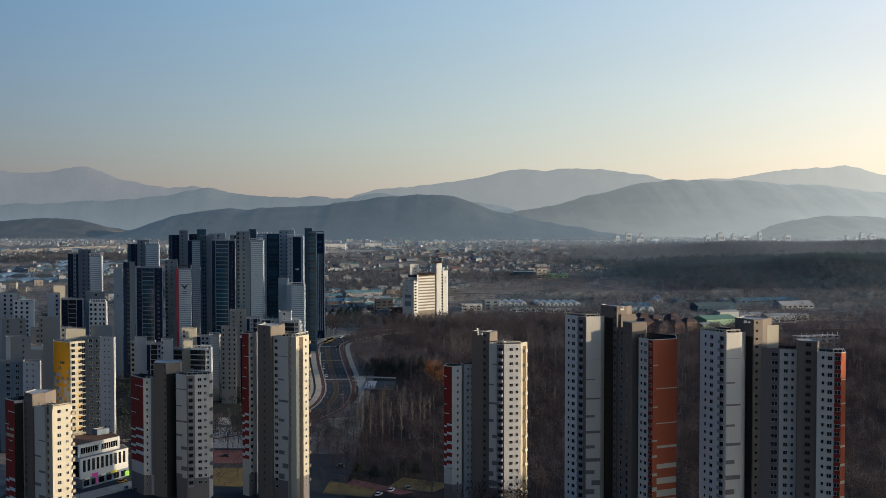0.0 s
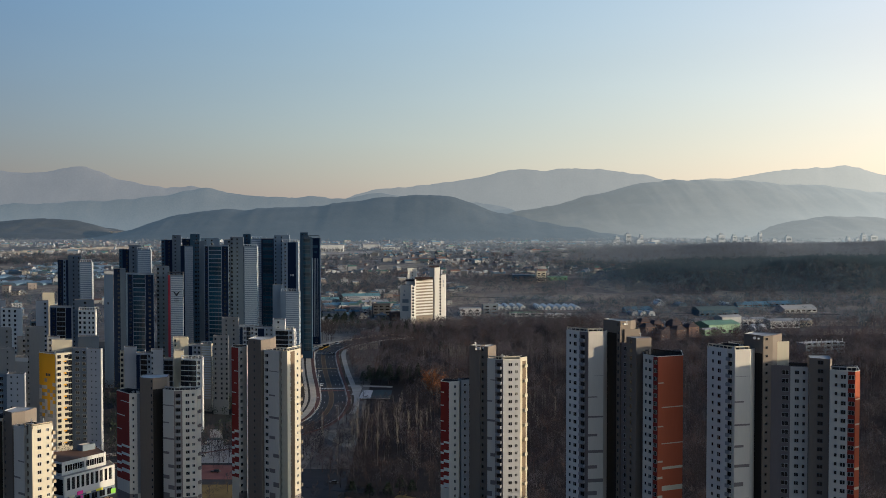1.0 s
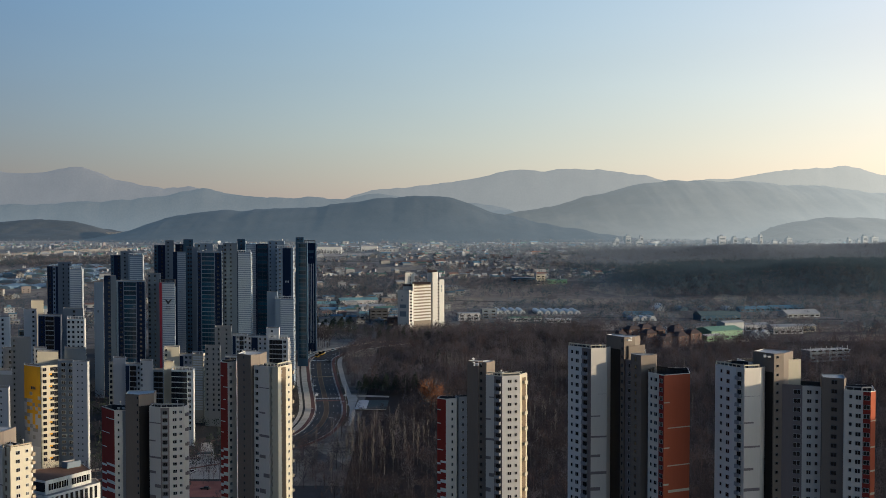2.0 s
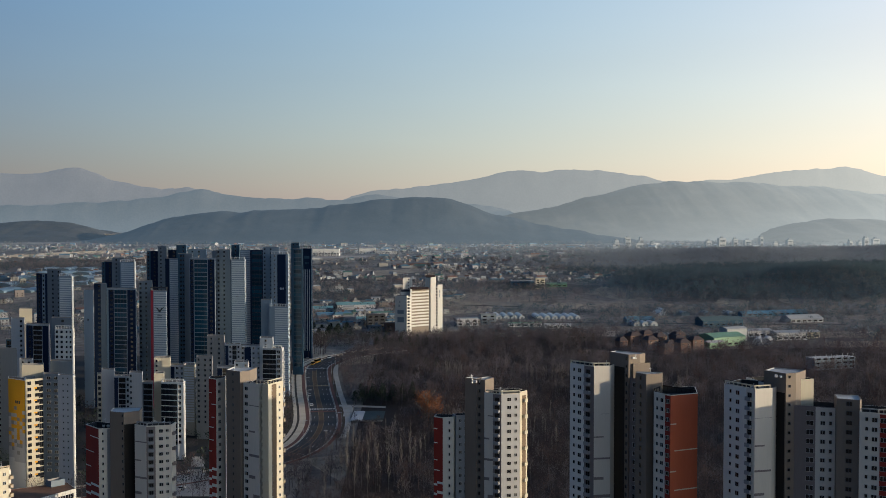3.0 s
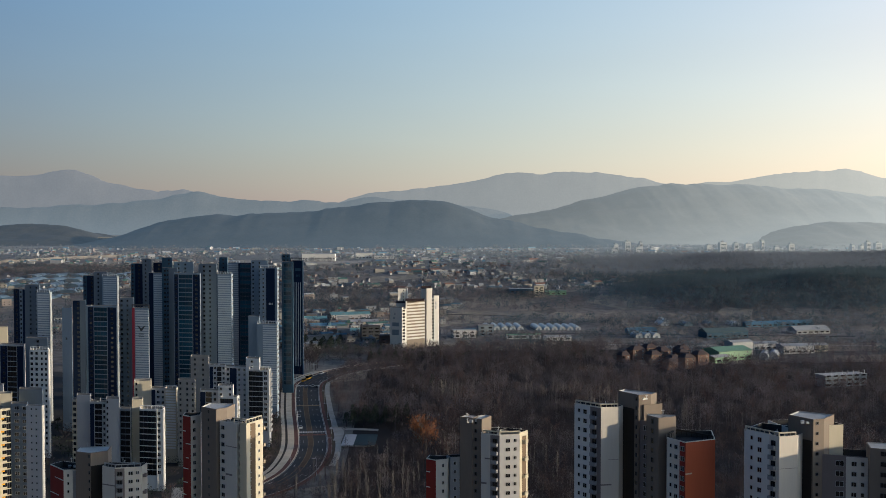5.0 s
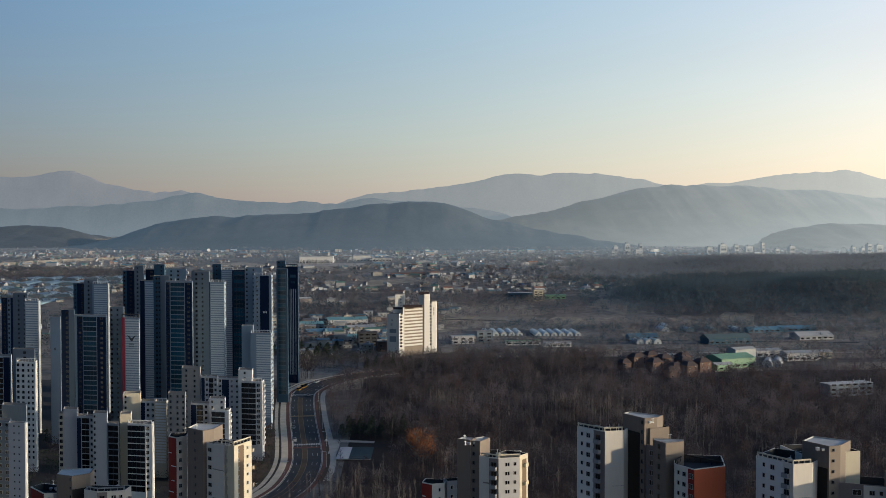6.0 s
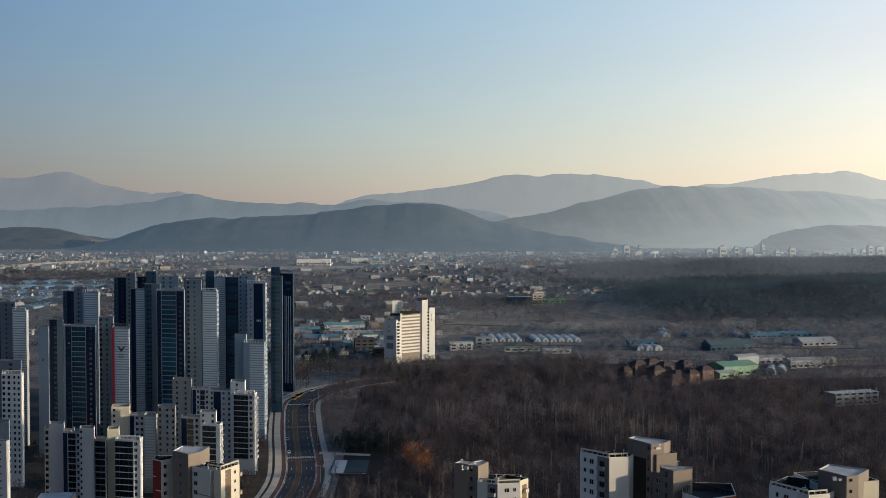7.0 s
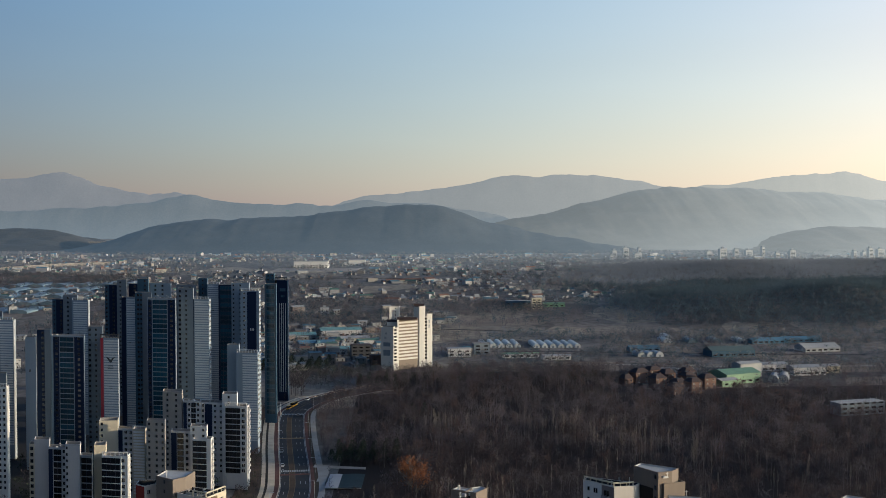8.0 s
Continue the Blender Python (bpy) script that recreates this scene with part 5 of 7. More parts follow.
def wood_tree(seed, twigs, wide=0.34, low=0.30):
    """Triangles of a bare tree 1 m high in a dense wood: trunk, forked limbs, and a rounded crown of fine upright twigs."""
    r = random.Random(seed)
    tris = []
    lean = Vector((r.uniform(-0.06, 0.06), r.uniform(-0.06, 0.06), 0))

    def sliver(p, q, w):
        d = (q - p).normalized()
        for turn in ((1, 0.3, 0.1), (-0.3, 1, 0.1)):
            s = d.cross(Vector(turn)).normalized() * w
            tris.append((p - s, p + s, q))

    sliver(Vector((0, 0, -0.03)), Vector((0, 0, 0.86)) + lean, 0.014)
    tips = []
    for k in range(8):
        z = low + 0.36 * k / 7
        a = k * 2.4 + r.uniform(-0.5, 0.5)
        p = Vector((0, 0, z)) + lean * z
        reach = wide * r.uniform(0.55, 1.0)
        q = p + Vector((math.cos(a) * reach, math.sin(a) * reach, r.uniform(0.20, 0.36)))
        s = (q - p).normalized().cross(Vector((0.3, 0.2, 1))).normalized() * 0.007
        tris.append((p - s, p + s, q))
        tips.append((p, q))
    tips.append((Vector((0, 0, 0.55)), Vector((0, 0, 0.88)) + lean))
    for k in range(16):                       # fuller sprays that give the crown its body
        p, q = tips[k % len(tips)]
        c = p.lerp(q, 0.6 + 0.5 * r.random()) + Vector((r.gauss(0, 0.05), r.gauss(0, 0.05), r.gauss(0, 0.04)))
        d = (Vector((c.x, c.y, c.z - 0.4)).normalized() + Vector((r.gauss(0, 0.4), r.gauss(0, 0.4), r.gauss(0.2, 0.4)))).normalized()
        s = d.cross(Vector((r.uniform(-1, 1), r.uniform(-1, 1), r.uniform(-1, 1)))).normalized() * r.uniform(0.011, 0.020)
        tris.append((c - s, c + s, c + d * r.uniform(0.07, 0.12)))
    for k in range(twigs):
        p, q = tips[k % len(tips)]
        c = p.lerp(q, 0.55 + 0.5 * r.random()) + Vector((r.gauss(0, 0.075), r.gauss(0, 0.075), r.gauss(0, 0.06)))
        d = (Vector((c.x, c.y, c.z - 0.4)).normalized() * 0.6 + Vector((r.gauss(0, 0.7), r.gauss(0, 0.7), r.gauss(0.25, 0.6)))).normalized()
        s = d.cross(Vector((r.uniform(-1, 1), r.uniform(-1, 1), r.uniform(-1, 1)))).normalized() * r.uniform(0.0045, 0.0085)
        tris.append((c - s, c + s, c + d * r.uniform(0.05, 0.10)))
    return np.array([[tuple(v) for v in t] for t in tris])


def grove(name, templates, places, mats, label, category, pick=None):
    """Many trees in one mesh. places: rows of x, y, z, height, turn."""
    rng = np.random.default_rng(len(places))
    chunks, slots = [], []
    for k, (x, y, z, h, turn) in enumerate(places):
        i = rng.integers(len(templates)) if pick is None else pick[k] % len(templates)
        t = templates[i]
        c, s = math.cos(turn), math.sin(turn)
        rot = np.array([[c, s, 0], [-s, c, 0], [0, 0, 1]]) * h
        chunks.append(t @ rot + (x, y, z))
        slots.append(np.full(len(t), i % len(mats), np.int32))
    v = np.concatenate(chunks).reshape(-1, 3)
    n = len(v) // 3
    me = bpy.data.meshes.new(name)
    me.vertices.add(3 * n)
    me.vertices.foreach_set("co", v.astype(np.float32).ravel())
    me.loops.add(3 * n)
    me.loops.foreach_set("vertex_index", np.arange(3 * n, dtype=np.int32))
    me.polygons.add(n)
    me.polygons.foreach_set("loop_start", np.arange(0, 3 * n, 3, dtype=np.int32))
    for m in mats:
        me.materials.append(m)
    me.polygons.foreach_set("material_index", np.concatenate(slots))
    me.update(calc_edges=True)
    ob = new(name, me)
    return tagged(ob, label, category, "", "stuff")


def road_x(y):
    """The road's middle at a distance y along the valley."""
    ys = [p.y for p in ROAD]
    return np.interp(y, ys, [p.x for p in ROAD])


rng = np.random.default_rng(5)
TEMPLATES = [wood_tree(100 + k, 165, (0.36, 0.30, 0.40, 0.26)[k % 4], (0.34, 0.42, 0.30)[k % 3]) for k in range(12)]
FOOTPRINTS = ((8, 466, 14), (24, 462, 15), (56, 438, 16), (76, 422, 16), (104, 408, 18), (126, 394, 16), (186, 380, 40), (-15, 1146, 30), (-215, 2345, 85), (195, 1032, 46), (262, 1060, 40), (300, 922, 25), (290, 1040, 20), (-42, 745, 27), (-42, 775, 18), (-40, 715, 20), (-30, 500, 18), (-8, 498, 14))
places = []
for y in np.arange(425, 1110, 6.0):
    x0 = float(road_x(y)) + (12 if y < 690 else 18) if y < 1010 else -58 + (y - 1010) * 0.5
    if y < 560:
        x0 = max(x0, -60 + (560 - y) * 0.55)
    for x in np.arange(x0, 0.415 * y + 45, 5.8):
        px, py = x + rng.uniform(-2.8, 2.8), y + rng.uniform(-2.8, 2.8)
        if any((px - a) ** 2 + (py - b) ** 2 < r * r for a, b, r in FOOTPRINTS):
            continue
        if py > 1000 and px > 150 and rng.random() < 0.6:
            continue
        lump = noise.noise((px / 60, py / 60, 0.3))
        if noise.noise((px / 14, py / 14, 3.3)) < -0.32:
            continue
        places.append((px, py, float(ground_z(px, py)), rng.uniform(6.5, 14.5) * (1 + 0.35 * lump), rng.uniform(0, 6.28)))
grove("bare_wood", TEMPLATES, [p for p in places if p[1] < 800], [BARK, BARKDARK, BARKGREY, BARKRED, BARKDARK, BARKPALE], "dense bare brown winter wood", "wood")
# from y 800 on, a paler, greyer twig mix imitates haze over the wood
grove("back_wood", TEMPLATES, [p for p in places if p[1] >= 800], [BARKGREY, BARK, BARKPALE, BARKRED, BARKGREY, BARKPALE], "dense bare winter wood greyed by haze", "wood")

pale = []
for k in range(230):
    py = rng.uniform(545, 800)
    px = rng.uniform(float(road_x(py)) + 32, 0.40 * py)
    if noise.noise((px / 40, py / 40, 2.2)) > 0.0 and not any((px - a) ** 2 + (py - b) ** 2 < r * r for a, b, r in FOOTPRINTS):
        pale.append((px, py, float(ground_z(px, py)), rng.uniform(10, 15), rng.uniform(0, 6.28)))
for cx, cy, spread, count in ((12, 850, 9, 34), (85, 845, 20, 60), (140, 800, 24, 50), (30, 690, 16, 30), (-35, 625, 14, 30)):
    for k in range(count):                   # clumps of slender poplars
        px, py = cx + rng.normal() * spread, cy + rng.normal() * spread * 0.7
        pale.append((px, py, float(ground_z(px, py)), rng.uniform(11, 16), rng.uniform(0, 6.28)))
grove("pale_trunks", [bare_tree(160 + k, 40, 0.12, 1.0, False, 0.45) * np.array((0.48, 0.48, 1.0)) for k in range(5)], pale, [PALEBARK], "slender pale trunks standing in the bare wood", "trees")

# hill twig and needle colours are lifted and blued: distance haze painted in
HILLTWIGS = material("hazed_hill_twigs", (0.205, 0.226, 0.255), 0.95, 0.25, 0.03, bump=0, island=0.12, thin=0.6)
HILLPINE = material("hazed_pine_needles", (0.074, 0.106, 0.124), 0.95, 0.25, 0.03, bump=0, island=0.12, thin=0.6)
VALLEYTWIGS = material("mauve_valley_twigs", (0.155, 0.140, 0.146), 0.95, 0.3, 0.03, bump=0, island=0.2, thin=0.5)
HILLTREES = [soft_tree(200 + k, 36, (0.42, 0.52, 0.36)[k % 3], 0.088) for k in range(6)]
FARTREES = [soft_tree(210 + k, 22, (0.46, 0.56, 0.40)[k % 3], 0.11) for k in range(6)]
hill_mix, hill_front = [], []
for y in np.arange(1420, 2500, 8.0):
    for x in np.arange(120, 0.42 * y + 60, 8.0):
        px, py = x + rng.uniform(-5, 5), y + rng.uniform(-5, 5)
        rise = float(ground_z(px, py)) - float(np.interp(py, [a for a, _ in PROFILE], [b for _, b in PROFILE]))
        if rise < 2.0 + rng.uniform(-2, 2):
            continue
        row = (px, py, float(ground_z(px, py)), rng.uniform(8, 14), rng.uniform(0, 6.28))
        (hill_front if py < 1930 + 90 * noise.noise((px / 120, 0.5, 1.0)) else hill_mix).append(row)
grove("hill_wood", HILLTREES, hill_mix, [HILLTWIGS], "wooded hill of bare trees greyed by haze", "wood")
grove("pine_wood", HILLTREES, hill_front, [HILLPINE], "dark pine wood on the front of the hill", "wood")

belt = []
for _ in range(21000):
    py = rng.uniform(1060, 3100)
    px = rng.uniform(-0.42 * py - 40, 0.42 * py + 40)
    dense = noise.noise((px / 150, py / 70, 4.0)) + 0.35 * noise.noise((px / 35, py / 35, 6.0))
    if 1190 < py < 1450 and -200 < px < 170:
        dense -= 0.15 if px < 40 else 0.4
    if dense > (0.02 if px < 60 else -0.15) - (0.5 if 1450 < py < 1720 and -260 < px < 90 else 0) and not (-60 < px < 20 and py < 1200):
        belt.append((px, py, float(ground_z(px, py)), rng.uniform(6, 11), rng.uniform(0, 6.28)))
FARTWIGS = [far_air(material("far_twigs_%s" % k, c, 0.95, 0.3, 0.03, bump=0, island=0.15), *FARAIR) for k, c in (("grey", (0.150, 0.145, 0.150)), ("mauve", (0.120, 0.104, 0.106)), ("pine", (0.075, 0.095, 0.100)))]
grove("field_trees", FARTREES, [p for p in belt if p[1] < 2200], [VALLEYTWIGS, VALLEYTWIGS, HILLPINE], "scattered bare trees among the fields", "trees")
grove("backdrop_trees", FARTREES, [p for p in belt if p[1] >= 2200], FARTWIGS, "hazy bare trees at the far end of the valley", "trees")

pine_belt = []
for k in range(2400):
    py = (rng.uniform(1318, 1412), rng.uniform(1105, 1190), rng.uniform(1215, 1275), rng.uniform(1318, 1412))[k % 4]
    px = rng.uniform(64, 0.42 * py + 20)
    if noise.noise((px / 70, py / 30, 8.0)) > (-0.15 if k % 4 in (0, 3) else 0.05) and not (40 < px < 180 and 1280 < py < 1330):
        pine_belt.append((px, py, float(ground_z(px, py)), rng.uniform(4, 8), rng.uniform(0, 6.28)))
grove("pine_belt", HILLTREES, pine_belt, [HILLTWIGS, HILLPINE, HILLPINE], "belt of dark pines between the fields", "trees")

valley = []
for k in range(4200):
    if k % 3:                                # the long bare wood across the valley
        py, px = rng.uniform(1445, 1720), rng.uniform(-420, 150)
        if noise.noise((px / 160, py / 60, 5.0)) < -0.12 or (20 < px < 150 and 1455 < py < 1550):
            continue
    else:                                    # trees among the houses
        py, px = rng.uniform(1120, 1440), rng.uniform(-330, 60)
        if noise.noise((px / 50, py / 35, 5.0)) < -0.05 or (-60 < px < 20 and py < 1190):
            continue
    valley.append((px, py, float(ground_z(px, py)), rng.uniform(5, 9), rng.uniform(0, 6.28)))
for k in range(1500):                        # bare woods before the railway
    py, px = rng.uniform(1980, 2190), rng.uniform(-760, -520)
    if noise.noise((px / 90, py / 60, 5.5)) > -0.1:
        valley.append((px, py, float(ground_z(px, py)), rng.uniform(6, 10), rng.uniform(0, 6.28)))
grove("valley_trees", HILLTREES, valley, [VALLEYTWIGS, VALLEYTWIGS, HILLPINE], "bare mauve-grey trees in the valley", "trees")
edge = []
for k in range(600):
    py, px = rng.uniform(1040, 1124), rng.uniform(-118, 150)
    if py > 1040 + max(0.0, -20 - px) * 0.35 and (px + 15) ** 2 + (py - 1146) ** 2 > 1000:
        edge.append((px, py, float(ground_z(px, py)), rng.uniform(6, 10), rng.uniform(0, 6.28)))
for k in range(170):                         # scrub at the bend of the road
    px, py = rng.uniform(-118, -60), rng.uniform(1034, 1112)
    edge.append((px, py, float(ground_z(px, py)), rng.uniform(3.5, 8), rng.uniform(0, 6.28)))
grove("edge_wood", TEMPLATES, edge, [BARK, BARKGREY, PINE], "bare trees and pines before the slab block", "trees")

estate = []
for k in range(700):
    px, py = rng.uniform(-300, -100), rng.uniform(585, 800)
    if px < -105 - (py - 585) * 0.02:
        estate.append((px, py, float(ground_z(px, py)), rng.uniform(4, 8), rng.uniform(0, 6.28)))
grove("estate_trees", HILLTREES, estate, [PINE, BARK, PINE], "small pines and bare trees between the apartment blocks", "trees")

verge = []
for k in range(420):
    p, q = along(FINE)[int(len(FINE) * (0.18 + 0.62 * rng.random()))]
    c = p - q * rng.uniform(19.5, 31)
    verge.append((c.x, c.y, float(ground_z(c.x, c.y)), rng.uniform(2.0, 5.5), rng.uniform(0, 6.28)))
grove("verge_shrubs", HILLTREES, verge, [BARK, PINE, BARKRED], "dark shrubs and young trees beside the footpath", "shrubs")

# ---- the town in the valley ----
# wall tones drawn closer together to imitate the low contrast of haze
WALLS = [material("house_wall_white", (0.36, 0.365, 0.365), 0.8, 0.12, 0.3), material("house_wall_grey", (0.25, 0.26, 0.27), 0.8, 0.12, 0.3), material("house_wall_brick", (0.20, 0.175, 0.165), 0.85, 0.15, 0.3), material("house_wall_beige", (0.26, 0.25, 0.23), 0.8, 0.12, 0.3)]
ROOFS = [material("roof_blue", (0.075, 0.15, 0.20), 0.8, 0.15, 0.3), material("roof_green", (0.08, 0.16, 0.14), 0.8, 0.15, 0.3), material("roof_grey", (0.14, 0.14, 0.142), 0.8, 0.15, 0.3), material("roof_orange", (0.17, 0.10, 0.08), 0.7, 0.15, 0.3), material("roof_pale", (0.27, 0.285, 0.29), 0.8, 0.12, 0.3)]


def house(x, y, w, d, h, turn, wall, roof, pitch, label):
    """A small building: wall block, roof with eaves, rows of windows."""
    e = thing("house", (x, y, float(ground_z(x, y)) - 0.3), label, "house", "buildings in the valley", turn)
    bm = bmesh.new()
    add_box(bm, -w / 2, -d / 2, 0, w / 2, d / 2, h)
    part("wall", bm, wall, e)
    bm = bmesh.new()
    if pitch:
        o, k = 0.5, h + d * 0.5 * pitch
        v = [bm.verts.new(p) for p in ((-w / 2 - o, -d / 2 - o, h), (w / 2 + o, -d / 2 - o, h), (w / 2 + o, d / 2 + o, h), (-w / 2 - o, d / 2 + o, h), (-w / 2 - o, 0, k), (w / 2 + o, 0, k))]
        for f in ((0, 1, 5, 4), (2, 3, 4, 5), (1, 2, 5), (3, 0, 4), (3, 2, 1, 0)):
            bm.faces.new([v[i] for i in f])
    else:
        add_box(bm, -w / 2 - 0.2, -d / 2 - 0.2, h, w / 2 + 0.2, d / 2 + 0.2, h + 0.5)
        add_box(bm, -w * 0.2, -d * 0.2, h + 0.5, w * 0.15, d * 0.25, h + 2.6)
    part("roof", bm, roof, e)
    for i in range(max(1, int(h / 3))):
        n = 2
        for k in range(n):
            shared("window", window_mesh(1.3, 1.2, GREYFRAME, GLASS, 2), e, pose(-w / 2 + w * (k + 0.5) / n, -d / 2, 1.0 + 3 * i))
    return e


def near_anything(x, y):
    return any((x - a) ** 2 + (y - b) ** 2 < (r + 8) ** 2 for a, b, r in FOOTPRINTS)


def town_ok(x, y):
    rise = float(ground_z(x, y)) - float(np.interp(y, [a for a, _ in PROFILE], [b for _, b in PROFILE]))
    return rise < 1.5 and abs(x) < 0.42 * y + 60 and not near_anything(x, y)


made = 0
COLOURS = ("white", "grey", "brick", "beige")
ROOFNAMES = ("blue", "green", "grey", "orange", "pale")
taken = []
while made < 230:
    if made < 130:                        # the dense quarter beyond the slab block
        x, y = rng.uniform(-195, -38), rng.uniform(1130, 1440)
    else:
        y = rng.uniform(1100, 1760)
        x = rng.uniform(-0.42 * y - 20, 0.42 * y + 20)
        if noise.noise((x / 180, y / 180, 9.0)) < -0.05 or x > 40:
            continue
    if not town_ok(x, y) or any((x - a) ** 2 + (y - b) ** 2 < 130 for a, b in taken):
        continue
    taken.append((x, y))
    big = rng.random() < 0.22
    w, dd, h = (rng.uniform(13, 22), rng.uniform(8, 12), rng.uniform(4.0, 6.0)) if big else (rng.uniform(7, 12), rng.uniform(6, 9), rng.choice((3.2, 3.2, 6.0, 6.0, 8.8)))
    wi, ri = int(rng.integers(4)), int(rng.choice((0, 0, 1, 2, 2, 2, 3, 4, 4)))
    pitched = bool(big or rng.random() < 0.6)
    house(x, y, w, dd, h, rng.uniform(-5, 30), WALLS[wi], ROOFS[ri], 0.3 if pitched else 0, "%s %s with %s %s roof" % (COLOURS[wi], "workshop" if big else "house", ROOFNAMES[ri], "pitched" if pitched else "flat"))
    made += 1


def far_town(n, y0, y1, seed, mats, name, label):
    """Small far-off buildings with pitched roofs, joined."""
    r = np.random.default_rng(seed)
    v, f, s = [], [], []
    k = 0
    while k < n:
        y = r.uniform(y0, y1)
        x = r.uniform(-0.42 * y - 20, 0.42 * y + 20)
        if not town_ok(x, y) or noise.noise((x / 260, y / 90, 2.0)) + 0.3 * noise.noise((x / 50, y / 50, 3.0)) < r.uniform(-0.25, 0.25):
            continue
        w, d, h = (r.uniform(4, 7.5), r.uniform(3.5, 6), r.choice((2.4, 2.4, 3.8))) if r.random() < 0.88 else (r.uniform(11, 22), r.uniform(8, 13), r.choice((3.5, 4.0, 6.5)))
        a = r.uniform(-0.6, 0.6)
        c, q = math.cos(a), math.sin(a)
        z = float(ground_z(x, y)) - 0.3
        b = len(v)
        rise = 2.2 if r.random() < 0.6 else 0.3
        for px, py, pz in ((-w, -d, 0), (w, -d, 0), (w, d, 0), (-w, d, 0), (-w, -d, h), (w, -d, h), (w, d, h), (-w, d, h), (-w, 0, h + rise), (w, 0, h + rise)):
            v.append((x + (px * c - py * q) / 2, y + (px * q + py * c) / 2, z + pz))
        f += [(b, b + 1, b + 5, b + 4), (b + 1, b + 2, b + 6, b + 9, b + 5), (b + 2, b + 3, b + 7, b + 6), (b + 3, b, b + 4, b + 8, b + 7), (b + 4, b + 5, b + 9, b + 8), (b + 6, b + 7, b + 8, b + 9)]
        wi, ri = int(r.integers(4)), 4 + int(r.choice((0, 0, 1, 2, 2, 3, 4, 4)))
        s += [wi] * 4 + [ri] * 2
        k += 1
    ob = mesh_object(name, v, f, mats, None, s)
    return tagged(ob, label, "town", "", "stuff")


far_town(850, 1730, 2300, 21, WALLS + ROOFS, "far_town", "far-off houses and workshops in the valley")


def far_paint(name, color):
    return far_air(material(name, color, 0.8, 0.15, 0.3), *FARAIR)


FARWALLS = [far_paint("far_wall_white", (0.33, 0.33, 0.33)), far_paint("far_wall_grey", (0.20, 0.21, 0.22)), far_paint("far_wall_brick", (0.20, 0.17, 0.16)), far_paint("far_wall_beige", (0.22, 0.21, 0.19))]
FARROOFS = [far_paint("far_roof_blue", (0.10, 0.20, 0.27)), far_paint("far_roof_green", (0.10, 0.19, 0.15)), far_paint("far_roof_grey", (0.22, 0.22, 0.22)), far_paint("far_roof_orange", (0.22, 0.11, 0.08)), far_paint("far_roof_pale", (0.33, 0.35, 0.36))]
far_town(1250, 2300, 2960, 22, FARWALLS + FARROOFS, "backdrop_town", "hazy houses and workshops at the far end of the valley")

# ---- patches of ground near the towers ----
def patch(name, quad, lift, mat, label, category, n=8):
    """A four-cornered surface that follows the ground a little above it, with a skirt into it."""
    a, b, c, d = (Vector(p) for p in quad)
    verts, faces = [], []
    for j in range(n + 1):
        for i in range(n + 1):
            p = a.lerp(b, i / n).lerp(d.lerp(c, i / n), j / n)
            verts.append((p.x, p.y, float(ground_z(p.x, p.y)) + lift))
    m = n + 1
    for j in range(n):
        for i in range(n):
            faces.append((j * m + i, j * m + i + 1, (j + 1) * m + i + 1, (j + 1) * m + i))
    ring = [i for i in range(m)] + [k * m + n for k in range(1, m)] + [n * m + i for i in range(n - 1, -1, -1)] + [k * m for k in range(n - 1, 0, -1)]
    k0 = len(verts)
    verts += [(verts[i][0], verts[i][1], verts[i][2] - 0.4) for i in ring]
    for k in range(len(ring)):
        q = (k + 1) % len(ring)
        faces.append((ring[k], k0 + k, k0 + q, ring[q]))
    return tagged(mesh_object(name, verts, faces, [mat]), label, category, "", "structure")


LAWN = material("dry_winter_lawn", (0.19, 0.135, 0.055), 0.95, 0.35, 0.5)
PINKPAVE = material("dusky_red_paving", (0.20, 0.085, 0.075), 0.9, 0.3, 0.6)
TEALROOF = material("teal_canopy", (0.040, 0.064, 0.070), 0.85, 0.15, 0.6)
patch("yard", ((-185, 395), (-42, 395), (-36, 560), (-185, 560)), 0.05, ASPHALT, "dark asphalt yard between the towers", "yard", 14)
# estate paving taken near black in colour for the deep shade among the blocks
patch("estate_ground", ((-330, 562), (-94, 562), (-122, 1000), (-420, 1000)), 0.12, material("shade_dark_estate_paving", (0.032, 0.033, 0.035), 0.9, 0.3, 0.2), "paved ground darkened by shade between the apartment blocks", "ground", 30)
patch("plaza", ((-124, 572), (-97, 572), (-104, 612), (-127, 612)), 0.22, PAVING, "pale paved plaza", "plaza")
patch("plaza_path", ((-120, 612), (-112, 612), (-121, 650), (-127, 650)), 0.2, PAVING, "pale paved path between the blocks", "path")
patch("red_court", ((-118, 540), (-92, 540), (-95, 568), (-120, 568)), 0.2, PINKPAVE, "dusky red paved court", "court")
patch("lawn", ((-112, 496), (-87, 496), (-89, 530), (-110, 530)), 0.2, LAWN, "dry yellow winter lawn", "lawn")
patch("lawn_2", ((-51, 484), (-30, 478), (-28, 492), (-50, 505)), 0.2, LAWN, "dry yellow winter lawn", "lawn")
patch("side_road", ((-66, 528), (-28, 512), (-24, 522), (-64, 542)), 0.16, ASPHALT, "grey side road at the edge of the wood", "road")
patch("wood_path", ((-42, 500), (-18, 482), (-12, 486), (-40, 509)), 0.22, PINKPAVE, "dusky red path at the edge of the wood", "path")
patch("lawn_3", ((-24, 494), (-4, 486), (4, 500), (-18, 512)), 0.2, LAWN, "dry yellow clearing at the edge of the wood", "lawn")
patch("shop_pavement", ((-156, 480), (-133, 512), (-125, 506), (-148, 473)), 0.2, TAN, "pale pavement before the shops", "pavement")

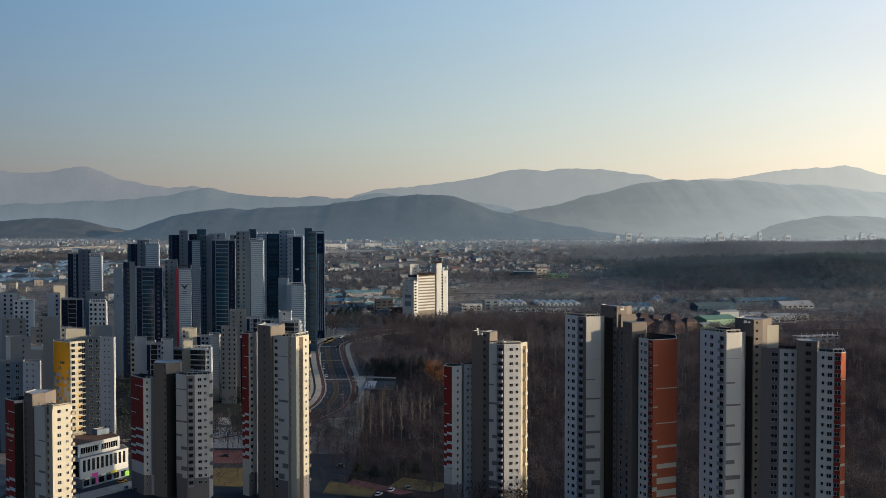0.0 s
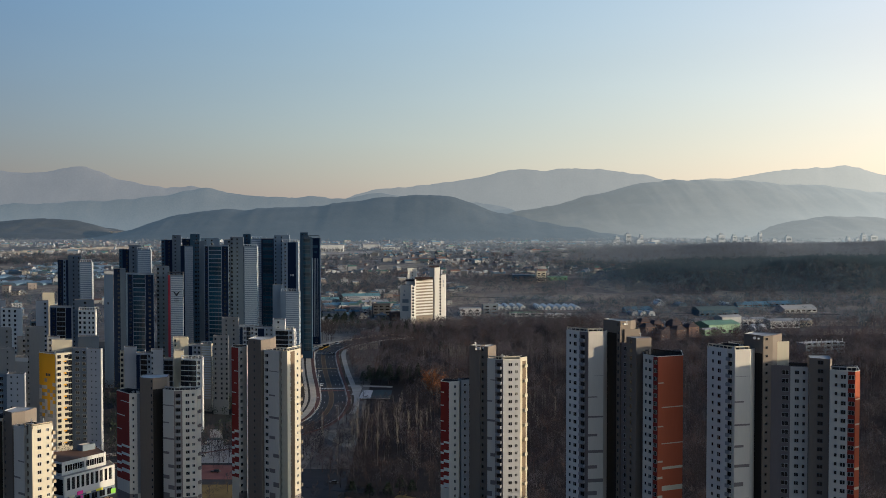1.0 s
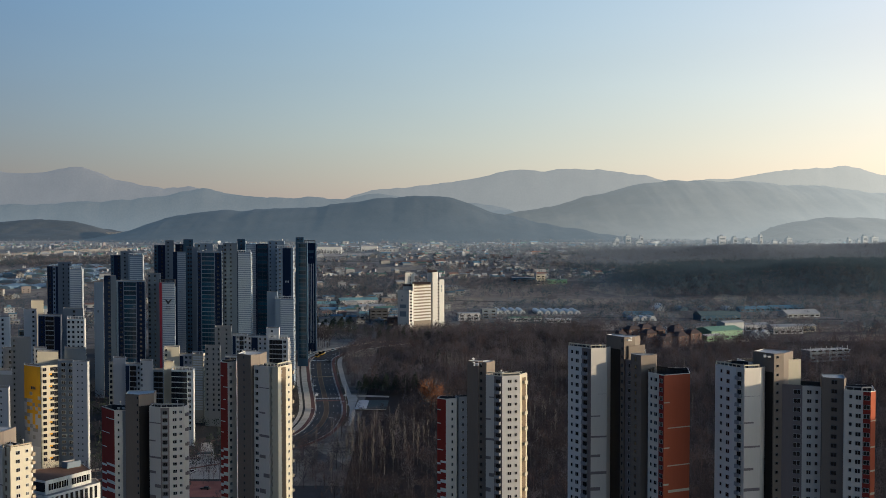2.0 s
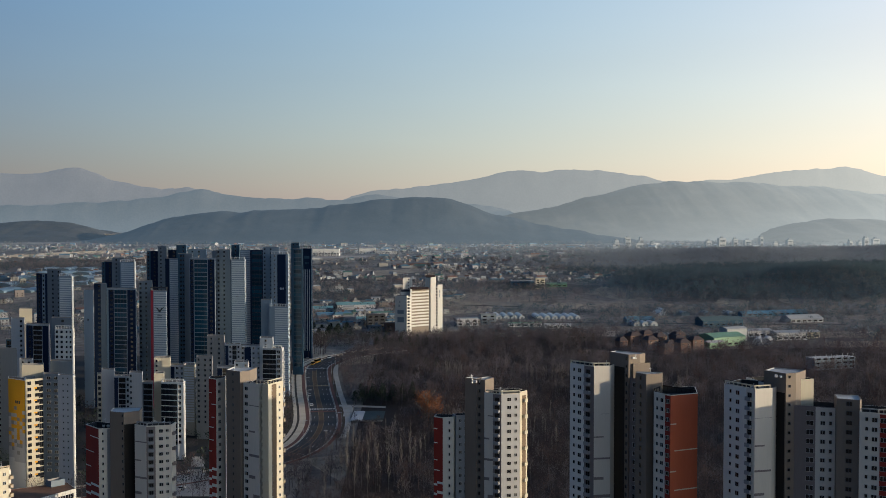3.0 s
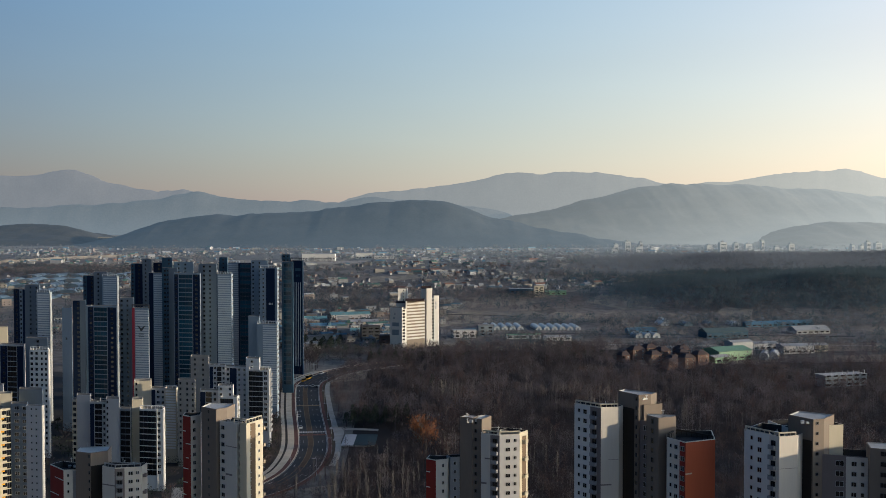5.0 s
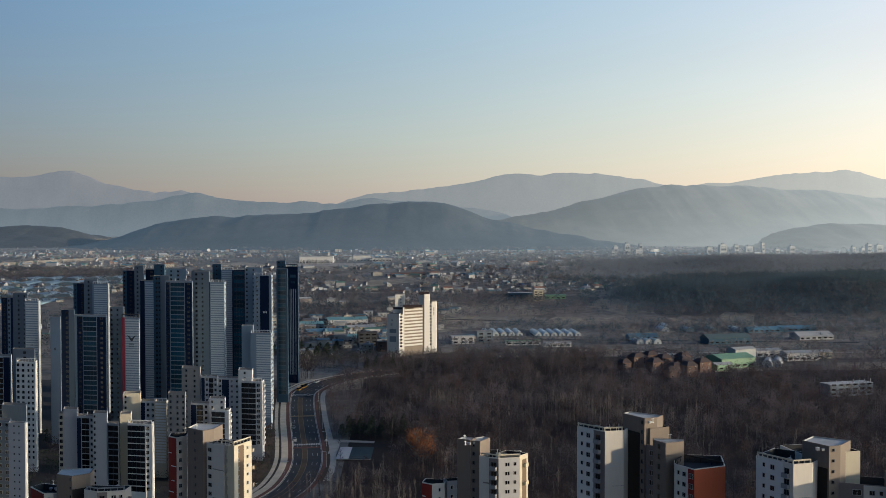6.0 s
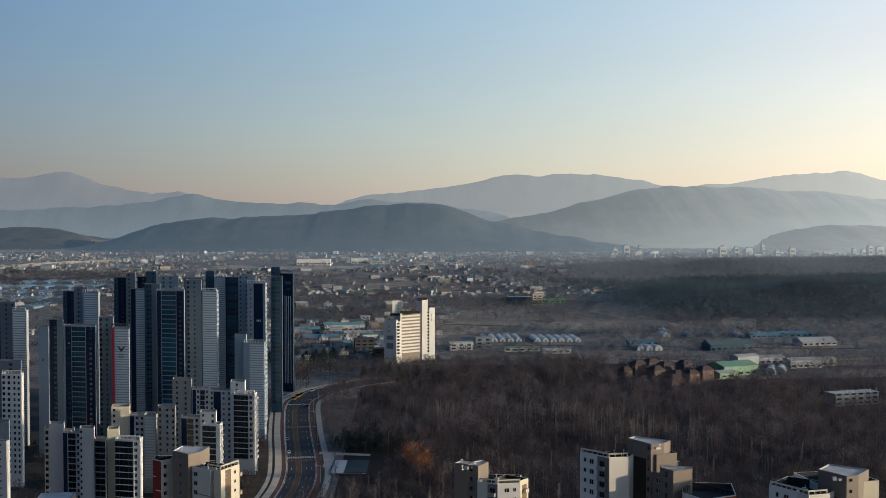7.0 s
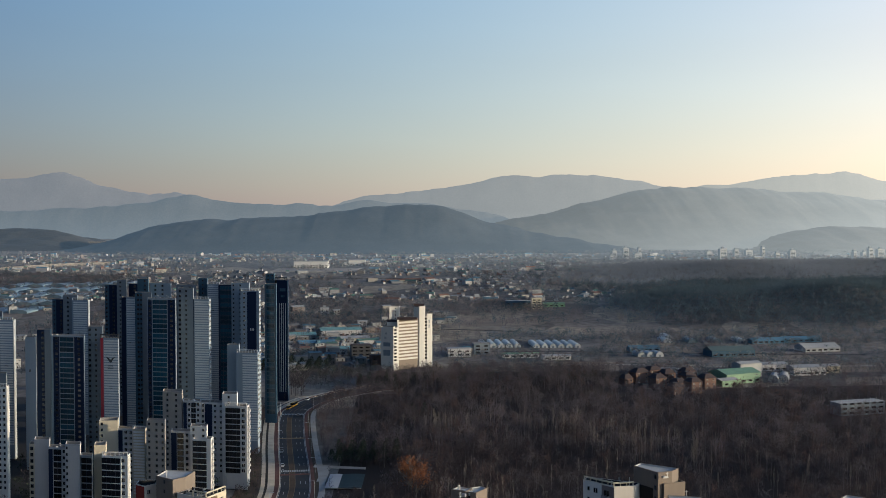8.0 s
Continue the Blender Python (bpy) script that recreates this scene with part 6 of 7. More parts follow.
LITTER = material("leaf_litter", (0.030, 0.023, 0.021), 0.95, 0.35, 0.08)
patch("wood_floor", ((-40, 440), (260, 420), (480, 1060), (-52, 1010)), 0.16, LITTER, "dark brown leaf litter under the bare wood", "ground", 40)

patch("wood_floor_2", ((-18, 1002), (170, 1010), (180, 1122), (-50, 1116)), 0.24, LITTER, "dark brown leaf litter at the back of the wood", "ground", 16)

# ---- commercial building ----
t = thing("commercial_building", (-156, 505, 0.5), "low white commercial building with shops and a brown roof", "commercial building")
t["group"] = ""
wing(t, "shop_floor", ((-154.8, 492.0), (-141.3, 515.4)), 16, 0.4, 4.6, GREY, ((("win", 0.08, 2.6, 2.4, GREYFRAME), ("win", 0.24, 2.6, 2.4, GREYFRAME), ("win", 0.40, 2.6, 2.4, GREYFRAME), ("win", 0.56, 2.6, 2.4, GREYFRAME), ("win", 0.72, 2.6, 2.4, GREYFRAME), ("win", 0.88, 2.6, 2.4, GREYFRAME)),), fh=3.8, start=0.2, parapet=0.2)
wing(t, "upper_storey", ((-170.0, 500.4), (-155.6, 491.6), (-141.6, 515.9)), 9, 4.6, 13.4, IVORY, ((("panel", 0.05, 0.95, GLASS, 1.2, 1.0),), tuple(("win", 0.08 + 0.092 * k, 1.25, 4.6, GREYFRAME) for k in range(10))), fh=8, start=0.2, parapet=0.8)
wing(t, "top_floor", ((-169.0, 503.8), (-158.4, 497.6), (-146.2, 518.6)), 13, 12.6, 18.2, IVORY, ((("panel", 0.02, 0.98, GLASS, 0.8, 1.0),), (("panel", 0.06, 0.48, GLASS, 1.6, 1.4), ("panel", 0.54, 0.96, GLASS, 1.6, 1.4)) + tuple(("fin", 0.06 + 0.055 * k, 0.15, 0.14, FRAME) for k in range(17))), fh=6, start=0.2, parapet=0.2, roof=RUSTROOF)
wing(t, "stair_core", ((-157, 521), (-153, 526)), 4, 12.6, 20.6, GREY)
SIGNS = (("pink_sign", (0.75, 0.03, 0.28), 0.26, 3.0, 1.5, 4.1), ("pink_poster", (0.60, 0.05, 0.30), 0.29, 1.3, 2.6, 1.0), ("yellow_sign", (0.80, 0.70, 0.04), 0.66, 3.6, 0.9, 3.6), ("pale_sign", (0.70, 0.66, 0.45), 0.1, 2.6, 0.9, 3.6), ("pale_sign", (0.70, 0.66, 0.45), 0.44, 2.4, 0.8, 3.6), ("green_sign", (0.22, 0.55, 0.05), 0.95, 2.6, 2.0, 0.8))
for name, col, u, w, h, z in SIGNS:
    p = Vector((-154.8, 492.0)).lerp(Vector((-141.3, 515.4)), u)
    bm = bmesh.new()
    add_box(bm, -w / 2, -0.35, 0, w / 2, 0.05, h)
    ob = part("shop_sign", bm, material(name, col, 0.5, 0.08), t)
    ob.matrix_basis = pose(p.x + 156, p.y - 505, z, 0, 0, 60)


# ---- vehicles ----
TYRE = material("tyre_rubber", (0.02, 0.02, 0.02), 0.9, 0.1)


def vehicle(x, y, turn, paint, label, long=4.5, wide=1.8, tall=1.45, name="car", bus=False):
    """A vehicle: lower body with bonnet, glazed cabin with roof, four wheels, lamps."""
    e = thing(name, (x, y, float(ground_z(x, y)) + 0.13), label, name, "vehicles", turn)
    bm = bmesh.new()
    h = tall * (0.55 if not bus else 0.45)
    v = add_box(bm, -wide / 2, -long / 2, 0.25, wide / 2, long / 2, h)
    bmesh.ops.bevel(bm, geom=bm.edges[:], offset=0.12, segments=2, affect="EDGES")
    part("body", bm, paint, e)
    bm = bmesh.new()
    f, b = (0.14, 0.36) if not bus else (0.47, 0.48)
    v = add_box(bm, -wide * 0.46, -long * b, h - 0.02, wide * 0.46, long * f, tall - 0.08)
    for k in v[4:]:
        k.co.x *= 0.86
        k.co.y *= 0.84 if not bus else 0.99
    part("cabin", bm, GLASS, e)
    bm = bmesh.new()
    k = 0.84 if not bus else 0.99
    add_box(bm, -wide * 0.41, -long * b * k, tall - 0.08, wide * 0.41, long * f * k, tall)
    part("roof", bm, paint, e)
    for sx in (-1, 1):
        for sy in (-0.31, 0.31):
            bm = bmesh.new()
            bmesh.ops.create_cone(bm, cap_ends=True, segments=12, radius1=0.33, radius2=0.33, depth=0.22, matrix=Matrix.Rotation(radians(90), 4, "Y"))
            ob = part("wheel", bm, TYRE, e)
            ob.matrix_basis = pose(sx * wide * 0.44, sy * long, 0.33)
        bm = bmesh.new()
        add_box(bm, -0.18, -0.05, -0.08, 0.18, 0.05, 0.08)
        ob = part("headlight", bm, FRAME, e)
        ob.matrix_basis = pose(sx * wide * 0.33, long / 2, h * 0.75)
    return e


CARWHITE = material("car_paint_white", (0.65, 0.65, 0.65), 0.3, 0.03, coat=0.5)
CARDARK = material("car_paint_dark", (0.03, 0.032, 0.036), 0.3, 0.05, coat=0.5)
CARSILVER = material("car_paint_silver", (0.32, 0.33, 0.34), 0.3, 0.04, metal=0.4, coat=0.5)
CARYELLOW = material("bus_paint_yellow", (0.62, 0.33, 0.03), 0.35, 0.05, coat=0.4)
CARORANGE = material("taxi_paint_orange", (0.70, 0.30, 0.02), 0.35, 0.05, coat=0.4)
CARBLUE = material("car_paint_blue", (0.05, 0.16, 0.30), 0.35, 0.05, coat=0.4)


def on_road(y, offset, paint, label, back=False, **kw):
    i = min(range(len(FINE)), key=lambda k: abs(FINE[k].y - y))
    p, s = along(FINE)[i]
    q = p + s * offset
    return vehicle(q.x, q.y, math.degrees(math.atan2(s.y, s.x)) + (180 if back else 0), paint, label, **kw)


on_road(820, -7.3, CARSILVER, "silver car driving on the asphalt road", True)
on_road(788, -7.3, CARWHITE, "white car waiting before the zebra crossing", True)
on_road(929, 3.0, CARSILVER, "silver car beyond the far zebra crossing")
on_road(926, 5.9, CARDARK, "dark car beyond the far zebra crossing")
on_road(984, -6.5, CARWHITE, "white van on the bend of the road", long=5.2, tall=2.0)
on_road(962, -7.0, CARYELLOW, "yellow bus at the bend of the road", True, long=10.5, wide=2.5, tall=3.0, name="bus", bus=True)
on_road(990, -3.2, CARDARK, "dark car on the bend of the road")
on_road(952, -7.0, CARYELLOW, "yellow minibus at the bend of the road", True, long=6.5, wide=2.1, tall=2.5, name="bus", bus=True)
vehicle(-141.0, 503.5, -28, CARORANGE, "orange taxi beside the shop pavement")
for k, (x, y, m, w) in enumerate(((-136, 492, CARBLUE, "blue"), (-131, 488, CARDARK, "dark"), (-118, 585, CARWHITE, "white"), (-101, 592, CARSILVER, "silver"), (-105, 553, CARDARK, "dark"), (-22, 488, CARWHITE, "white"), (-15, 492, CARSILVER, "silver"), (-48, 532, CARDARK, "dark"), (-27, 481, CARWHITE, "white"))):
    vehicle(x, y, (15, 80, -20)[k % 3], m, "%s car parked near the towers" % w)


# ---- street lamps ----
def lamp(x, y, turn):
    e = thing("street_lamp", (x, y, float(ground_z(x, y)) + 0.1), "slim grey street lamp beside the road", "street lamp", "street lamps", turn)
    bm = bmesh.new()
    bmesh.ops.create_cone(bm, cap_ends=True, segments=6, radius1=0.09, radius2=0.05, depth=9, matrix=Matrix.Translation((0, 0, 4.5)))
    part("pole", bm, METAL, e)
    bm = bmesh.new()
    add_box(bm, -0.05, -0.05, 8.9, 2.0, 0.05, 9.0)
    part("arm", bm, METAL, e)
    bm = bmesh.new()
    add_box(bm, 1.6, -0.16, 8.8, 2.4, 0.16, 8.92)
    part("lamp_head", bm, METAL, e)
    return e


first_lamp = None
for k in range(18):
    i = int(len(FINE) * (0.22 + 0.042 * k))
    p, s = along(FINE)[min(i, len(FINE) - 1)]
    o = -9.05 if k % 2 else 10.6
    q = p + s * o
    turn = math.degrees(math.atan2(s.y, s.x)) + (0 if k % 2 else 180)
    if first_lamp is None:
        first_lamp = lamp(q.x, q.y, turn)
    else:
        copy_thing(first_lamp, pose(q.x, q.y, float(ground_z(q.x, q.y)) + 0.1, 0, 0, turn))


# ---- single trees ----
def single_tree(x, y, h, seed, bark, crown, twigs, label, spread=0.36, leafy=False, first=0.28, group="single trees", slim=1.0):
    e = thing("tree", (x, y, float(ground_z(x, y))), label, "tree", group)
    tris = bare_tree(seed, twigs, spread, 1.0, leafy, first) * np.array((h * slim, h * slim, h))
    for name, tt, m in (("trunk", tris[:66], bark), ("crown", tris[66:], crown)):
        verts = tt.reshape(-1, 3).tolist()
        ob = mesh_object(name, verts, [(i, i + 1, i + 2) for i in range(0, len(verts), 3)], [m], e)
    return e


def pine(x, y, h, seed, label="dark green pine tree"):
    r = random.Random(seed)
    e = thing("pine_tree", (x, y, float(ground_z(x, y))), label, "tree", "pines", 0)
    bm = bmesh.new()
    bmesh.ops.create_cone(bm, cap_ends=True, segments=6, radius1=0.22, radius2=0.06, depth=h * 0.95, matrix=Matrix.Translation((0, 0, h * 0.47)))
    part("trunk", bm, BARK, e)
    verts, faces = [], []
    for _ in range(420):
        z = r.uniform(0.3, 1.0)
        rad = (1.08 - z) * 0.42 * h * math.sqrt(r.random())
        a = r.uniform(0, 6.28)
        c = Vector((math.cos(a) * rad, math.sin(a) * rad, z * h))
        d = Vector((math.cos(a), math.sin(a), r.uniform(-0.4, 0.5))).normalized() * r.uniform(0.5, 1.1)
        s = d.cross(Vector((r.uniform(-1, 1), r.uniform(-1, 1), 1))).normalized() * r.uniform(0.15, 0.35)
        k = len(verts)
        verts += [tuple(c - s), tuple(c + s), tuple(c + d)]
        faces.append((k, k + 1, k + 2))
    mesh_object("crown", verts, faces, [PINE], e)
    return e


rust = thing("rust_tree", (-4.7, 717.8, float(ground_z(-4.7, 717.8))), "large tree with pale limbs and rust-brown withered leaves", "tree")
for name, tris, mat in (("trunk", bare_tree(301, 300, 0.40, 1.0, False, 0.16) * 21, PALEBARK), ("crown", wood_tree(302, 1700, 0.36, 0.20) * 22.5, RUSTLEAF)):
    mesh_object(name, [tuple(p) for p in tris.reshape(-1, 3)], [(3 * k, 3 * k + 1, 3 * k + 2) for k in range(len(tris))], [mat], rust)
PALE = [(-44, 590, 17), (-41, 586, 19), (-36, 565, 16), (-30, 565, 18), (-21, 577, 18), (-27, 590, 17), (-12, 620, 18), (-7, 620, 16), (-16, 600, 17), (-10, 598, 15), (3, 640, 17), (9, 632, 15)]
PALE += [(30 + 13 * math.sin(k * 2.1) + 11 * k, 640 + 45 * math.cos(k * 1.7) - 3 * k, 14 + 3 * math.sin(k * 5.0)) for k in range(6)]
for k, (x, y, h) in enumerate(PALE):
    single_tree(x, y, h, 320 + k % 7, PALEBARK, PALEBARK, 90, "slender bare tree with pale bark in the wood", 0.12, False, 0.34, "pale bare trees", 0.45)
for k, (x, y, h) in enumerate(((-30, 505, 7), (-22, 503, 8), (-17, 516, 8), (-12, 511, 7), (-38, 513, 6), (-52, 790, 9), (-46, 800, 10), (-40, 806, 9), (-34, 796, 10), (-50, 815, 9), (-28, 812, 9), (-8, 925, 10), (0, 930, 9), (-96, 668, 6), (-98, 676, 7), (-92, 655, 6), (-100, 690, 7), (-94, 700, 6), (-22, 820, 9), (-16, 806, 8)) + tuple((-48 + 6.5 * (k % 6), 786 + 9 * (k // 6) + 3 * (k % 2), 9.5 + k % 3) for k in range(18)) + tuple((-52 + 7 * (k % 6), 1030 + 10 * (k // 6) + 4 * (k % 2), 9 + k % 4) for k in range(18)) + tuple((-142 + 8 * (k % 8), 1112 + 11 * (k // 8) + 4 * (k % 3), 9 + k % 4) for k in range(32))):
    pine(x, y, h, 400 + k)
for k in range(26):
    p, s = along(FINE)[int(len(FINE) * (0.2 + 0.026 * k))]
    q = p + s * (-20.5 if k % 2 else 18.0)
    single_tree(q.x, q.y, 6.0 + (k * 7 % 5) * 0.6, 340 + k % 5, BARK, BARK, 70, "young bare street tree beside the road", 0.3, False, 0.3, "street trees")
for k in range(34):
    x, y = -175 + (k * 37 % 140), 470 + (k * 53 % 90)
    if -170 < x < -128 and 480 < y < 530 or (x + 116) ** 2 + (y - 490) ** 2 < 480 or (x + 68) ** 2 + (y - 482) ** 2 < 420:
        continue
    single_tree(x, y, 6.5 + k % 4, 360 + k % 5, BARK, BARK, 70, "small bare tree in the yard", 0.34, False, 0.26, "yard trees")
for k in range(12):
    single_tree(-110 + 3.1 * (k % 6) + 0.8 * (k % 5), 1004 + 7 * (k // 6) + 3 * (k % 3), 13 + k % 4, 370 + k % 5, BARK, BARK, 110, "tall bare tree at the foot of the high-rise", 0.26, False, 0.3, "trees at the bend")

for k in range(44):
    a = k * 2.399
    x, y = -30 + 24 * math.cos(a) * math.sqrt((k + 1) / 60), 500 + 17 * math.sin(a) * math.sqrt((k + 1) / 60)
    single_tree(x, y, 1.6 + (k * 7 % 5) * 0.35, 380 + k % 6, BARK, (BARKRED, LAWN, PINE, BARKGREY)[k % 4], 150, "low winter shrub at the edge of the wood", 0.6, True, 0.05, "shrubs")
for k in range(24):
    x, y = -108 + (k * 17 % 24), 497 + (k * 29 % 36)
    single_tree(x, y, 1.5 + (k * 7 % 5) * 0.4, 380 + k % 6, BARK, (BARKRED, LAWN, PINE)[k % 3], 150, "low winter shrub on the dry lawn", 0.6, True, 0.05, "lawn shrubs")

# ---- flat paved court in the wood ----
# the flat court is built as a low slab with slightly arched surfaces
t = thing("community_hall", (-41, 752, float(ground_z(-41, 752))), "low flat court with pale and teal surfaces", "hall")
bm = bmesh.new()
add_box(bm, -9, -16, 0, 9, 14, 0.7)
part("wall", bm, LIGHT, t)
for k, (x0, x1, m) in enumerate(((-10, -3, LIGHT), (-3, 9.5, TEALROOF))):
    bm = bmesh.new()
    rows = [[bm.verts.new((x0 + (x1 - x0) * i / 8, y, 0.7 + 0.25 * math.sin(math.pi * i / 8) + 0.06 * k)) for i in range(9)] for y in (-17, 15)]
    for i in range(8):
        bm.faces.new((rows[0][i], rows[0][i + 1], rows[1][i + 1], rows[1][i]))
    for r_ in rows:
        bm.faces.new(r_)
    part("roof", bm, m, t)
patch("court_path", ((-62, 783), (-32, 778), (-32, 783), (-62, 789)), 0.22, PAVING, "pale path to the court", "path")
patch("court_yard", ((-57, 752), (-52, 752), (-52, 783), (-57, 783)), 0.2, PAVING, "pale paved yard beside the court", "yard")
t = thing("pavilion", (-118, 616, 1.9), "small pavilion with a teal roof on the plaza", "pavilion")
bm = bmesh.new()
add_box(bm, -3.6, -2.2, 2.6, 3.6, 2.2, 2.9)
part("roof", bm, TEALROOF, t)
for sx in (-3.2, 3.2):
    for sy in (-1.8, 1.8):
        bm = bmesh.new()
        add_box(bm, sx - 0.12, sy - 0.12, 0, sx + 0.12, sy + 0.12, 2.6)
        part("post", bm, METAL, t)

# ---- brick villas beyond the wood ----
VILLA = material("villa_brick", (0.155, 0.098, 0.080), 0.85, 0.2, 0.4)
SLATES = material("villa_slates", (0.058, 0.044, 0.044), 0.7, 0.2, 0.4)


def villa(x, y, w, d, h, turn):
    e = thing("villa", (x, y, float(ground_z(x, y)) - 0.2), "brown brick villa with a steep dark roof", "villa", "brick villas", turn)
    bm = bmesh.new()
    add_box(bm, -w / 2, -d / 2, 0, w / 2, d / 2, h)
    part("wall", bm, VILLA, e)
    bm = bmesh.new()
    v = add_box(bm, -w / 2 - 0.4, -d / 2 - 0.4, h, w / 2 + 0.4, d / 2 + 0.4, h + 3.0)
    for k in v[4:]:
        k.co.x *= 0.45
        k.co.y *= 0.45
    part("roof", bm, SLATES, e)
    bm = bmesh.new()
    add_box(bm, w * 0.2, -0.6, h + 1, w * 0.2 + 0.9, 0.6, h + 3.8)
    part("chimney", bm, VILLA, e)
    for i in range(int(h / 3)):
        for u in (-0.27, 0.27):
            shared("window", window_mesh(1.3, 1.4, FRAME, GLASS, 2), e, pose(w * u, -d / 2, 0.9 + 3 * i))
            shared("window", window_mesh(1.6, 1.5, FRAME, GLASS, 2), e, pose(w / 2, d * u, 0.9 + 3 * i, 0, 0, 90))
    return e


for x, y, w, d, h in ((162, 1048, 9, 9, 9), (176, 1062, 14, 11, 12), (190, 1075, 12, 11, 15), (199, 1056, 11, 11, 12), (186, 1030, 11, 11, 12), (203, 1026, 11, 11, 9), (214, 1042, 11, 11, 12), (219, 1066, 12, 11, 12), (228, 1030, 12, 11, 12), (196, 1004, 10, 10, 9), (212, 1010, 11, 11, 12)):
    villa(189 + (x - 193) * 0.92, 1045 + (y - 1040) * 0.9, w * 0.92, d * 0.92, 6 if h < 12 else 9, 24)

# ---- works and glasshouses ----
PALEROOF = material("pale_sheet_roof", (0.33, 0.34, 0.34), 0.7, 0.15, 0.5)
GREENROOF = material("green_sheet_roof", (0.14, 0.26, 0.16), 0.5, 0.15, 0.5)
BLUEROOF = material("blue_sheet_roof", (0.085, 0.19, 0.27), 0.7, 0.2, 0.3)
AQUAROOF = material("teal_sheet_roof", (0.13, 0.27, 0.27), 0.5, 0.2, 0.3)
FILM = material("glasshouse_film", (0.42, 0.44, 0.44), 0.35, 0.2, 0.6)
BLUEFILM = material("blue_glasshouse_film", (0.13, 0.19, 0.23), 0.4, 0.25, 0.4)


def arched(x, y, w, long, h, turn, m, label, group="glasshouses"):
    """A tunnel with a rounded roof, its end towards the south."""
    e = thing("glasshouse", (x, y, float(ground_z(x, y)) - 0.1), label, "glasshouse", group, turn)
    bm = bmesh.new()
    prof = [(-w / 2, 0)] + [(-w / 2 * math.cos(math.pi * i / 10), h * 0.35 + h * 0.65 * math.sin(math.pi * i / 10)) for i in range(11)] + [(w / 2, 0)]
    rows = [[bm.verts.new((px, py, pz)) for px, pz in prof] for py in (0, long)]
    for i in range(len(prof) - 1):
        bm.faces.new((rows[0][i], rows[0][i + 1], rows[1][i + 1], rows[1][i]))
    part("tunnel", bm, m, e)
    for py in (0.05, long - 0.05):
        bm = bmesh.new()
        bm.faces.new([bm.verts.new((px * 0.985, py, pz * 0.985)) for px, pz in prof])
        part("end_wall", bm, m, e)
    bm = bmesh.new()
    add_box(bm, -1.0, -0.08, 0, 1.0, 0.08, 2.2)
    part("door", bm, GREY, e)
    return e


for k in range(5):
    arched(58 + 8.2 * k, 1290, 6.6, 40, 4.4, 4, FILM, "white rounded plastic glasshouse")
for k in range(6):
    arched(110 + 8.2 * k, 1288, 6.6, 40, 4.0, 4, FILM, "white rounded plastic glasshouse")
for k in range(3):
    arched(203 + 8.5 * k, 1218, 7.5, 18, 5.0, 10, FILM, "white rounded plastic glasshouse")
for k in range(2):
    arched(281 + 9.2 * k, 1060 + 4 * k, 8.4, 22, 6.5, -20, PALEROOF, "white round-roofed store beside the works", "round-roofed stores")
for k in range(30):
    x, y = -690 + 34 * (k % 6) + 9 * (k // 6), 1560 + 95 * (k // 6) + 6 * (k % 6)
    arched(x, y, 26, 60, 5, -6 + k % 4, BLUEFILM, "broad blue-grey plastic glasshouse in the fields")
for k in range(7):
    arched(250 + 26 * (k % 6) + 8 * (k // 6), 1330 + 30 * (k // 6), 9, 24, 4.5, 6, BLUEFILM if k % 3 else FILM, "plastic glasshouse at the foot of the wooded hill")


def shed(x, y, w, d, h, turn, wall, roof, label, name="workshop", rise=0.25, rows=1):
    """A long works hall: wall block, pitched roof with eaves, window band, doors."""
    e = thing(name, (x, y, float(ground_z(x, y)) - 0.2), label, name, "works and stores", turn)
    bm = bmesh.new()
    add_box(bm, -w / 2, -d / 2, 0, w / 2, d / 2, h)
    part("wall", bm, wall, e)
    o, k = 0.6, h + d * 0.5 * rise
    bm = bmesh.new()
    v = [bm.verts.new(p) for p in ((-w / 2 - o, -d / 2 - o, h), (w / 2 + o, -d / 2 - o, h), (w / 2 + o, d / 2 + o, h), (-w / 2 - o, d / 2 + o, h), (-w / 2 - o, 0, k), (w / 2 + o, 0, k))]
    for f in ((0, 1, 5, 4), (2, 3, 4, 5), (1, 2, 5), (3, 0, 4), (3, 2, 1, 0)):
        bm.faces.new([v[i] for i in f])
    part("roof", bm, roof, e)
    for r_ in range(rows):
        n = max(2, int(w / 6))
        for i in range(n):
            shared("window", window_mesh(3.6, 1.4, GREYFRAME, GLASS, 3), e, pose(-w / 2 + w * (i + 0.5) / n, -d / 2, 1.4 + 3.2 * r_))
    return e


shed(252, 1070, 34, 24, 8, 24, GREENROOF, GREENROOF, "green sheet-metal factory hall")
shed(268, 1092, 22, 12, 12, 24, PALEROOF, PALEROOF, "pale factory hall behind the green one")
shed(240, 1050, 16, 12, 5, 24, GREENROOF, PALEROOF, "green store with a pale roof")
shed(322, 1105, 30, 14, 7, 12, LIGHT, PALEROOF, "white works hall with a pale roof")
shed(300, 1130, 24, 12, 6, 12, LIGHT, PALEROOF, "white works hall with a pale roof")
shed(345, 1118, 16, 12, 6, 12, CREAM, PALEROOF, "cream works hall with a pale roof")
shed(216, 1112, 30, 8, 4, -8, LIGHT, PALEROOF, "long low store with a pale roof")
school = shed(303, 934, 36, 12, 9, 17, GREY, LIDROOF, "long white school building with posts along its flat roof", "school", 0.04, 3)
for k in range(8):
    bm = bmesh.new()
    add_box(bm, -17 + 4.8 * k - 0.12, -5, 9, -17 + 4.8 * k + 0.12, -4.76, 12)
    part("roof_post", bm, METAL, school)
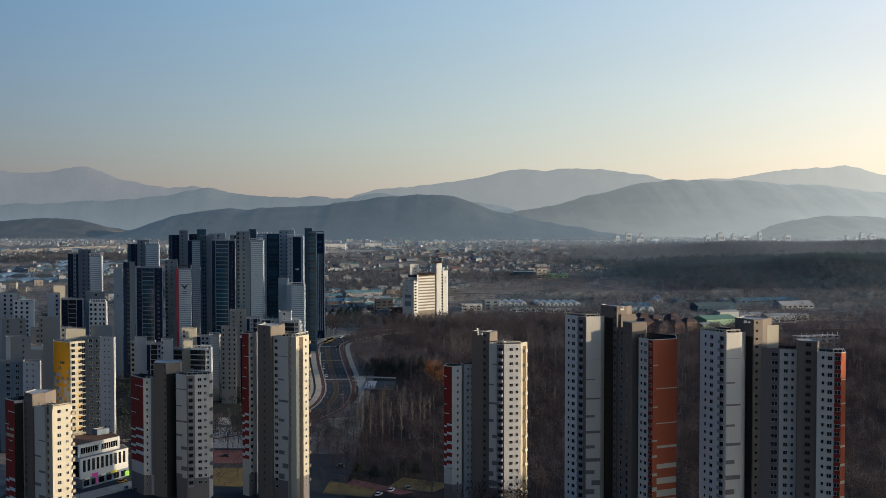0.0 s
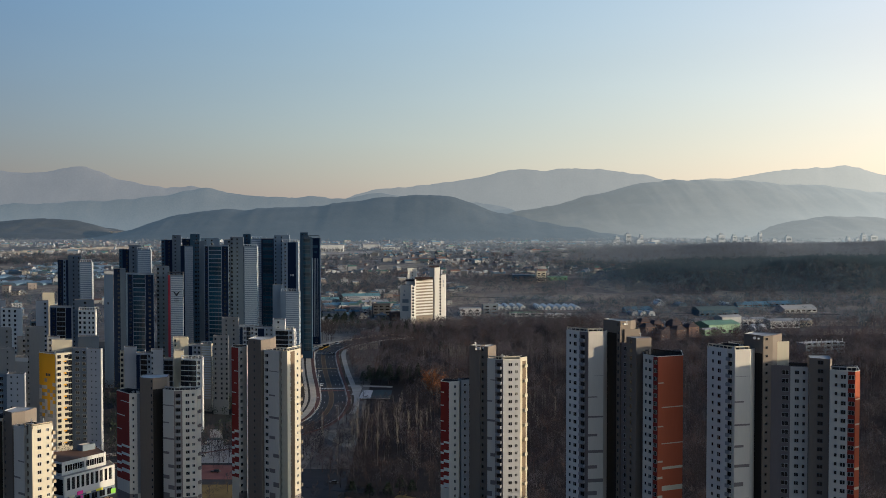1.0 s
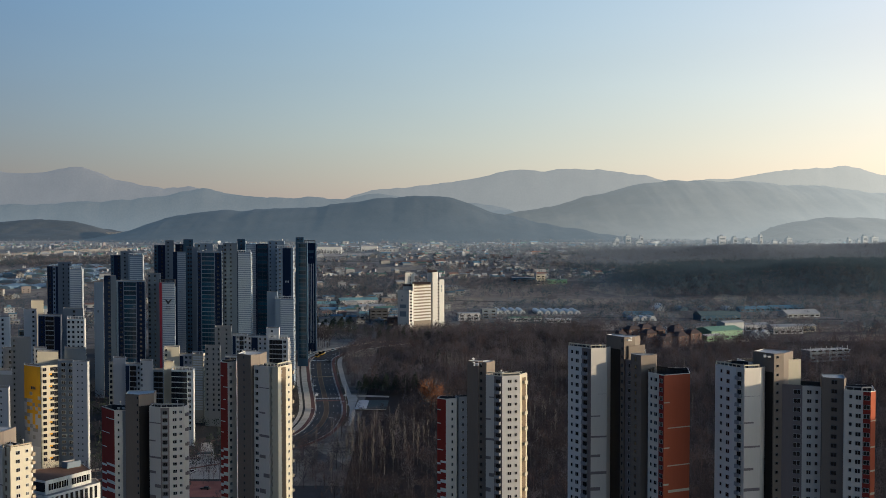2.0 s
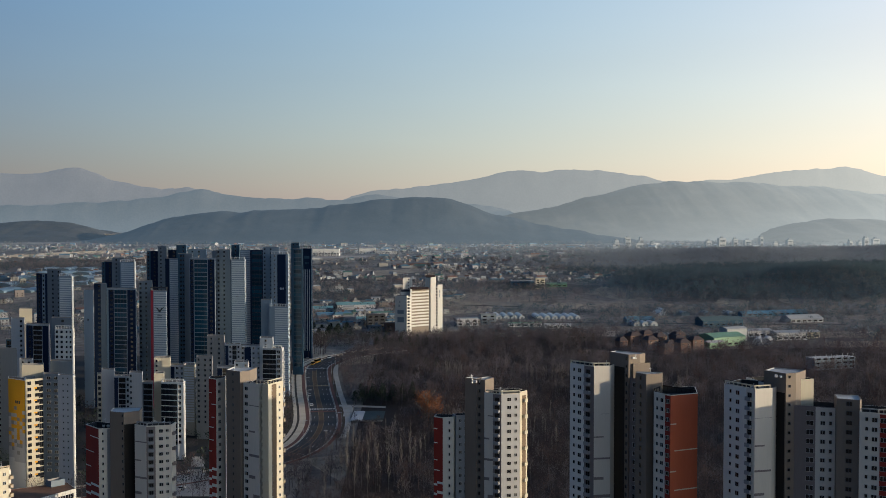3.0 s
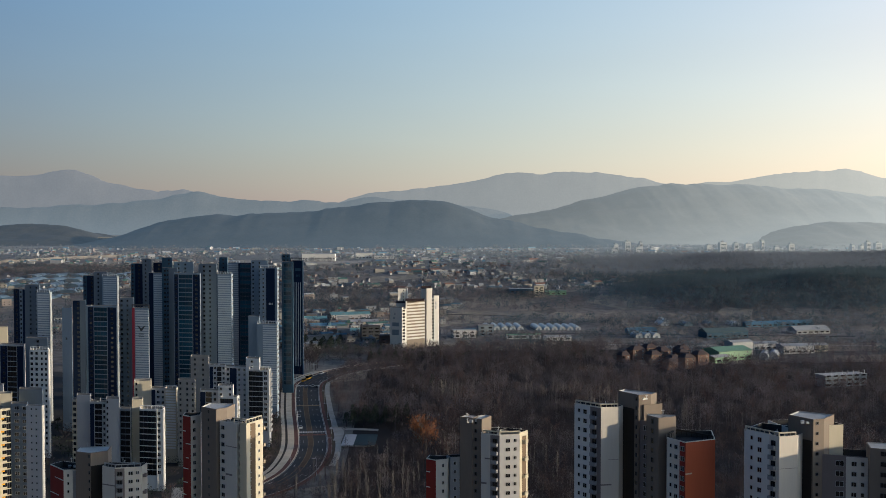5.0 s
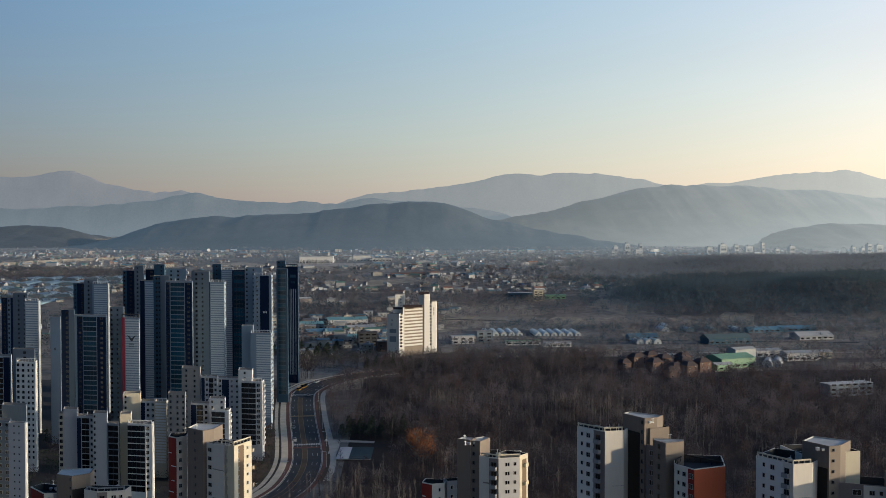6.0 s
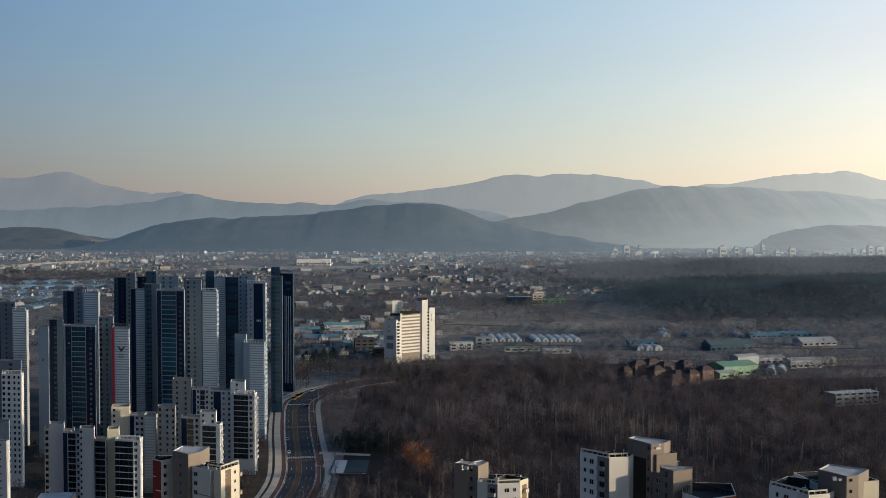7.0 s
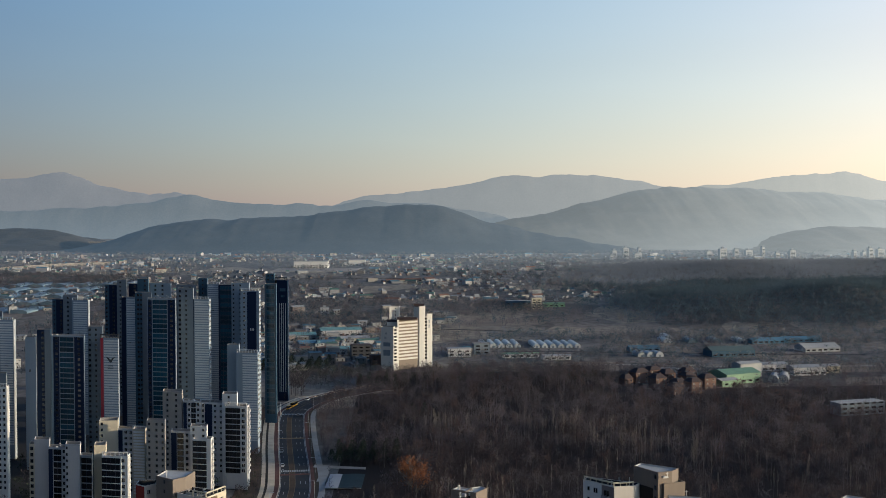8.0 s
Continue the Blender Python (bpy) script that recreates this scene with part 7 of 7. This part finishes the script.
shed(288, 1228, 44, 20, 6, 12, STEEL, material("dark_green_sheet", (0.085, 0.120, 0.120), 0.6, 0.2, 0.3), "dark hall with a sloping dark green roof", "workshop", 0.35)
for k in range(3):
    shed(372 + 12.5 * k, 1262 + 3 * k, 12, 22, 4, 12 + 90 * 0, PALEROOF, PALEROOF, "pale saw-tooth roofed hall in the fields", "workshop", 0.35)
# field brown made paler, with the haze over the works in it
DRYFIELD = material("dry_brown_field", (0.235, 0.198, 0.165), 0.95, 0.4, 0.12)
for quad in (((20, 1462), (135, 1480), (150, 1545), (40, 1535)), ((225, 1110), (420, 1120), (440, 1175), (230, 1165)), ((60, 1125), (170, 1130), (180, 1180), (70, 1185)), ((330, 1030), (420, 1040), (440, 1095), (350, 1090)), ((230, 1225), (262, 1228), (262, 1290), (225, 1290))):
    patch("dry_field", quad, 0.12, DRYFIELD, "dry brown winter field", "field")
for x, y, w in ((352, 1326, 36), (392, 1338, 40), (212, 1262, 30)):
    shed(x, y, w, 12, 3.2, 10, BLUEROOF, BLUEROOF, "low shed with a bright blue sheet roof", "shed", 0.5, 1)
shed(276, 1010, 22, 10, 5, -10, VILLA, SLATES, "low brown store at the edge of the wood")
shed(-88, 1240, 30, 16, 6, 12, LIGHT, AQUAROOF, "works hall with a teal roof")
shed(-112, 1290, 36, 18, 6, 14, GREY, BLUEROOF, "works hall with a blue roof")
shed(-76, 1330, 30, 16, 6, 10, CREAM, PALEROOF, "works hall with a pale roof")
shed(-96, 1390, 44, 20, 7, 12, LIGHT, AQUAROOF, "long works hall with a teal roof")
shed(-135, 1360, 30, 18, 6, 12, GREY, AQUAROOF, "works hall with a teal roof")
shed(-62, 1205, 18, 12, 14, 10, SLATE, SLATES, "dark four-storey building beside the slab block", "building", 0.04, 4)
shed(-44, 1170, 14, 10, 9, 16, VILLA, SLATES, "brown brick building beside the slab block", "building", 0.04, 2)
shed(30, 1225, 22, 10, 8, 8, LIGHT, PALEROOF, "grey building near the glasshouses", "building", 0.04, 2)
shed(52, 1240, 16, 9, 11, 8, GREY, ROOF, "grey three-storey building near the glasshouses", "building", 0.04, 3)
shed(88, 1215, 34, 8, 4, 6, LIGHT, GREENROOF, "low store with a green roof")
shed(120, 1200, 26, 9, 4, 6, LIGHT, PALEROOF, "low store with a pale roof")
shed(118, 1655, 34, 12, 9, 4, STEEL, PALEROOF, "blue-grey works hall in the valley", "workshop", 0.1, 2)
shed(140, 1640, 13, 10, 15, 4, CREAM, ROOF, "cream four-storey building in the valley", "building", 0.03, 4)
shed(165, 1660, 28, 10, 5, 4, GREENROOF, GREENROOF, "green-roofed store in the valley")
shed(-234, 2390, 66, 26, 14, 2, WHITE, PALEROOF, "long white warehouse across the valley", "warehouse", 0.08, 2)
shed(-150, 2480, 34, 24, 12, 2, WHITE, PALEROOF, "white warehouse across the valley", "warehouse", 0.15, 1)
shed(-108, 2470, 40, 20, 7, 2, WHITE, PALEROOF, "low white warehouse across the valley", "warehouse", 0.1, 1)
patch("warehouse_yard", ((-300, 2285), (-140, 2285), (-135, 2378), (-295, 2378)), 0.6, PAVING, "pale yard before the warehouses", "yard")
for k in range(5):
    shed(-66 + 13 * k, 2036 + 4 * k, 12, 9, 4, 0, CREAM, ROOFS[3], "house with an orange roof in the valley", "house", 0.5)
for k in range(20):
    x = 470 + 24 * k if k < 6 else 735 + 26 * (k - 6) if k < 16 else 1130 + 26 * (k - 16)
    x, y = x * 0.86, 2720 + 19 * (k * 5 % 7)
    e = thing("far_apartment", (x, y, float(ground_z(x, y)) - 0.3), "white apartment block on the far side of the valley", "apartment block", "far apartment blocks", 10)
    bm = bmesh.new()
    hgt = 9 + (k * 7 % 5) * 4
    half = 3.5 + 1.6 * (k * 5 % 4)
    add_box(bm, -half, -6, 0, half, 6, hgt)
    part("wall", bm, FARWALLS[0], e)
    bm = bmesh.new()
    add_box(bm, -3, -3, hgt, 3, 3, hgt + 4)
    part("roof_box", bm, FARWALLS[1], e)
    for i in range(int(hgt / 3) - 1):
        shared("window", window_mesh(half * 1.5, 1.0, GREYFRAME, CURTAIN, 5), e, pose(0, -6, 1.5 + 3 * i))

# ---- railway wall and bridge on the far side ----
RAIL = smooth_line(((-1100, 2200), (-900, 2240), (-830, 2300), (-760, 2440), (-640, 2560)), 24)
strip("railway_wall", RAIL, -2.5, 2.5, 5.5, material("weathered_concrete", (0.20, 0.19, 0.18), 0.9, 0.3, 0.2), "pale concrete railway embankment wall", "wall", depth=8.5)
t = thing("bridge", (-1036, 3640, 44), "pale road bridge on piers between two hills", "bridge")
bm = bmesh.new()
add_box(bm, -70, -5, 9, 70, 5, 12)
part("deck", bm, PAVING, t)
for k in range(-2, 3):
    bm = bmesh.new()
    add_box(bm, k * 28 - 1.5, -3, -4, k * 28 + 1.5, 3, 9)
    part("pier", bm, PAVING, t)

# ---- lanes and poles in the valley ----
for k, pts in enumerate((((20, 1262), (120, 1258), (250, 1245), (420, 1230)), ((60, 1150), (160, 1165), (300, 1150), (440, 1160)), ((-250, 1470), (-120, 1460), (20, 1440), (100, 1420)), ((-420, 1760), (-200, 1740), (20, 1752), (180, 1730)), ((-300, 2100), (-60, 2120), (160, 2080)), ((180, 2320), (330, 2700), (420, 3050)))):
    strip("lane", smooth_line(pts, 16), -2.6, 2.6, 0.25, PAVING if k % 2 else ASPHALT, "narrow lane between the fields", "lane", depth=0.6)
first_pole = None
for k in range(14):
    x, y = 30 + 31 * k + 9 * math.sin(k * 2.7), 1256 - 2 * k + 16 * math.sin(k * 1.9)
    if first_pole is None:
        first_pole = thing("utility_pole", (x, y, float(ground_z(x, y))), "slender grey utility pole in the fields", "utility pole", "utility poles")
        bm = bmesh.new()
        bmesh.ops.create_cone(bm, cap_ends=True, segments=6, radius1=0.13, radius2=0.09, depth=13, matrix=Matrix.Translation((0, 0, 6.5)))
        part("pole", bm, GREY, first_pole)
        bm = bmesh.new()
        add_box(bm, -1.1, -0.08, 12.0, 1.1, 0.08, 12.2)
        part("crossarm", bm, GREY, first_pole)
    else:
        copy_thing(first_pole, pose(x, y, float(ground_z(x, y))))
